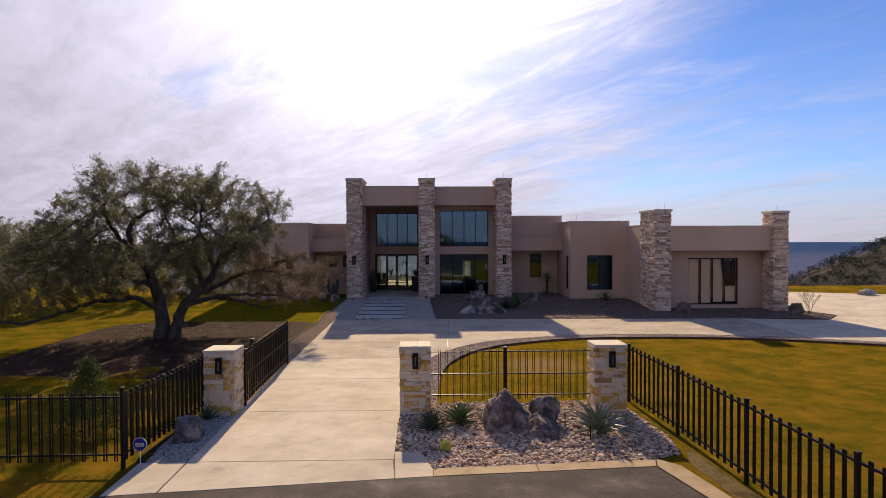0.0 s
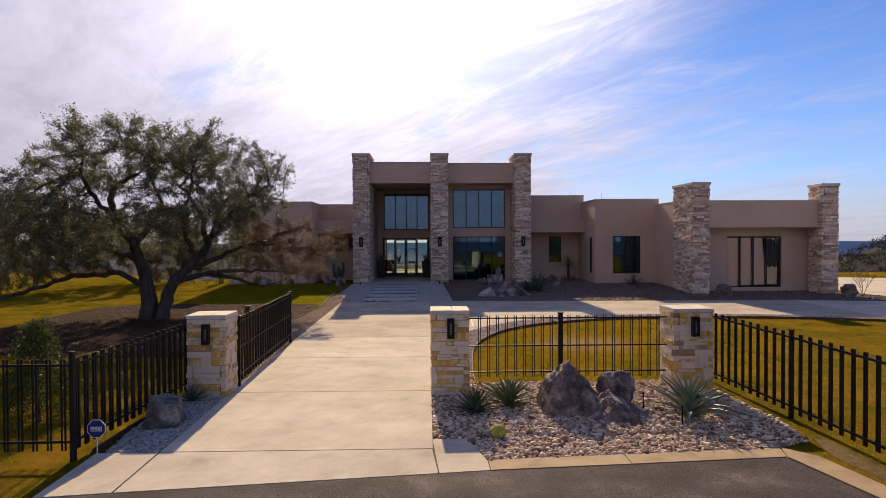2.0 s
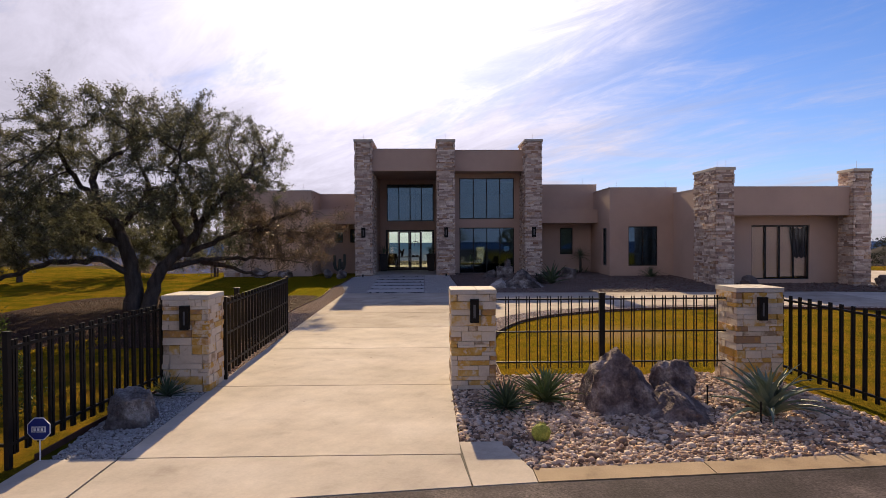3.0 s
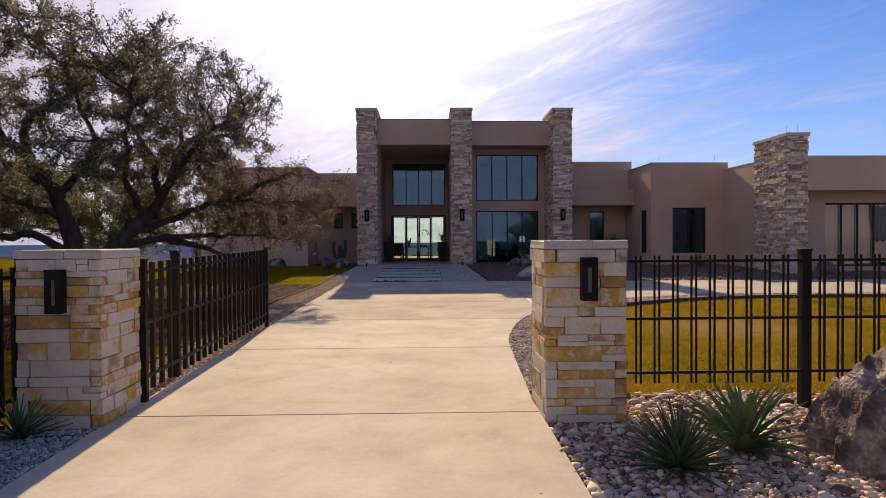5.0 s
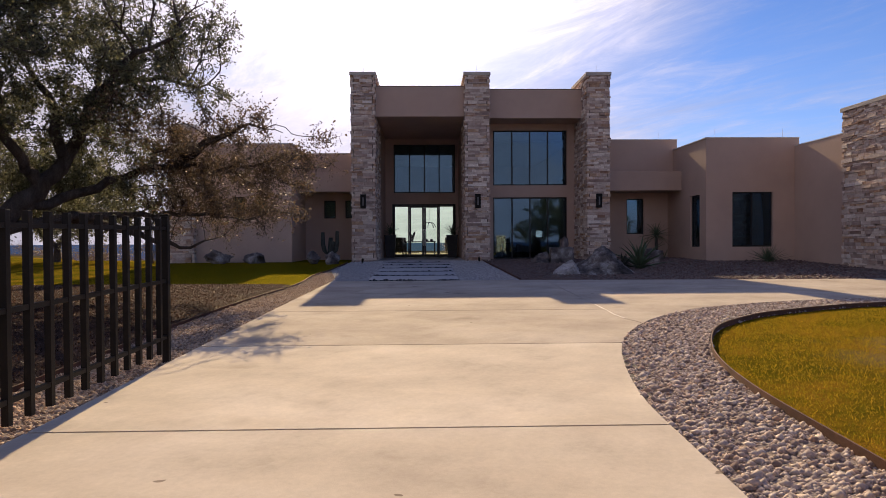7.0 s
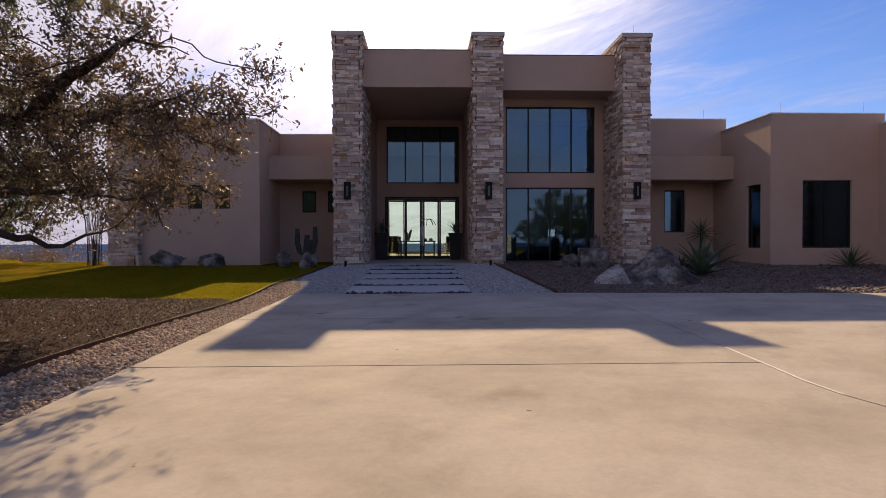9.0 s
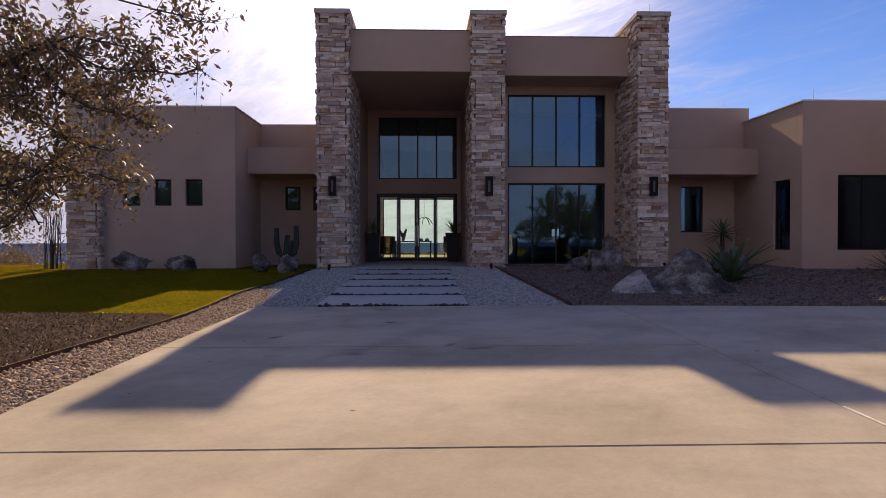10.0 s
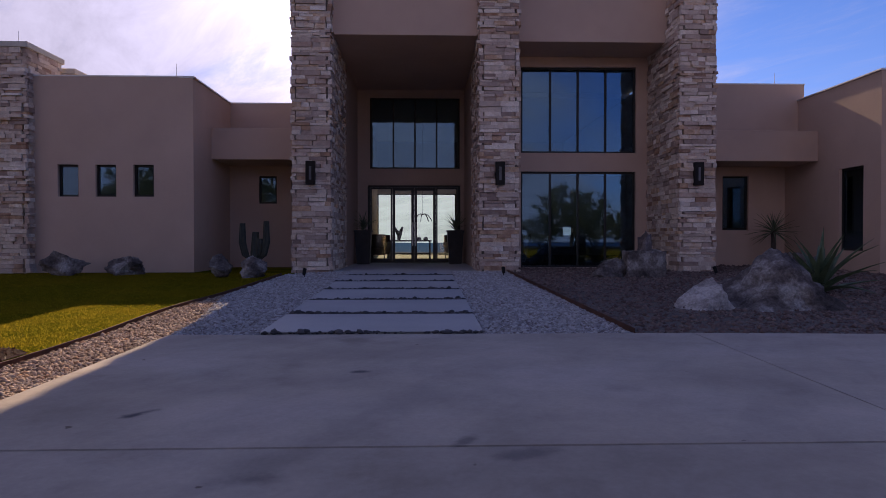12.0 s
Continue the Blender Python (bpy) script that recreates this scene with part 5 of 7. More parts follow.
part("post", new_box(-4.505, -4.425, 16.11, 16.19, level(16.15) - 0.1, 1.49, bevel=0.004), M_IRON, hinge)
part("post_cap", new_box(-4.515, -4.415, 16.10, 16.20, 1.49, 1.515, bevel=0.008), M_IRON, hinge)
latch = thing("gate_post", (-0.55, 15.02, level(15)), "brown steel latch post behind the gate pillar", "post")
part("post", new_box(-0.60, -0.52, 14.985, 15.065, level(15) - 0.1, 1.43, bevel=0.004), M_RUSTY, latch)
part("post_cap", new_box(-0.612, -0.508, 14.973, 15.077, 1.43, 1.455, bevel=0.008), M_RUSTY, latch)

# ---- trees ----
def grow(lobes, stems, seed, attract=1500, step=0.26, reach=1.5, kill=0.5, rounds=130, tuft=1):
    """Grows limbs from the stems towards points strewn in the crown's lobes. Returns places, parents and radii of the nodes."""
    rng = np.random.default_rng(seed)
    vol = np.array([l[1][0] * l[1][1] * l[1][2] * (l[2] if len(l) > 2 else 1) for l in lobes])
    pts = []
    for (c, r, *_), k in zip(lobes, np.maximum((vol / vol.sum() * attract).astype(int), 20)):
        m = max(1, k // tuft)
        d = rng.normal(size=(m, 3))
        d /= np.linalg.norm(d, axis=1, keepdims=True)
        q = np.array(c) + d * (rng.uniform(0.25, 1, (m, 1)) ** (1 / 2.2)) * np.array(r)
        pts.append(np.repeat(q, tuft, 0) + (rng.normal(0, 0.22, (m * tuft, 3)) if tuft > 1 else 0))
    pts = np.concatenate(pts)
    P, par, main = [], [], {}
    for si, stem in enumerate(stems):
        root, line = stem[0], stem[1:]
        last = root if root > -2 else int(np.argmin([np.linalg.norm(np.array(line[0]) - p) for p in P]))
        for a, b in zip(line, line[1:]):
            a, b = np.array(a, float), np.array(b, float)
            k = max(1, int(np.linalg.norm(b - a) / step))
            for i in range(k):
                P.append(a + (b - a) * (i / k) + rng.normal(0, 0.03, 3) * (i > 0))
                par.append(last)
                last = len(P) - 1
        P.append(b)
        par.append(last)
        first = len(main)
        for q, i in enumerate(range(first, len(P))):
            main[i] = (si, q / max(1, len(P) - 1 - first))
    P = [np.array(p) for p in P]
    near = np.full(len(pts), 1e9)
    who = np.zeros(len(pts), int)
    fresh = list(range(len(P)))
    alive = np.ones(len(pts), bool)
    for _ in range(rounds):
        for i in fresh:
            d = np.linalg.norm(pts - P[i], axis=1)
            m = d < near
            near[m], who[m] = d[m], i
        alive &= near > kill
        act = alive & (near < reach * (3.0 if _ < 25 else 1.6))
        if not act.any():
            break
        fresh = []
        for i in np.unique(who[act]):
            v = pts[act & (who == i)] - P[i]
            v /= np.linalg.norm(v, axis=1, keepdims=True)
            g = v.mean(0) + rng.normal(0, 0.22, 3)
            if par[i] >= 0:
                back = P[i] - P[par[i]]
                g += 0.35 * back / (np.linalg.norm(back) + 1e-9)
            g /= np.linalg.norm(g) + 1e-9
            P.append(P[i] + g * step)
            par.append(i)
            fresh.append(len(P) - 1)
    n = len(P)
    rad = np.zeros(n)
    load = np.zeros(n)
    kids = np.zeros(n, int)
    for i in range(n - 1, -1, -1):
        if kids[i] == 0:
            load[i] = 0.009 ** 2.25
        if par[i] >= 0:
            load[par[i]] += load[i]
            kids[par[i]] += 1
    rad = load ** (1 / 2.25)
    return np.array(P), np.array(par), rad, kids, main


def limbs(P, par, rad):
    """Tapered tubes along the grown limbs."""
    V, F = [], []
    rng = np.random.default_rng(1)
    for i in range(len(P)):
        j = par[i]
        if j < 0:
            continue
        a, b = P[j], P[i]
        ra, rb = (rad[j] if rad[j] < rad[i] * 1.6 else rad[i] * 1.25), rad[i]
        sides = 8 if rb > 0.06 else (5 if rb > 0.02 else 3)
        d = b - a
        d = d / (np.linalg.norm(d) + 1e-9)
        u = np.cross(d, (0.3, 0.9, 0.2) if abs(d[2]) > 0.5 else (0, 0, 1))
        u /= np.linalg.norm(u)
        w = np.cross(d, u)
        base = len(V)
        for k in range(sides):
            t = 2 * math.pi * k / sides
            o = u * math.cos(t) + w * math.sin(t)
            V.append(a - d * ra * 0.3 + o * ra)
            V.append(b + d * rb * 0.3 + o * rb)
        for k in range(sides):
            q = (k + 1) % sides
            F.append((base + 2 * k, base + 2 * q, base + 2 * q + 1, base + 2 * k + 1))
    return V, F


def leaves(centres, per, spread, size, seed, droop=0.0):
    """Small pointed leaves strewn round twig ends: two triangles folded along the rib each."""
    rng = np.random.default_rng(seed)
    n = len(centres) * per
    c = np.repeat(centres, per, 0) + rng.normal(0, spread, (n, 3)) * np.array([1, 1, 0.8]) - np.array([0, 0, droop])
    R = random_turns(rng, n)
    s = size * rng.uniform(0.6, 1.35, n)
    shape = np.array([[0, -1, 0], [0.42, 0.05, 0.12], [0, 1, 0], [-0.42, 0.05, 0.12]])
    v = np.einsum("nij,kj->nki", R, shape) * s[:, None, None] * 0.5 + c[:, None]
    f = (np.arange(n) * 4)[:, None] + np.array([0, 1, 2, 3])
    return v.reshape(-1, 3), f


def sprays(tips, seed, per, twigs=4, reach=0.32):
    """Short twigs fanned from the limbs' ends, with leaves along them. Returns leaf centres and the twigs' tubes."""
    rng = np.random.default_rng(seed)
    n = len(tips) * twigs
    root = np.repeat(tips, twigs, 0)
    d = rng.normal(size=(n, 3)) + np.array([0, 0, 0.15])
    d /= np.linalg.norm(d, axis=1, keepdims=True)
    d *= rng.uniform(0.4, 1.15, (n, 1)) * reach
    t = rng.uniform(0.15, 1.05, (n, per, 1))
    c = root[:, None] + d[:, None] * t + rng.normal(0, 0.045, (n, per, 3))
    side = np.cross(d, np.array([0.3, 0.2, 0.9]))
    side /= np.linalg.norm(side, axis=1, keepdims=True) + 1e-9
    up = np.cross(d, side)
    up /= np.linalg.norm(up, axis=1, keepdims=True) + 1e-9
    w = 0.0045
    ring = [side, -0.5 * side + 0.87 * up, -0.5 * side - 0.87 * up]
    v = np.stack([root + r * w for r in ring] + [root + d], 1)
    f = (np.arange(n) * 4)[:, None, None] + np.array([[0, 1, 3], [1, 2, 3], [2, 0, 3]])[None]
    return c.reshape(-1, 3), v.reshape(-1, 3), f.reshape(-1, 3)


def oak(at, lobes, stems, seed, per, label, dry=None, attract=1500, leaf=0.085, twigs=4, reach=0.32, group="", thin=0.021, thick=0.16, step=0.26, kill=0.5, gaps=-2, tuft=1, sparse=1e6):
    P, par, rad, kids, main = grow(lobes, stems, seed, attract, step, 1.5, kill, 150, tuft)
    for i, (s, q) in main.items():
        rad[i] = max(rad[i], thick * ((1 - 0.80 * q) * (1, 0.82)[s] if s < 2 else 0.36 * (1 - 0.93 * q)))
    t = thing("live_oak", at, label, "tree", group)
    o = np.array(at)
    V, F = limbs(P, par, rad)
    tr = new("trunk", raw_mesh("trunk", np.array(V) - o, F, M_BARK, True))
    tr.parent = t
    rng = np.random.default_rng(seed + 5)
    keep = (rad < thin) & (P[:, 2] > at[2] + 1.2) & (rng.uniform(size=len(P)) < 0.92)
    keep &= np.array([noise.noise(Vector(p) * 0.85 + Vector((seed, 0, 0))) > (gaps if p[2] < 4 else gaps * 0.85) for p in P])
    keep &= (P[:, 0] < sparse) | (P[:, 2] < 3.9) | (rng.uniform(size=len(P)) < 0.6)
    c = P[keep]
    groups = [("crown", c, M_LEAF, per)]
    if dry:
        isdry = np.array([dry(p) for p in c])
        groups = [("crown", c[~isdry], M_LEAF, per), ("russet_foliage", c[isdry], M_LEAF_DRY, int(per * 0.7))]
    for k, (name, cc, material, n) in enumerate(groups):
        lc, tv, tf = sprays(cc - o, seed + 11 + k, n, twigs + 4 * k, reach * (1 + 0.35 * k))
        v, f = leaves(lc, 1, 0.012, leaf, seed + 1 + k)
        cr = new(name, raw_mesh(name, v, f, material))
        cr.parent = t
        tw = new("twig_growth", raw_mesh("twig_growth", tv, tf, M_BARK))
        tw.parent = t
        tagged(tw, kind="stuff")
        if k:
            tagged(cr, "thin russet drooping foliage")
    return t


oak((-10.2, 25.0, 0.15),
    [((-10.8, 22.3, 6.05), (0.95, 1.3, 0.75), 1.4), ((-11.7, 22.5, 5.6), (0.6, 1.1, 0.65), 1.4), ((-9.5, 22.8, 5.85), (1.1, 1.5, 0.75), 1.3), ((-8.4, 23.7, 5.75), (1.3, 1.8, 0.75), 1.6), ((-6.9, 24.5, 5.45), (1.1, 1.6, 0.65), 1.6),
     ((-6.35, 26.8, 5.3), (0.6, 0.9, 0.6), 1.2), ((-6.05, 26.9, 4.45), (0.6, 0.8, 0.35), 1.2), ((-12.5, 23.0, 5.0), (0.75, 1.3, 0.65), 1.4), ((-13.3, 23.4, 4.1), (1.1, 1.6, 0.65), 1.4),
     ((-15.2, 23.6, 3.8), (1.2, 1.6, 0.7)), ((-15.6, 24.0, 2.9), (1.6, 1.8, 0.8)), ((-12.6, 22.0, 3.8), (1.5, 1.4, 0.9), 1.8), ((-11.6, 22.5, 2.85), (1.2, 1.2, 0.55), 1.4), ((-9.6, 26.6, 3.2), (1.8, 1.2, 0.8), 1.4), ((-13.2, 26.5, 3.0), (1.6, 1.3, 0.9), 1.4), ((-9.2, 22.6, 3.75), (1.3, 1.4, 0.85), 1.2),
     ((-7.2, 24.5, 4.2), (1.5, 1.8, 0.75), 1.4), ((-9.9, 26.3, 5.7), (2.1, 1.4, 0.75)), ((-7.4, 26.2, 5.2), (1.6, 1.4, 0.7)), ((-12.2, 26.0, 5.2), (1.0, 1.3, 0.7)),
     ((-11.6, 27.2, 2.7), (2.4, 1.3, 0.7), 1.3), ((-8.7, 27.4, 2.7), (2.0, 1.3, 0.75), 1.4), ((-10.0, 27.4, 2.0), (1.8, 1.3, 0.6), 1.2), ((-12.8, 25.2, 2.9), (1.7, 1.8, 0.7)),
     ((-14.8, 24.0, 2.2), (2.4, 2.0, 0.6), 1.5), ((-16.0, 22.8, 1.35), (2.2, 0.7, 0.35), 0.6), ((-8.0, 25.6, 3.5), (1.3, 1.8, 0.7)), ((-11.6, 23.2, 5.2), (1.3, 1.2, 0.6)),
     ((-5.5, 25.8, 2.9), (0.9, 1.0, 0.45), 1.8), ((-4.5, 25.6, 2.65), (0.45, 0.8, 0.4), 2.2), ((-6.6, 26.0, 2.6), (1.0, 1.1, 0.55), 1.8), ((-5.2, 25.8, 2.05), (0.85, 0.9, 0.42), 1.9)],
    [(-1, (-10.42, 25.0, -0.05), (-10.40, 25.0, 1.0), (-10.47, 25.0, 1.6), (-10.68, 25.0, 2.25), (-11.0, 25.0, 3.0), (-11.5, 25.0, 3.6), (-11.67, 25.0, 4.3), (-11.45, 25.0, 4.85), (-10.75, 25.1, 5.2)),
     (-1, (-10.0, 25.0, -0.05), (-9.8, 25.1, 1.0), (-9.55, 25.15, 1.5), (-9.1, 25.3, 2.0), (-8.7, 25.5, 2.45), (-8.4, 25.8, 3.15), (-8.3, 26.2, 4.05), (-8.3, 26.4, 4.7)),
     (-2, (-10.5, 24.9, 1.35), (-11.2, 24.6, 1.8), (-12.5, 24.1, 1.74), (-13.9, 23.8, 1.2), (-14.9, 23.6, 0.95), (-16.0, 23.0, 1.1), (-17.2, 22.6, 1.05)),
     (-2, (-11.0, 25.0, 3.0), (-11.7, 24.9, 3.4), (-12.6, 24.8, 3.9), (-13.4, 24.7, 4.2)),
     (-2, (-10.65, 25.0, 2.2), (-11.6, 24.6, 2.6), (-12.8, 24.4, 2.8), (-14.0, 24.2, 3.2)),
     (-2, (-10.85, 25.0, 2.8), (-10.3, 25.2, 3.4), (-9.9, 25.0, 4.2), (-10.0, 24.4, 5.0), (-9.8, 23.6, 5.6)),
     (-2, (-8.35, 26.1, 3.9), (-8.2, 26.7, 4.4), (-7.3, 27.0, 4.6), (-6.6, 27.0, 4.4)),
     (-2, (-8.55, 25.6, 2.8), (-8.8, 25.6, 3.9), (-9.1, 25.5, 4.4), (-9.45, 25.4, 4.8), (-8.9, 25.3, 5.3)),
     (-2, (-9.6, 25.15, 1.45), (-8.8, 25.6, 1.65), (-8.0, 26.2, 1.75), (-7.0, 26.2, 1.8), (-5.9, 25.7, 1.75), (-5.0, 25.3, 1.65)),
     (-2, (-9.3, 25.2, 1.8), (-8.4, 26.0, 2.2), (-7.7, 26.5, 2.6), (-6.8, 26.4, 2.75), (-5.7, 25.8, 2.6), (-4.6, 25.2, 2.7)),
     (-2, (-8.6, 26.0, 1.7), (-8.0, 27.0, 1.45), (-7.4, 27.0, 1.22), (-6.8, 27.0, 1.12), (-6.5, 27.0, 1.27), (-6.1, 27.0, 1.38)),
     (-2, (-11.3, 25.0, 3.4), (-11.7, 24.2, 4.2), (-11.8, 23.4, 5.0), (-11.4, 22.8, 5.7)),
     (-2, (-8.9, 25.4, 2.3), (-8.9, 24.4, 3.1), (-8.5, 23.7, 4.2), (-8.2, 23.3, 5.2)),
     (-2, (-8.45, 25.7, 3.0), (-7.5, 24.8, 3.8), (-6.8, 24.6, 4.4), (-6.2, 24.9, 4.8)),
     (-2, (-6.8, 26.4, 2.75), (-6.1, 25.9, 3.1), (-5.3, 25.4, 3.3), (-4.6, 25.1, 3.3))],
    7, 17, "large spreading live oak with several dark leaning stems", dry=lambda p: p[0] > -7.3 and p[2] < 3.6 and p[1] > 23.8, attract=11600, leaf=0.063, twigs=5, reach=0.30, thin=0.026, thick=0.30, step=0.2, kill=0.32, gaps=-0.43, tuft=8, sparse=-6.1)

small_oak = oak((-21, 36, 0.3), [((-21, 36, 3.6), (3.2, 3.0, 1.6)), ((-23, 35.4, 2.9), (2.0, 2.0, 1.1)), ((-19, 36.4, 3.0), (1.8, 2.0, 1.2)), ((-21.5, 35.5, 2.0), (2.8, 2.6, 0.8)), ((-19.8, 37.0, 4.4), (1.4, 1.4, 0.9))],
    [(-1, (-21, 36, 0.2), (-21.1, 36, 1.2), (-21.6, 35.8, 2.2)), (2, (-21.0, 36, 1.0), (-20.2, 36.2, 2.1))], 23, 7, "smaller live oak at the lawn's far edge", attract=900, leaf=0.165, reach=0.5, thin=0.03, group="smaller oaks round the plot")
for x, y, r, s in ((-25, 34, 40, 1.0), (-17.2, 40.3, 200, 0.95), (-31, 42, 110, 1.2), (17, -22, 80, 1.65), (13.2, -24, 200, 0.9), (20.8, -25, 320, 1.0), (2, -38, 150, 1.1), (-12, -34, 10, 1.2), (27, -30, 260, 1.2)):
    c = copy_thing(small_oak, pose(x, y, terrain(x, y) - 0.05, 0, 0, r) )
    c.scale = (s, s, s)


def woods(name, places, seed, label, size=2.6, material=None, leaf=0.12, k=15, per=13):
    """Distant scrub oak and cedar: clumps of leaf sprays on the slopes."""
    rng = np.random.default_rng(seed)
    cs = []
    for x, y in places:
        z = terrain(x, y)
        r = rng.uniform(0.6, 1.3) * size
        d = rng.normal(size=(k, 3))
        d /= np.linalg.norm(d, axis=1, keepdims=True)
        cs.append(np.array([x, y, z + r * 0.75]) + d * rng.uniform(0.2, 1, (k, 1)) * np.array([r, r, r * 0.8]))
    v, f = leaves(np.concatenate(cs), per, size * 0.14, size * leaf, seed)
    tagged(new(name, raw_mesh(name, v, f, material or M_WOODS)), label, "woods", kind="stuff")


def strewn(n, seed, x0, x1, y0, y1, ok=lambda x, y: True):
    rng = random.Random(seed)
    out = []
    while len(out) < n:
        x, y = rng.uniform(x0, x1), rng.uniform(y0, y1)
        if ok(x, y):
            out.append((x, y))
    return out


woods("hillside_woods", strewn(2600, 5, 60, 250, 95, 280, lambda x, y: x > 0.5 * y and x + y > 190), 31, "dark scrub oak and cedar woods on the hillside", 1.7, leaf=0.34, k=9, per=4)
woods("left_woods", strewn(130, 6, -190, -45, 20, 210), 32, "dark scrub oak woods beyond the lawn", 2.6)
woods("edge_brush", strewn(260, 8, 20, 70, 50, 80), 33, "low brush along the edge of the plateau", 1.25, leaf=0.14)
woods("rear_brush", strewn(90, 9, -36, -12, 42, 66, lambda x, y: 0 < y - 44 - max(0, -17 - x) * 1.1 < 5), 34, "low brown brush behind the lawn", 0.8, M_LEAF_DRY)
woods("roadside_woods", strewn(90, 10, -110, 130, -150, -45), 35, "woods across the road", 3.0)


# ---- boulders ----
def boulder(x, y, size, seed, label, turn=0.0, sink=0.12, peak=0.0, facets=(), material=None):
    """A weathered limestone boulder: faceted by random cuts, pitted by noise."""
    bm = bmesh.new()
    bmesh.ops.create_icosphere(bm, subdivisions=5, radius=1)
    rng = random.Random(seed)
    cuts = []
    for _ in range(16):
        d = Vector((rng.gauss(0, 1), rng.gauss(0, 1), rng.gauss(0, 0.8))).normalized()
        cuts.append((d, rng.uniform(0.42, 0.8)))
    if facets:
        cuts = [(Vector(d).normalized(), h) for d, h in facets] + [(d, h + 0.3) for d, h in cuts[:6]]
    for v in bm.verts:
        p = v.co.copy()
        for d, h in cuts:
            k = p.dot(d) - h
            if k > 0:
                p -= d * k * 0.97
        if facets:
            p.z = max(p.z, -0.3)
        p.z += peak * math.exp(-(p.x * p.x + p.y * p.y) / 0.12)
        q = p * 2.1 + Vector((seed, seed * 2, 0))
        rough = noise.fractal(q, 0.75, 2.2, 6)
        pit = abs(noise.noise(q * 2.3)) + 0.5 * abs(noise.noise(q * 5.1))
        p += p.normalized() * ((0.075 if facets else 0.13) * rough + 0.10 * pit - 0.06)
        v.co = p
    zs = [v.co.z for v in bm.verts]
    lo, hi = min(zs), max(zs)
    m = Matrix.Rotation(turn, 4, "Z")
    w, d, h = size
    for v in bm.verts:
        z = (v.co.z - lo) / (hi - lo)
        c = m @ Vector((v.co.x * w * 0.58, v.co.y * d * 0.58, 0))
        v.co = (c.x, c.y, z * (h + sink) - sink)
    ob = solid("boulder", bm, material or M_BOULDER, label, "boulder", smooth=True)
    ob.location = (x, y, level(y))
    return ob


boulder(1.74, 13.25, (1.24, 1.2, 0.86), 31, "tall pitted grey limestone boulder in the stone bed", 0.0, peak=0.07, facets=[((-0.95, -0.1, 0.25), 0.66), ((-0.45, -0.15, 0.88), 0.56), ((0.62, -0.2, 0.76), 0.36), ((0.0, -0.85, 0.5), 0.45), ((0.05, 0.8, 0.55), 0.42)], material=M_LICHEN_ROCK)
boulder(2.56, 13.6, (0.88, 0.62, 0.60), 2, "blocky grey limestone boulder in the stone bed", 0.5, material=M_LICHEN_ROCK)
boulder(2.36, 12.75, (0.98, 0.85, 0.40), 3, "low dark limestone boulder in the stone bed", 0.0, facets=[((0.55, -0.2, 0.8), 0.34), ((-0.6, -0.3, 0.7), 0.42), ((0, -0.9, 0.4), 0.5)], material=M_LICHEN_ROCK)
boulder(-4.80, 12.7, (0.74, 0.6, 0.47), 34, "blocky grey boulder beside the driveway", 0.25, facets=[((-0.9, 0, 0.2), 0.6), ((0.9, -0.1, 0.25), 0.58), ((0, -0.95, 0.15), 0.55), ((0.1, -0.1, 1), 0.5), ((-0.5, -0.5, 0.7), 0.6)], material=M_MOTTLED_ROCK)
boulder(3.20, 32.15, (2.0, 2.0, 0.82), 5, "pointed mottled grey boulder in the rose gravel", 0.05, peak=0.34, facets=[((-0.52, -0.2, 0.82), 0.24), ((0.50, -0.22, 0.84), 0.25), ((0.05, -0.86, 0.5), 0.36), ((0.1, 0.8, 0.6), 0.36)], material=M_MOTTLED_ROCK)
boulder(2.12, 31.85, (0.92, 0.6, 0.42), 6, "small pale mottled boulder in the rose gravel", 0.2, facets=[((-0.55, -0.2, 0.8), 0.30), ((0.75, -0.3, 0.5), 0.50), ((0.2, -0.9, 0.35), 0.5)], material=M_PALE_ROCK)
boulder(2.25, 36.9, (1.05, 0.6, 0.42), 7, "low flat boulder under the tall window", 0.1, material=M_MOTTLED_ROCK)
boulder(2.98, 36.85, (1.2, 0.6, 0.60), 8, "squared boulder beside the house pillar", 0.0, facets=[((-1, 0, 0.05), 0.6), ((1, 0, 0.05), 0.6), ((0, -1, 0.1), 0.55), ((0, 0, 1), 0.5)], material=M_MOTTLED_ROCK)
boulder(3.2, 37.4, (0.6, 0.4, 1.0), 9, "upright grey boulder beside the house pillar", 0.7)
boulder(6.25, 36.6, (1.0, 0.62, 0.55), 10, "squared pale mottled boulder in the rose gravel", 0.05, facets=[((-1, 0, 0.05), 0.6), ((1, 0, 0.1), 0.58), ((0, -1, 0.1), 0.55), ((0.1, 0, 1), 0.5)], material=M_MOTTLED_ROCK)
boulder(-6.08, 37.0, (0.66, 0.5, 0.50), 12, "grey boulder at the edge of the lawn", 0.2, material=M_MOTTLED_ROCK)
boulder(-5.38, 37.0, (0.78, 0.5, 0.47), 13, "grey boulder at the edge of the lawn", 1.0, material=M_MOTTLED_ROCK)
boulder(-9.7, 37.6, (1.3, 0.55, 0.55), 14, "grey boulder against the bedroom wing", 0.0, material=M_MOTTLED_ROCK)
boulder(-8.35, 37.7, (1.1, 0.5, 0.42), 15, "low grey boulder against the bedroom wing", 0.2, material=M_MOTTLED_ROCK)
boulder(18.2, 30.5, (0.95, 0.7, 0.62), 16, "grey boulder in the gravel by the garage wing", 0.2)
boulder(13.2, 32.0, (0.9, 0.5, 0.5), 17, "grey boulder below the garage wing window", 0.1)
boulder(27.3, 38.3, (1.5, 0.8, 0.42), 19, "pale boulder at the edge of the drive", 0.1, material=M_PALE_ROCK)


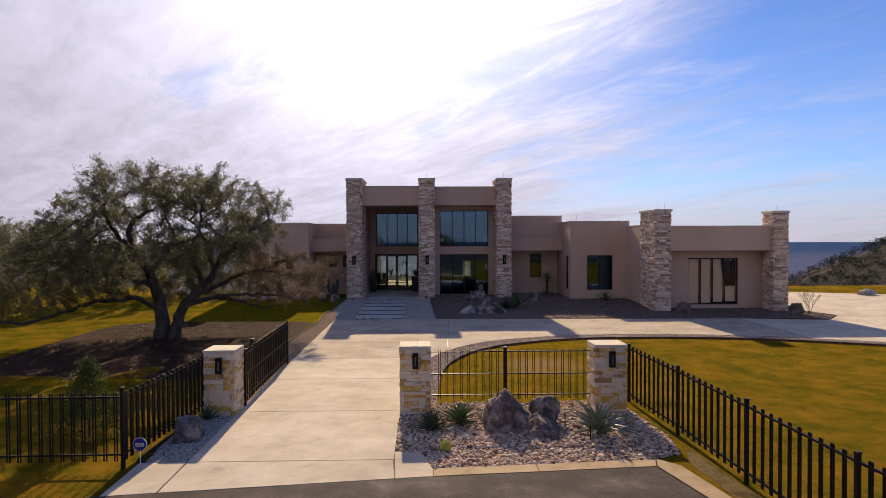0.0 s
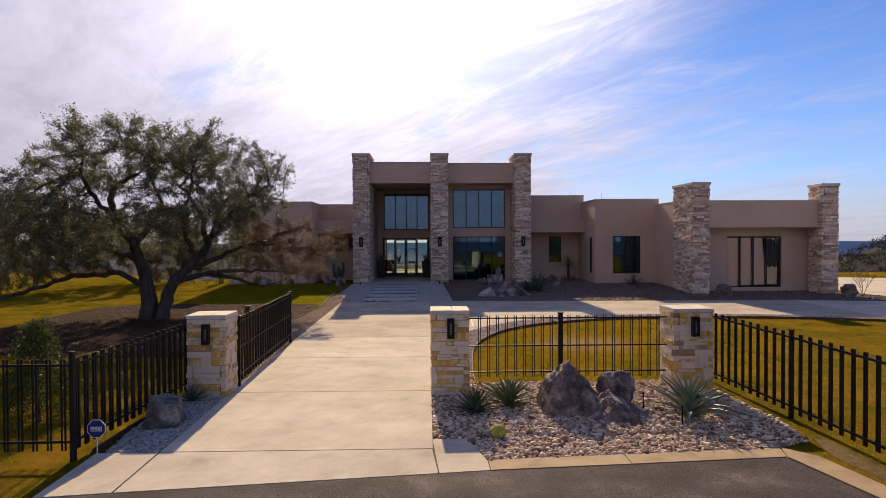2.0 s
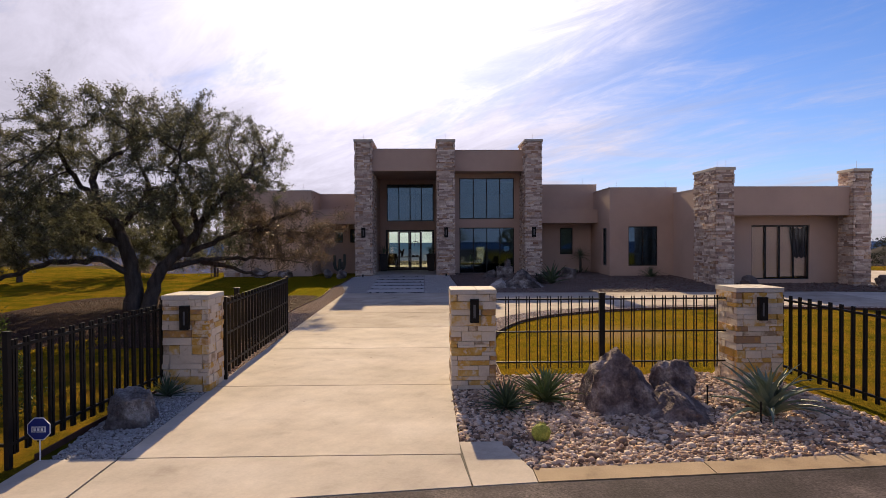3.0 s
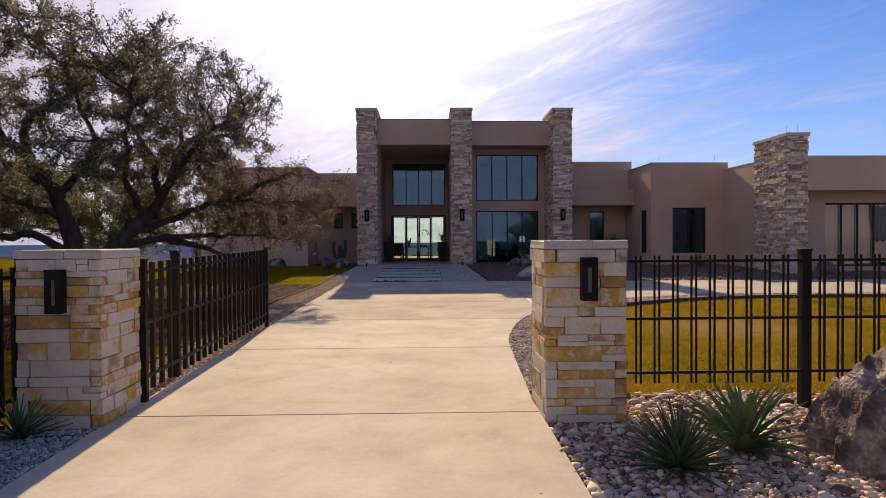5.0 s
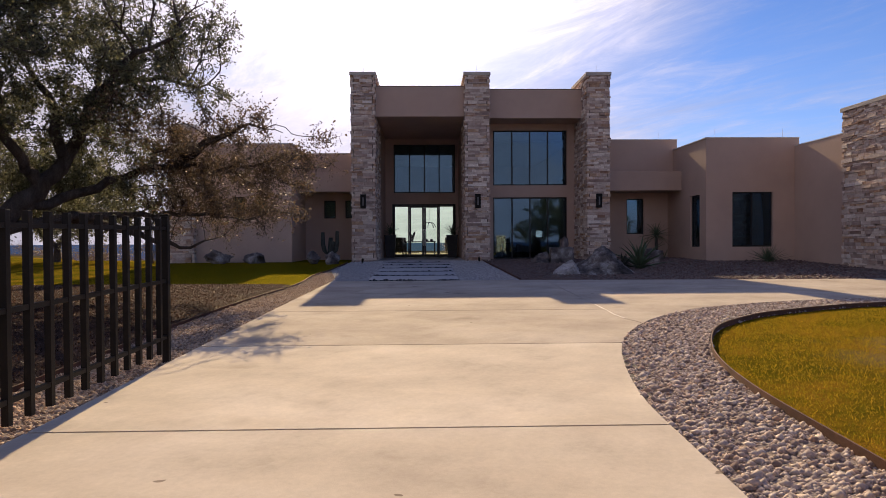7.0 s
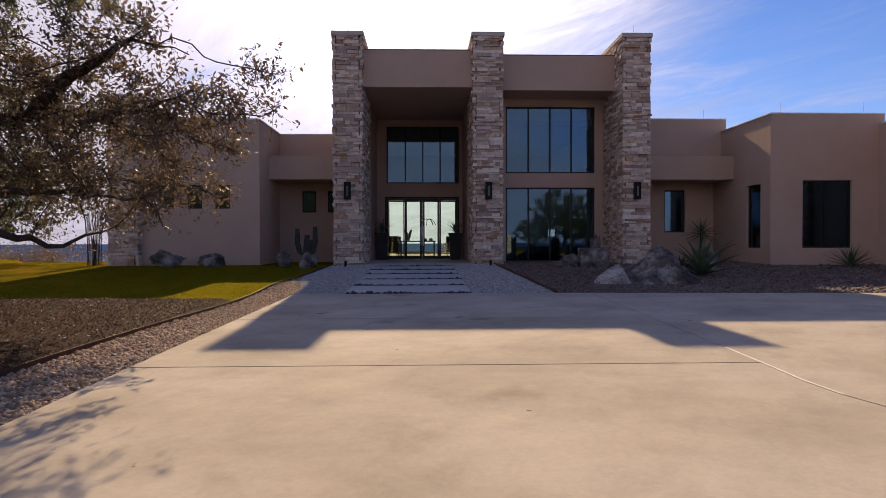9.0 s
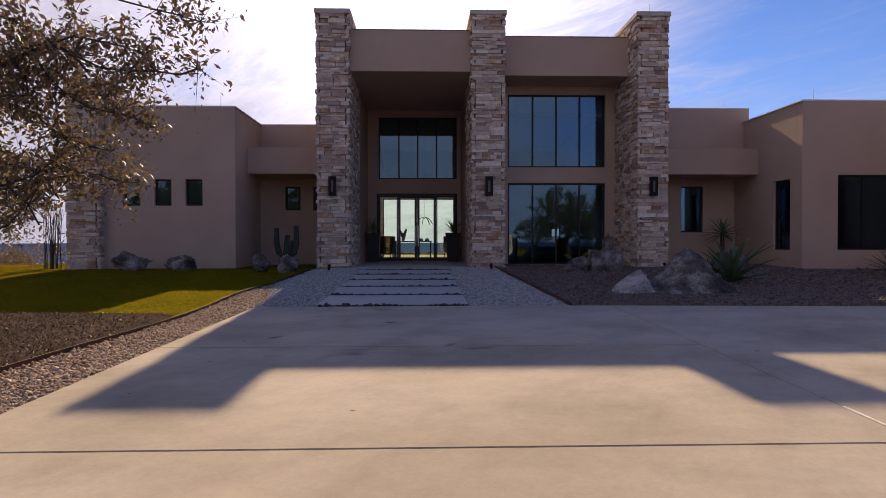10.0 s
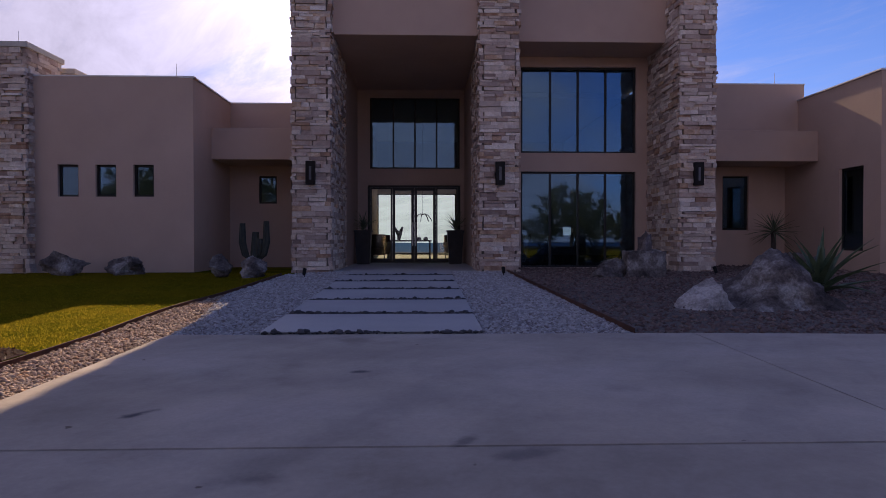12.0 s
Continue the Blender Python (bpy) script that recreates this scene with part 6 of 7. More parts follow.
# ---- spiky plants ----
def blade(bm, root, yaw, lift, length, width, curl, rng, segs=5):
    """One stiff leaf: a tapering trough with thickness."""
    u = Vector((math.cos(yaw), math.sin(yaw), 0))
    s = Vector((-u.y, u.x, 0))
    p, a = Vector(root), lift
    rows = []
    for i in range(segs + 1):
        t = i / segs
        w = width * (0.65 + 1.1 * t - 1.75 * t * t if t < 0.5 else 0.8 * (1 - t) * 1.55) * 0.5
        d = u * math.cos(a) + Vector((0, 0, math.sin(a)))
        nrm = -u * math.sin(a) + Vector((0, 0, math.cos(a)))
        w = max(w, 0.0015)
        rows.append([bm.verts.new(p + s * w + nrm * w * 0.45), bm.verts.new(p + nrm * -0.002), bm.verts.new(p - s * w + nrm * w * 0.45), bm.verts.new(p - nrm * (0.004 + width * 0.10 * (1 - t)))])
        p = p + d * (length / segs)
        a -= curl / segs
    for q, r in zip(rows, rows[1:]):
        for k in range(4):
            bm.faces.new((q[k], q[(k + 1) % 4], r[(k + 1) % 4], r[k]))
    bm.faces.new(rows[-1])


def rosette(name, x, y, n, length, width, material, seed, label, category, lift=(0.25, 1.45), curl=0.3, z=None, group=""):
    rng = random.Random(seed)
    zb = level(y) if z is None else z
    t = thing(name, (x, y, zb), label, category, group)
    for i in range(n):
        f = i / max(n - 1, 1)
        bm = bmesh.new()
        l = lift[0] + (lift[1] - lift[0]) * f + rng.uniform(-0.12, 0.12)
        blade(bm, (x, y, zb + 0.02 + 0.04 * f), i * 2.399 + rng.uniform(-0.25, 0.25), l, length * rng.uniform(0.8, 1.1) * (1 - 0.25 * f), width * rng.uniform(0.85, 1.1), curl * rng.uniform(0.4, 1.6), rng)
        part("leaf", bm, material, t, smooth=False)
    return t


rosette("agave", 3.50, 12.72, 34, 1.0, 0.135, M_AGAVE, 41, "large blue-green agave with long arching leaves", "agave", (0.45, 1.6), 0.95)
rosette("yucca", 0.10, 13.2, 120, 0.52, 0.042, M_YUCCA, 42, "dark green spiky yucca in the stone bed", "yucca", (0.0, 1.52), 0.15)
rosette("yucca", 0.70, 13.5, 52, 0.68, 0.095, M_YUCCA_LIGHT, 43, "bright green spiky yucca in the stone bed", "yucca", (0.3, 1.52), 0.5)
rosette("yucca", -4.86, 14.0, 50, 0.42, 0.03, M_YUCCA, 44, "dark green yucca beside the gate pillar", "yucca", (0.1, 1.5), 0.1)
# these two take darker colours for the shade they stand in
rosette("agave", 4.75, 33.6, 26, 1.35, 0.17, M_YUCCA, 45, "large dark grey-green agave in the rose gravel", "agave", (0.35, 1.45), 0.5)
rosette("agave", 4.15, 33.4, 22, 0.64, 0.12, M_DARK_AGAVE, 46, "dark grey-green agave behind the pointed boulder", "agave")


def tree_yucca(x, y, h, seed, label):
    """A yucca with a bare stem under its head of leaves."""
    z = level(y)
    t = rosette("yucca", x, y, 56, 0.75, 0.04, M_YUCCA, seed, label, "yucca", (-0.5, 1.45), 0.3, z=z + h)
    part("stem", rod(bmesh.new(), (x, y, z - 0.05), (x, y, z + h + 0.05), 0.075, 0.06, 10), M_BARK, t)
    for k in range(3):
        a = 0.6 + k * 1.1
        bm = bmesh.new()
        for q in range(9):
            blade(bm, (x + 0.3 * math.cos(a), y - 0.25, z + 0.02), a + q * 0.7, 0.5 + 0.1 * q, 0.4, 0.035, 0.2, random.Random(seed + q))
        part("offshoot", bm, M_YUCCA, t)


tree_yucca(7.75, 40.3, 0.95, 47, "tall dark yucca on a stem in the wall corner")


def arm_cactus(x, y):
    """A branching ribbed cactus with upturned arms."""
    z = level(y)
    t = thing("branching_cactus", (x, y, z), "dark green branching cactus with upturned arms", "cactus")

    def column(points, r):
        bm = bmesh.new()
        rows = []
        for i, p in enumerate(points):
            k = r * (0.75 if i == len(points) - 1 else 1)
            rows.append([bm.verts.new((p[0] + k * (1 + 0.12 * (-1) ** q) * math.cos(q * 0.4488), p[1] + k * (1 + 0.12 * (-1) ** q) * math.sin(q * 0.4488), p[2])) for q in range(14)])
        for a, b in zip(rows, rows[1:]):
            for q in range(14):
                bm.faces.new((a[q], a[(q + 1) % 14], b[(q + 1) % 14], b[q]))
        bm.faces.new(rows[-1])
        return bm
    part("trunk", column([(x, y, z - 0.05), (x, y, z + 0.5), (x + 0.02, y, z + 0.95)], 0.09), M_DARK_AGAVE, t)
    for s, h in ((-1, 1.15), (1, 1.2), (0.45, 0.8)):
        part("arm", column([(x + s * 0.05, y - 0.02, z + 0.3), (x + s * 0.2, y - 0.04, z + 0.42), (x + s * 0.27, y - 0.04, z + 0.7), (x + s * 0.27, y - 0.03, z + h)], 0.075), M_DARK_AGAVE, t)


arm_cactus(-5.62, 38.0)
rosette("yucca", 10.4, 36.4, 70, 0.8, 0.04, M_YUCCA, 49, "low yucca under the corner window", "yucca", (0.2, 1.5), 0.15)


def cactus(x, y):
    """A ribbed barrel cactus thick with golden spines."""
    bm = bmesh.new()
    bmesh.ops.create_uvsphere(bm, u_segments=44, v_segments=16, radius=1)
    for v in bm.verts:
        a = math.atan2(v.co.y, v.co.x)
        k = 1 + 0.09 * math.cos(a * 11)
        v.co = (v.co.x * 0.105 * k, v.co.y * 0.105 * k, v.co.z * 0.105 + 0.105)
    t = thing("barrel_cactus", (x, y, level(y)), "small golden barrel cactus among river stones", "cactus")
    bmesh.ops.translate(bm, verts=bm.verts[:], vec=(x, y, level(y)))
    part("body", bm, M_CACTUS, t, smooth=True)
    rng = random.Random(3)
    sp = bmesh.new()
    for i in range(170):
        a, e = rng.uniform(0, 6.28), rng.uniform(0.0, 1.5)
        d = Vector((math.cos(a) * math.cos(e), math.sin(a) * math.cos(e), math.sin(e)))
        c = Vector((x, y, level(y) + 0.105)) + Vector((d.x * 0.105, d.y * 0.105, d.z * 0.105))
        rod(sp, c, c + (d + Vector((rng.uniform(-.5, .5), rng.uniform(-.5, .5), rng.uniform(-.3, .3)))) * 0.03, 0.0012, 0.0004, 3)
    part("spine_coat", sp, M_CACTUS, t)


cactus(0.35, 11.92)


def juniper(x, y):
    """A young juniper: a short stem and upswept sprays."""
    t = thing("juniper_sapling", (x, y, level(y)), "bright green young juniper behind the iron fence", "shrub")
    z = level(y)
    part("trunk", rod(bmesh.new(), (x, y, z - 0.05), (x, y, z + 1.2), 0.03, 0.008), M_BARK, t)
    rng = np.random.default_rng(8)
    n = 380
    h = rng.uniform(0.05, 1.6, n)
    r = (0.85 * (1 - h / 1.75)) * np.sqrt(rng.uniform(0.1, 1, n))
    a = rng.uniform(0, 6.28, n)
    c = np.stack([x + r * np.cos(a), y + r * np.sin(a), z + h], 1)
    v, f = leaves(c, 18, 0.06, 0.05, 9)
    ob = new("crown", raw_mesh("crown", v - np.array([x, y, z]), f, M_JUNIPER))
    ob.parent = t


juniper(-6.9, 13.0)


def bare_shrub(x, y, seed, h=1.25):
    """A leafless branching shrub."""
    t = thing("bare_shrub", (x, y, level(y)), "small bare twiggy shrub in gravel", "shrub")
    rng = random.Random(seed)
    bm = bmesh.new()

    def limb(p, d, l, r, k):
        q = p + d * l
        rod(bm, p, q, r, r * 0.65, 5)
        if k:
            for _ in range(rng.choice((2, 3))):
                e = (d + Vector((rng.uniform(-.6, .6), rng.uniform(-.6, .6), rng.uniform(-.1, .4)))).normalized()
                limb(q, e, l * rng.uniform(0.6, 0.9), r * 0.62, k - 1)
    for i in range(5):
        a = i * 1.26
        limb(Vector((x, y, level(y) - 0.03)), Vector((math.cos(a) * 0.35, math.sin(a) * 0.35, 1)).normalized(), h * 0.32, 0.014, 4)
    part("branch_growth", bm, M_BARK, t)


bare_shrub(19.1, 30.9, 4)


def wand_shrub(x, y, seed):
    """A clump of thin upright leafless wands."""
    z = level(y)
    t = thing("wand_shrub", (x, y, z), "clump of thin bare upright stems by the house corner", "shrub")
    rng = random.Random(seed)
    bm = bmesh.new()
    for _ in range(26):
        a, r, h = rng.uniform(0, 6.28), rng.uniform(0, 0.28), rng.uniform(1.2, 2.0)
        p, q = Vector((x + r * math.cos(a), y + r * math.sin(a), z - 0.03)), Vector((rng.uniform(-0.12, 0.12), rng.uniform(-0.12, 0.12), h))
        rod(bm, p, p + q, 0.011, 0.004, 5)
        rod(bm, p + q * 0.6, p + q * 0.95 + Vector((rng.uniform(-0.15, 0.15), rng.uniform(-0.15, 0.15), 0)), 0.006, 0.003, 4)
    part("stem_growth", bm, M_BARK, t)


wand_shrub(-12.35, 38.6, 5)

# ---- garden lights ----
def uplight(x, y, turn, label, group):
    """A small black spot on a stake: stake, housing, lens."""
    z = level(y)
    t = thing("garden_spotlight", (x, y, z), label, "lamp", group)
    part("stake", rod(bmesh.new(), (x, y, z - 0.05), (x, y, z + 0.09), 0.009), M_IRON, t)
    d = Vector((math.sin(turn), math.cos(turn), 1.2)).normalized()
    c = Vector((x, y, z + 0.13))
    body = part("housing", rod(bmesh.new(), c - d * 0.07, c + d * 0.07, 0.035, 0.042, 12), M_IRON, t)
    part("lens", rod(bmesh.new(), c + d * 0.066, c + d * 0.074, 0.034, 0.034, 12), M_FROST, body)


for x, y in ((-4.28, 36.85), (-0.01, 37.18), (4.7, 37.2)):
    uplight(x, y, 0, "small black spotlight aimed up the stone pillar", "spotlights along the house")


def path_stake(x, y, h):
    z = level(y)
    t = thing("path_light", (x, y, z), "thin black path light stake among the stones", "lamp", "path lights in the stone bed")
    part("stake", rod(bmesh.new(), (x, y, z - 0.05), (x, y, z + h), 0.012, 0.012, 8), M_IRON, t)
    part("cap", rod(bmesh.new(), (x, y, z + h), (x, y, z + h + 0.03), 0.017, 0.014, 10), M_IRON, t)


path_stake(2.92, 13.23, 0.28)
path_stake(3.26, 12.45, 0.26)

# ---- stepping slabs ----
def tilted(x0, x1, y0, y1):
    """A slab that follows the ground's rise."""
    bm = new_box(x0, x1, y0, y1, 0, 0.16, bevel=0.012)
    for v in bm.verts:
        v.co.z += level(v.co.y) - 0.11
    return bm


path = thing("stepping_path", (-2.25, 33, 0.3), "broad pale concrete stepping slabs leading to the entrance", "path", kind="structure")
for i in range(6):
    y0 = 29.97 + i * 1.43
    part("slab", tilted(-3.44, -1.13, y0, min(y0 + 1.24, 38.4)), M_PAVER, path)

# ---- yard sign ----
def yard_sign(x, y):
    t = thing("yard_sign", (x, y, level(y)), "small blue octagonal security sign on a white stake", "sign")
    z = level(y)
    part("stake", rod(bmesh.new(), (x, y + 0.012, z - 0.05), (x, y + 0.012, z + 0.32), 0.008), M_WHITE, t)
    bm = bmesh.new()
    m = Matrix.Translation((x, y, z + 0.38)) @ Matrix.Rotation(math.pi / 2, 4, "X") @ Matrix.Rotation(math.pi / 8, 4, "Z")
    bmesh.ops.create_cone(bm, cap_ends=True, segments=8, radius1=0.132, radius2=0.132, depth=0.008, matrix=m)
    plate = part("plate", bm, M_WHITE, t, "white rim plate")
    bm = bmesh.new()
    bmesh.ops.create_cone(bm, cap_ends=True, segments=8, radius1=0.122, radius2=0.122, depth=0.008, matrix=Matrix.Translation((0, -0.003, 0)) @ m)
    part("face", bm, M_BLUE, plate, "blue sign face")
    bm = new_box(x - 0.075, x + 0.075, y - 0.010, y - 0.004, z + 0.345, z + 0.407)
    part("emblem", bm, M_WHITE, plate, "white emblem bar")
    bm = new_box(x - 0.062, x + 0.062, y - 0.013, y - 0.006, z + 0.355, z + 0.397)
    part("emblem", bm, M_BLUE, plate, "blue emblem field")
    for k in (-1, 0, 1):
        bm = new_box(x + k * 0.038 - 0.012, x + k * 0.038 + 0.012, y - 0.016, y - 0.010, z + 0.362, z + 0.390)
        part("emblem", bm, M_WHITE, plate, "white emblem block")


yard_sign(-5.17, 11.42)


# ---- entrance planters and the great room ----
def planter(x, y, seed):
    t = thing("planter", (x, y, 0.445), "tall dark glazed planter with a spiky yucca", "planter", "planters at the entrance")
    bm = bmesh.new()
    for z0, z1, w0, w1 in ((0.445, 1.42, 0.19, 0.25), (1.42, 1.48, 0.27, 0.27)):
        bmesh.ops.create_cone(bm, cap_ends=True, segments=4, radius1=w0 * 1.414, radius2=w1 * 1.414, depth=z1 - z0, matrix=Matrix.Translation((x, y, (z0 + z1) / 2)) @ Matrix.Rotation(math.pi / 4, 4, "Z"))
    part("pot", bm, M_CLAY, t)
    rng = random.Random(seed)
    for i in range(46):
        bm = bmesh.new()
        blade(bm, (x, y, 1.48 + rng.uniform(0, 0.2)), i * 2.399, rng.uniform(0.1, 1.5), rng.uniform(0.35, 0.55), 0.035, rng.uniform(0.1, 0.5), rng)
        part("leaf", bm, M_YUCCA, t)


planter(-0.78, 43.0, 1)
planter(-3.62, 43.0, 2)


# added tan panels stand in for the bright reflection in these panes
for k in range(4):
    a = 13.94 + k * 0.652
    t = thing("roller_blind", (a + 0.3, 33.36, 2.9), "lowered tan fabric roller blind behind the window", "blind", "blinds in the garage wing")
    bm = new_box(a, a + 0.6, 33.34, 33.35, 0.52 + 0.03 * k, 2.88)
    part("reflection_sheet", bm, M_TAN_REFLECTION, t)
    part("head_bar", rod(bmesh.new(), (a, 33.36, 2.9), (a + 0.6, 33.36, 2.9), 0.025), M_BRONZE, t)


def dark_pane_shape(x0, x1, y, z0, z1):
    """A dark folded sheet standing in for a dark reflection, narrower towards its hem."""
    t = thing("hanging_cloth", (x0, y, z0), "dark folded cloth hung behind the garage wing window", "cloth")
    bm = bmesh.new()
    n = 18
    rows = []
    for z, u0, u1 in ((z1, x0, x1), ((z0 + z1) / 2, x0 + 0.06, x1), (z0, x0 + 0.2, x1)):
        rows.append([(bm.verts.new((u0 + (u1 - u0) * i / n, y - 0.03 * math.cos(i * 1.7), z + 0.05 * math.sin(i * 0.9))), bm.verts.new((u0 + (u1 - u0) * i / n, y + 0.006 - 0.03 * math.cos(i * 1.7), z + 0.05 * math.sin(i * 0.9)))) for i in range(n + 1)])
    for a, b in zip(rows, rows[1:]):
        for i in range(n):
            for q in (0, 1):
                bm.faces.new((a[i][q], a[i + 1][q], b[i + 1][q], b[i][q]))
    part("reflection_sheet", bm, M_DARKWOOD, t)
    part("rod", rod(bmesh.new(), (x0 - 0.05, y, z1 + 0.05), (x1 + 0.04, y, z1 + 0.05), 0.014), M_BRONZE, t)


# added where the last pane reflects something dark
dark_pane_shape(15.72, 16.5, 33.29, 1.45, 2.82)


def chair(x, y, turn):
    t = thing("armchair", (0, 0, 0), "dark upholstered lounge chair in the great room", "chair", "chairs in the great room")
    part("seat", new_box(-0.35, 0.35, -0.35, 0.35, 0.2, 0.46, bevel=0.05), M_DARKWOOD, t)
    part("backrest", new_box(-0.35, 0.35, 0.22, 0.36, 0.44, 0.95, bevel=0.05), M_DARKWOOD, t)
    for s in (-1, 1):
        part("armrest", new_box(s * 0.35 - 0.05, s * 0.35 + 0.05, -0.33, 0.3, 0.44, 0.66, bevel=0.03), M_DARKWOOD, t)
        for q in (-1, 1):
            part("leg", rod(bmesh.new(), (s * 0.3, q * 0.3, 0.0), (s * 0.3, q * 0.3, 0.22), 0.02), M_DARKWOOD, t)
    t.matrix_basis = pose(x, y, 0.44, 0, 0, turn)
    return t


c0 = chair(-3.45, 47.0, 170)
copy_thing(c0, pose(-3.5, 49.0, 0.44, 0, 0, 190))
copy_thing(c0, pose(-0.5, 49.2, 0.44, 0, 0, 15))
copy_thing(c0, pose(2.2, 45.5, 0.44, 0, 0, 90))


def console(x, y):
    t = thing("console_table", (x, y, 0.44), "low dark console table in the great room", "table")
    part("tabletop", new_box(x - 0.85, x + 0.85, y - 0.2, y + 0.2, 1.12, 1.18, bevel=0.008), M_DARKWOOD, t)
    for sx in (-0.78, 0.78):
        for sy in (-0.15, 0.15):
            part("leg", new_box(x + sx - 0.03, x + sx + 0.03, y + sy - 0.03, y + sy + 0.03, 0.44, 1.12), M_DARKWOOD, t)
    part("shelf", new_box(x - 0.75, x + 0.75, y - 0.16, y + 0.16, 0.62, 0.66), M_DARKWOOD, t)


console(-2.3, 48.5)
vase = thing("vase", (-2.75, 48.5, 1.18), "dark flared two-horned vase on the console", "vase")
vb = rod(bmesh.new(), (-2.75, 48.5, 1.18), (-2.72, 48.5, 1.42), 0.06, 0.1, 12)
rod(vb, (-2.74, 48.5, 1.38), (-2.92, 48.5, 1.68), 0.09, 0.04, 10)
rod(vb, (-2.72, 48.5, 1.38), (-2.60, 48.5, 1.70), 0.09, 0.04, 10)
part("body", vb, M_CLAY, vase)
for x in (-1.95, -1.68):
    b = solid("bowl", bmesh.new(), M_CLAY, "small dark bowl on the console", "bowl")
    bm = bmesh.new()
    bmesh.ops.create_uvsphere(bm, u_segments=16, v_segments=8, radius=0.1)
    for v in bm.verts:
        v.co.z = max(v.co.z, -0.04) * 0.9 + 0.036
    b.data = mesh_of(bm, "bowl", M_CLAY, True)
    b.location = (x, 48.5, 1.18)
fanlamp = thing("pendant_lamp", (-1.8, 48.8, 5.9), "small drooping branched pendant lamp hung from the ceiling", "lamp")
part("cord", rod(bmesh.new(), (-1.8, 48.8, 5.9), (-1.8, 48.8, 2.2), 0.006), M_IRON, fanlamp)
for k in range(7):
    fb = bmesh.new()
    a, last = k * 0.9, Vector((-1.8, 48.8, 2.2))
    for q in range(1, 6):
        p = Vector((-1.8 + 0.075 * q * math.cos(a), 48.8 + 0.075 * q * math.sin(a), 2.2 + 0.05 * q - 0.021 * q * q))
        rod(fb, last, p, 0.018, 0.014, 6)
        last = p
    part("arm", fb, M_IRON, fanlamp)

# ---- gravel, stones, chips and grass ----
PILLAR_HOLES = [[(x0, 14.2), (x1, 14.2), (x1, 15.0), (x0, 15.0)] for x0, x1, *_ in GATE_PILLARS]
toward = lambda px, py: (lambda x, y: (x - px) ** 2 + (y - py) ** 2)
v, f = scatter(BED, 1300, 0.0195, 51, 0.012, 1, PILLAR_HOLES, 0.62)
stones_on("river_stone", cobble_bed, v, f, M_COBBLE, 240, toward(1.0, 12.8), "rounded pale river stones")
v, f = scatter(BED, 90, 0.031, 50, 0.008, 1, PILLAR_HOLES, 0.58)
stones_on("river_stone", cobble_bed, v, f, M_COBBLE, 60, toward(0.3, 13.0), "larger rounded river stones")
v, f = scatter(LEFT_BED, 2400, 0.0135, 52, 0.012, 0, PILLAR_HOLES, 0.7)
stones_on("gravel_stone", left_bed, v, f, M_WHITE_GRAVEL, 100, toward(-4.6, 12.5))
NEAR_RING = [p for p in CURVE if p[0] < 7.3] + [p for p in EDGE if p[0] < 7.5][::-1]
FAR_RING = [p for p in CURVE if 7.3 <= p[0] < 20] + [p for p in EDGE if 7.5 <= p[0] < 20][::-1]
v, f = scatter(NEAR_RING, 1900, 0.0165, 53, 0.010, 0, PILLAR_HOLES, 0.7, cap=40000)
stones_on("gravel_stone", ring, v, f, M_GRAVEL, 300, toward(-0.2, 16.8))
v, f = scatter(FAR_RING, 600, 0.018, 59, 0.010, 0, (), 0.7)
stones_on("gravel_stone", ring, v, f, M_GRAVEL, 0)
v, f = scatter(STRIP, 2400, 0.0128, 54, 0.010, 0, PILLAR_HOLES, 0.7, cap=40000)
stones_on("gravel_stone", strip, v, f, M_TAN_GRAVEL, 200, toward(-4.6, 24.0))
SLABS = [[(-3.46, 29.9), (-1.11, 29.9), (-1.11, 38.3), (-3.46, 38.3)]]
v, f = scatter(WHITE_BED, 1400, 0.0148, 55, 0.010, 0, SLABS, 0.65, cap=26000)
stones_on("gravel_stone", white_bed, v, f, M_WHITE_GRAVEL, 100, toward(-3.8, 30.5))
part("joint_soil", sheet([(-3.42, 29.92), (-1.15, 29.92), (-1.15, 38.3), (-3.42, 38.3)], 0.040), M_JOINT, path)
v, f = scatter([(-3.43, 29.9), (-1.14, 29.9), (-1.14, 38.2), (-3.43, 38.2)], 500, 0.022, 58, 0.035, 1, (), 0.6)
keep = ((v[:, :, 1].mean(1) - 29.97) % 1.43) > 1.25
vv, ff = join_stones(v[keep], f)
ob = new("joint_gravel", raw_mesh("joint_gravel", vv, ff, M_DARK_PEBBLE, True))
ob.parent, ob.location = path, -base_of(path)
tagged(ob, kind="stuff")
NEAR_ROSE = [(0.455, 29.89), (1.04, 29.88), (6.6, 29.57), (6.6, 36.0), (5.2, 40.9), (5.0, 40.2), (0.5, 40.2), (0.215, 38), (0.215, 37.6)]
v, f = scatter(NEAR_ROSE, 430, 0.0185, 56, 0.008, 0, (), 0.7)
stones_on("gravel_stone", rose_bed, v, f, M_PINK_GRAVEL, 200, toward(1.6, 30.0))
v, f = scatter(ROSE_BED, 130, 0.027, 66, 0.008, 0, [NEAR_ROSE], 0.7)
stones_on("gravel_stone", rose_bed, v, f, M_PINK_GRAVEL, 0)
rng = np.random.default_rng(57)
xs, ys = [p[0] for p in MULCH], [p[1] for p in MULCH]
lx, ly = rng.uniform(min(xs), max(xs), 48000), rng.uniform(min(ys), max(ys), 48000)
ok = inside(lx, ly, MULCH)
lx, ly = lx[ok], ly[ok]
v, f = leaves(np.stack([lx, ly, level_np(ly) + 0.022], 1), 1, 0.006, 0.033, 58)
litter = new("leaf_litter", raw_mesh("leaf_litter", v, f, M_LITTER))
litter.parent, litter.location = mulch_bed, -base_of(mulch_bed)
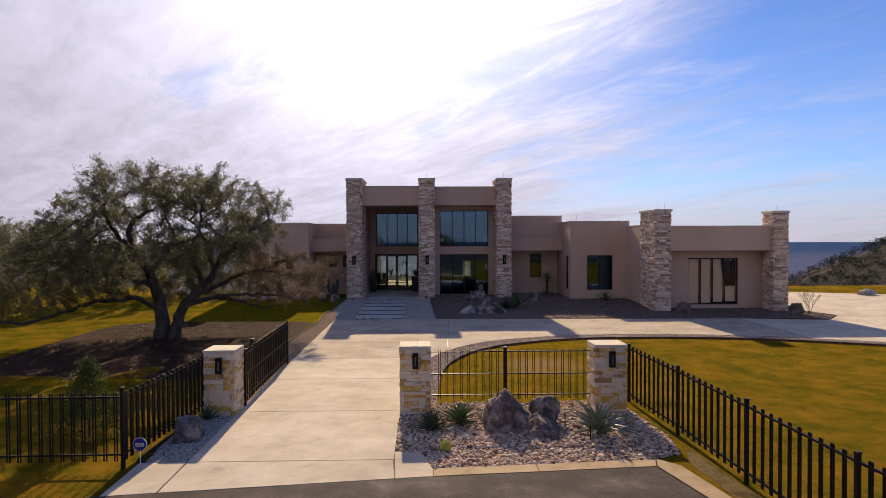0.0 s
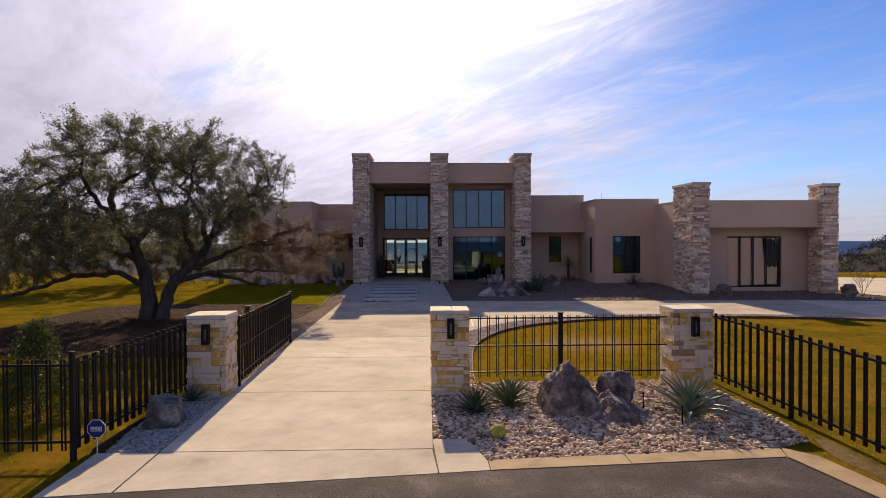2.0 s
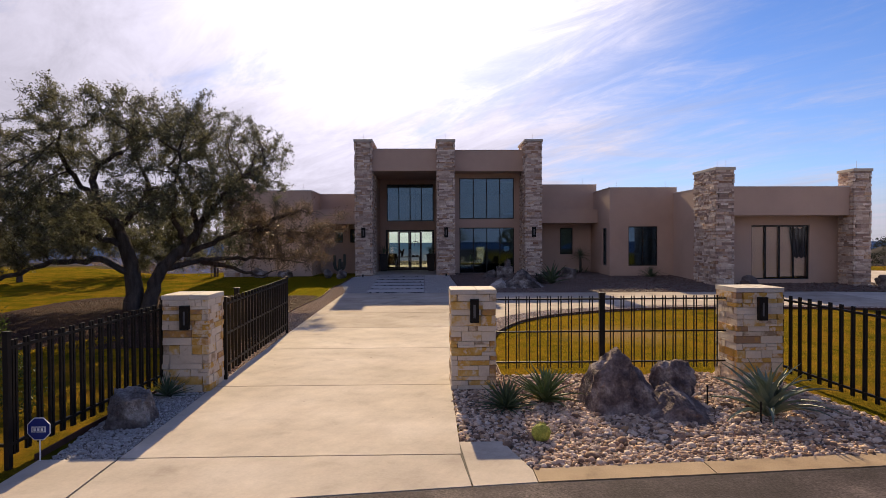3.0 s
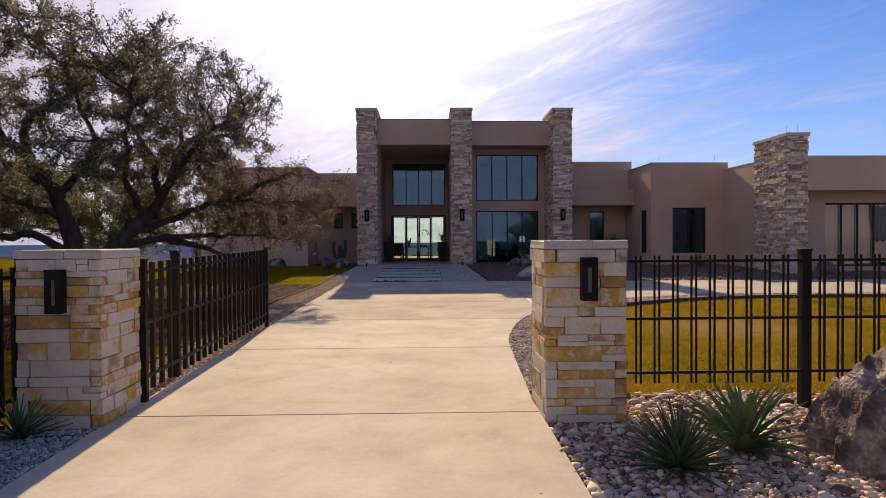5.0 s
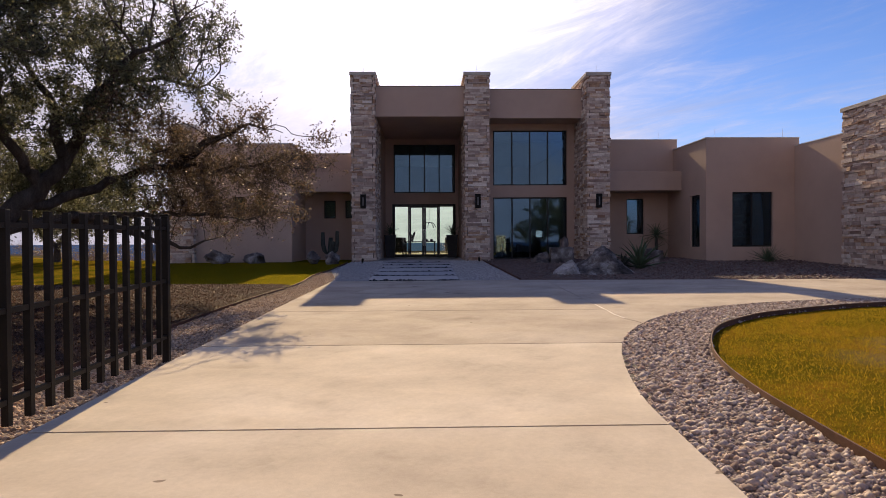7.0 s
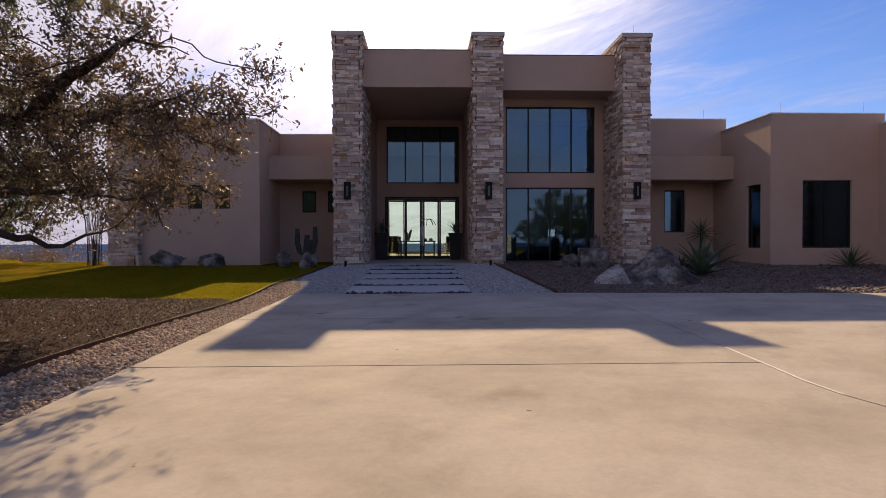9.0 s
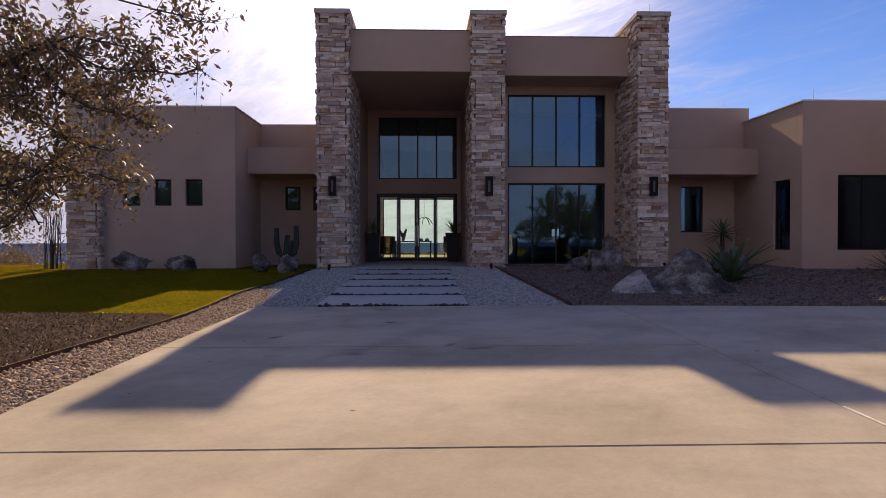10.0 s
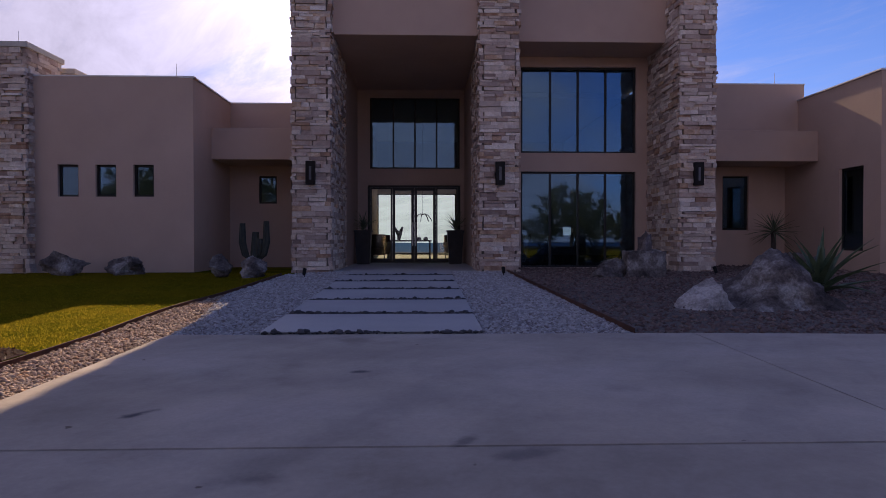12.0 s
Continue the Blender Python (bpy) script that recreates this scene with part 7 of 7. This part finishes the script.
tagged(litter, "fallen brown oak leaves and bark bits", kind="stuff")


def grass(name, outlines, per_m2, seed, holes=(), h=0.045, w=0.006, material=None):
    """Thin blades over lawn areas."""
    rng = np.random.default_rng(seed)
    X, Y = [], []
    for o in outlines:
        xs, ys = [p[0] for p in o], [p[1] for p in o]
        n = int((max(xs) - min(xs)) * (max(ys) - min(ys)) * per_m2)
        px, py = rng.uniform(min(xs), max(xs), n), rng.uniform(min(ys), max(ys), n)
        ok = inside(px, py, o)
        for k in holes:
            ok &= ~inside(px, py, k)
        X.append(px[ok]), Y.append(py[ok])
    X, Y = np.concatenate(X), np.concatenate(Y)
    n = len(X)
    Z = level_np(Y)
    a, hh = rng.uniform(0, 6.28, n), h * rng.uniform(0.4, 1.3, n)
    lean = rng.normal(0, 0.6, (n, 2)) * hh[:, None]
    ww = w * rng.uniform(0.6, 1.2, n)
    v = np.stack([np.stack([X + ww * np.cos(a), Y + ww * np.sin(a), Z], 1), np.stack([X - ww * np.cos(a), Y - ww * np.sin(a), Z], 1), np.stack([X + lean[:, 0], Y + lean[:, 1], Z + hh], 1)], 1)
    ob = new(name, raw_mesh(name, v.reshape(-1, 3), np.arange(n * 3).reshape(-1, 3), material or M_GRASS_BLADE))
    tagged(ob, "short golden green lawn grass", "grass", kind="stuff")


NEAR_LAWN = [(0.26, 15.1)] + [p for p in EDGE if p[1] > 15.1 and p[0] < 7.4] + [(7.4, 15.1)]
FAR_LAWN = [p for p in EDGE if 7.4 <= p[0] < 16] + [(16, 15), (7.4, 15.1)]
VERGE = [(4.9, 9.6), (5.6, 9.6), (5.2, 12.7), (4.85, 14.6), (4.8, 11.9)]
LAWN_RR = [(5.45, 10.0), (12, 10.0), (16, 15), (5.2, 15.0)]
VERGE_L = [(-10, 9.6), (-5.3, 10.1), (-5.26, 11.4), (-10, 11.4)]
HOUSE_LAWN = [(-10.9, 29.0), (-5.15, 29.0), (-5.14, 31.7), (-4.98, 33.8), (-4.9, 38.1), (-10.9, 38.1)]
DRY = [(3.55 + (1.15 + 0.3 * math.sin(3 * a)) * math.cos(a), 19.5 + (0.75 + 0.2 * math.cos(2 * a)) * math.sin(a)) for a in [k * 0.3 for k in range(21)]]
grass("lawn_grass", [NEAR_LAWN], 2000, 61, [BED, DRY], 0.024, 0.0028)
grass("lawn_grass", [DRY], 500, 64, (), 0.018, 0.0028)
grass("lawn_grass", [FAR_LAWN, LAWN_RR, VERGE, VERGE_L], 700, 62, [MULCH, BED], 0.018, 0.0035)
STRAW = [[(-9.4, 17.0), (-8.3, 17.3), (-8.0, 19.4), (-8.5, 19.6), (-9.1, 18.6)], [(-13.2, 17.4), (-10.3, 17.2), (-10.4, 18.3), (-12.6, 18.6)]]
grass("lawn_grass", STRAW, 2400, 65, (), 0.05, 0.006)
grass("lawn_grass", [HOUSE_LAWN], 2200, 63, [MULCH, STRIP], 0.018, 0.003, M_GREEN_BLADE)
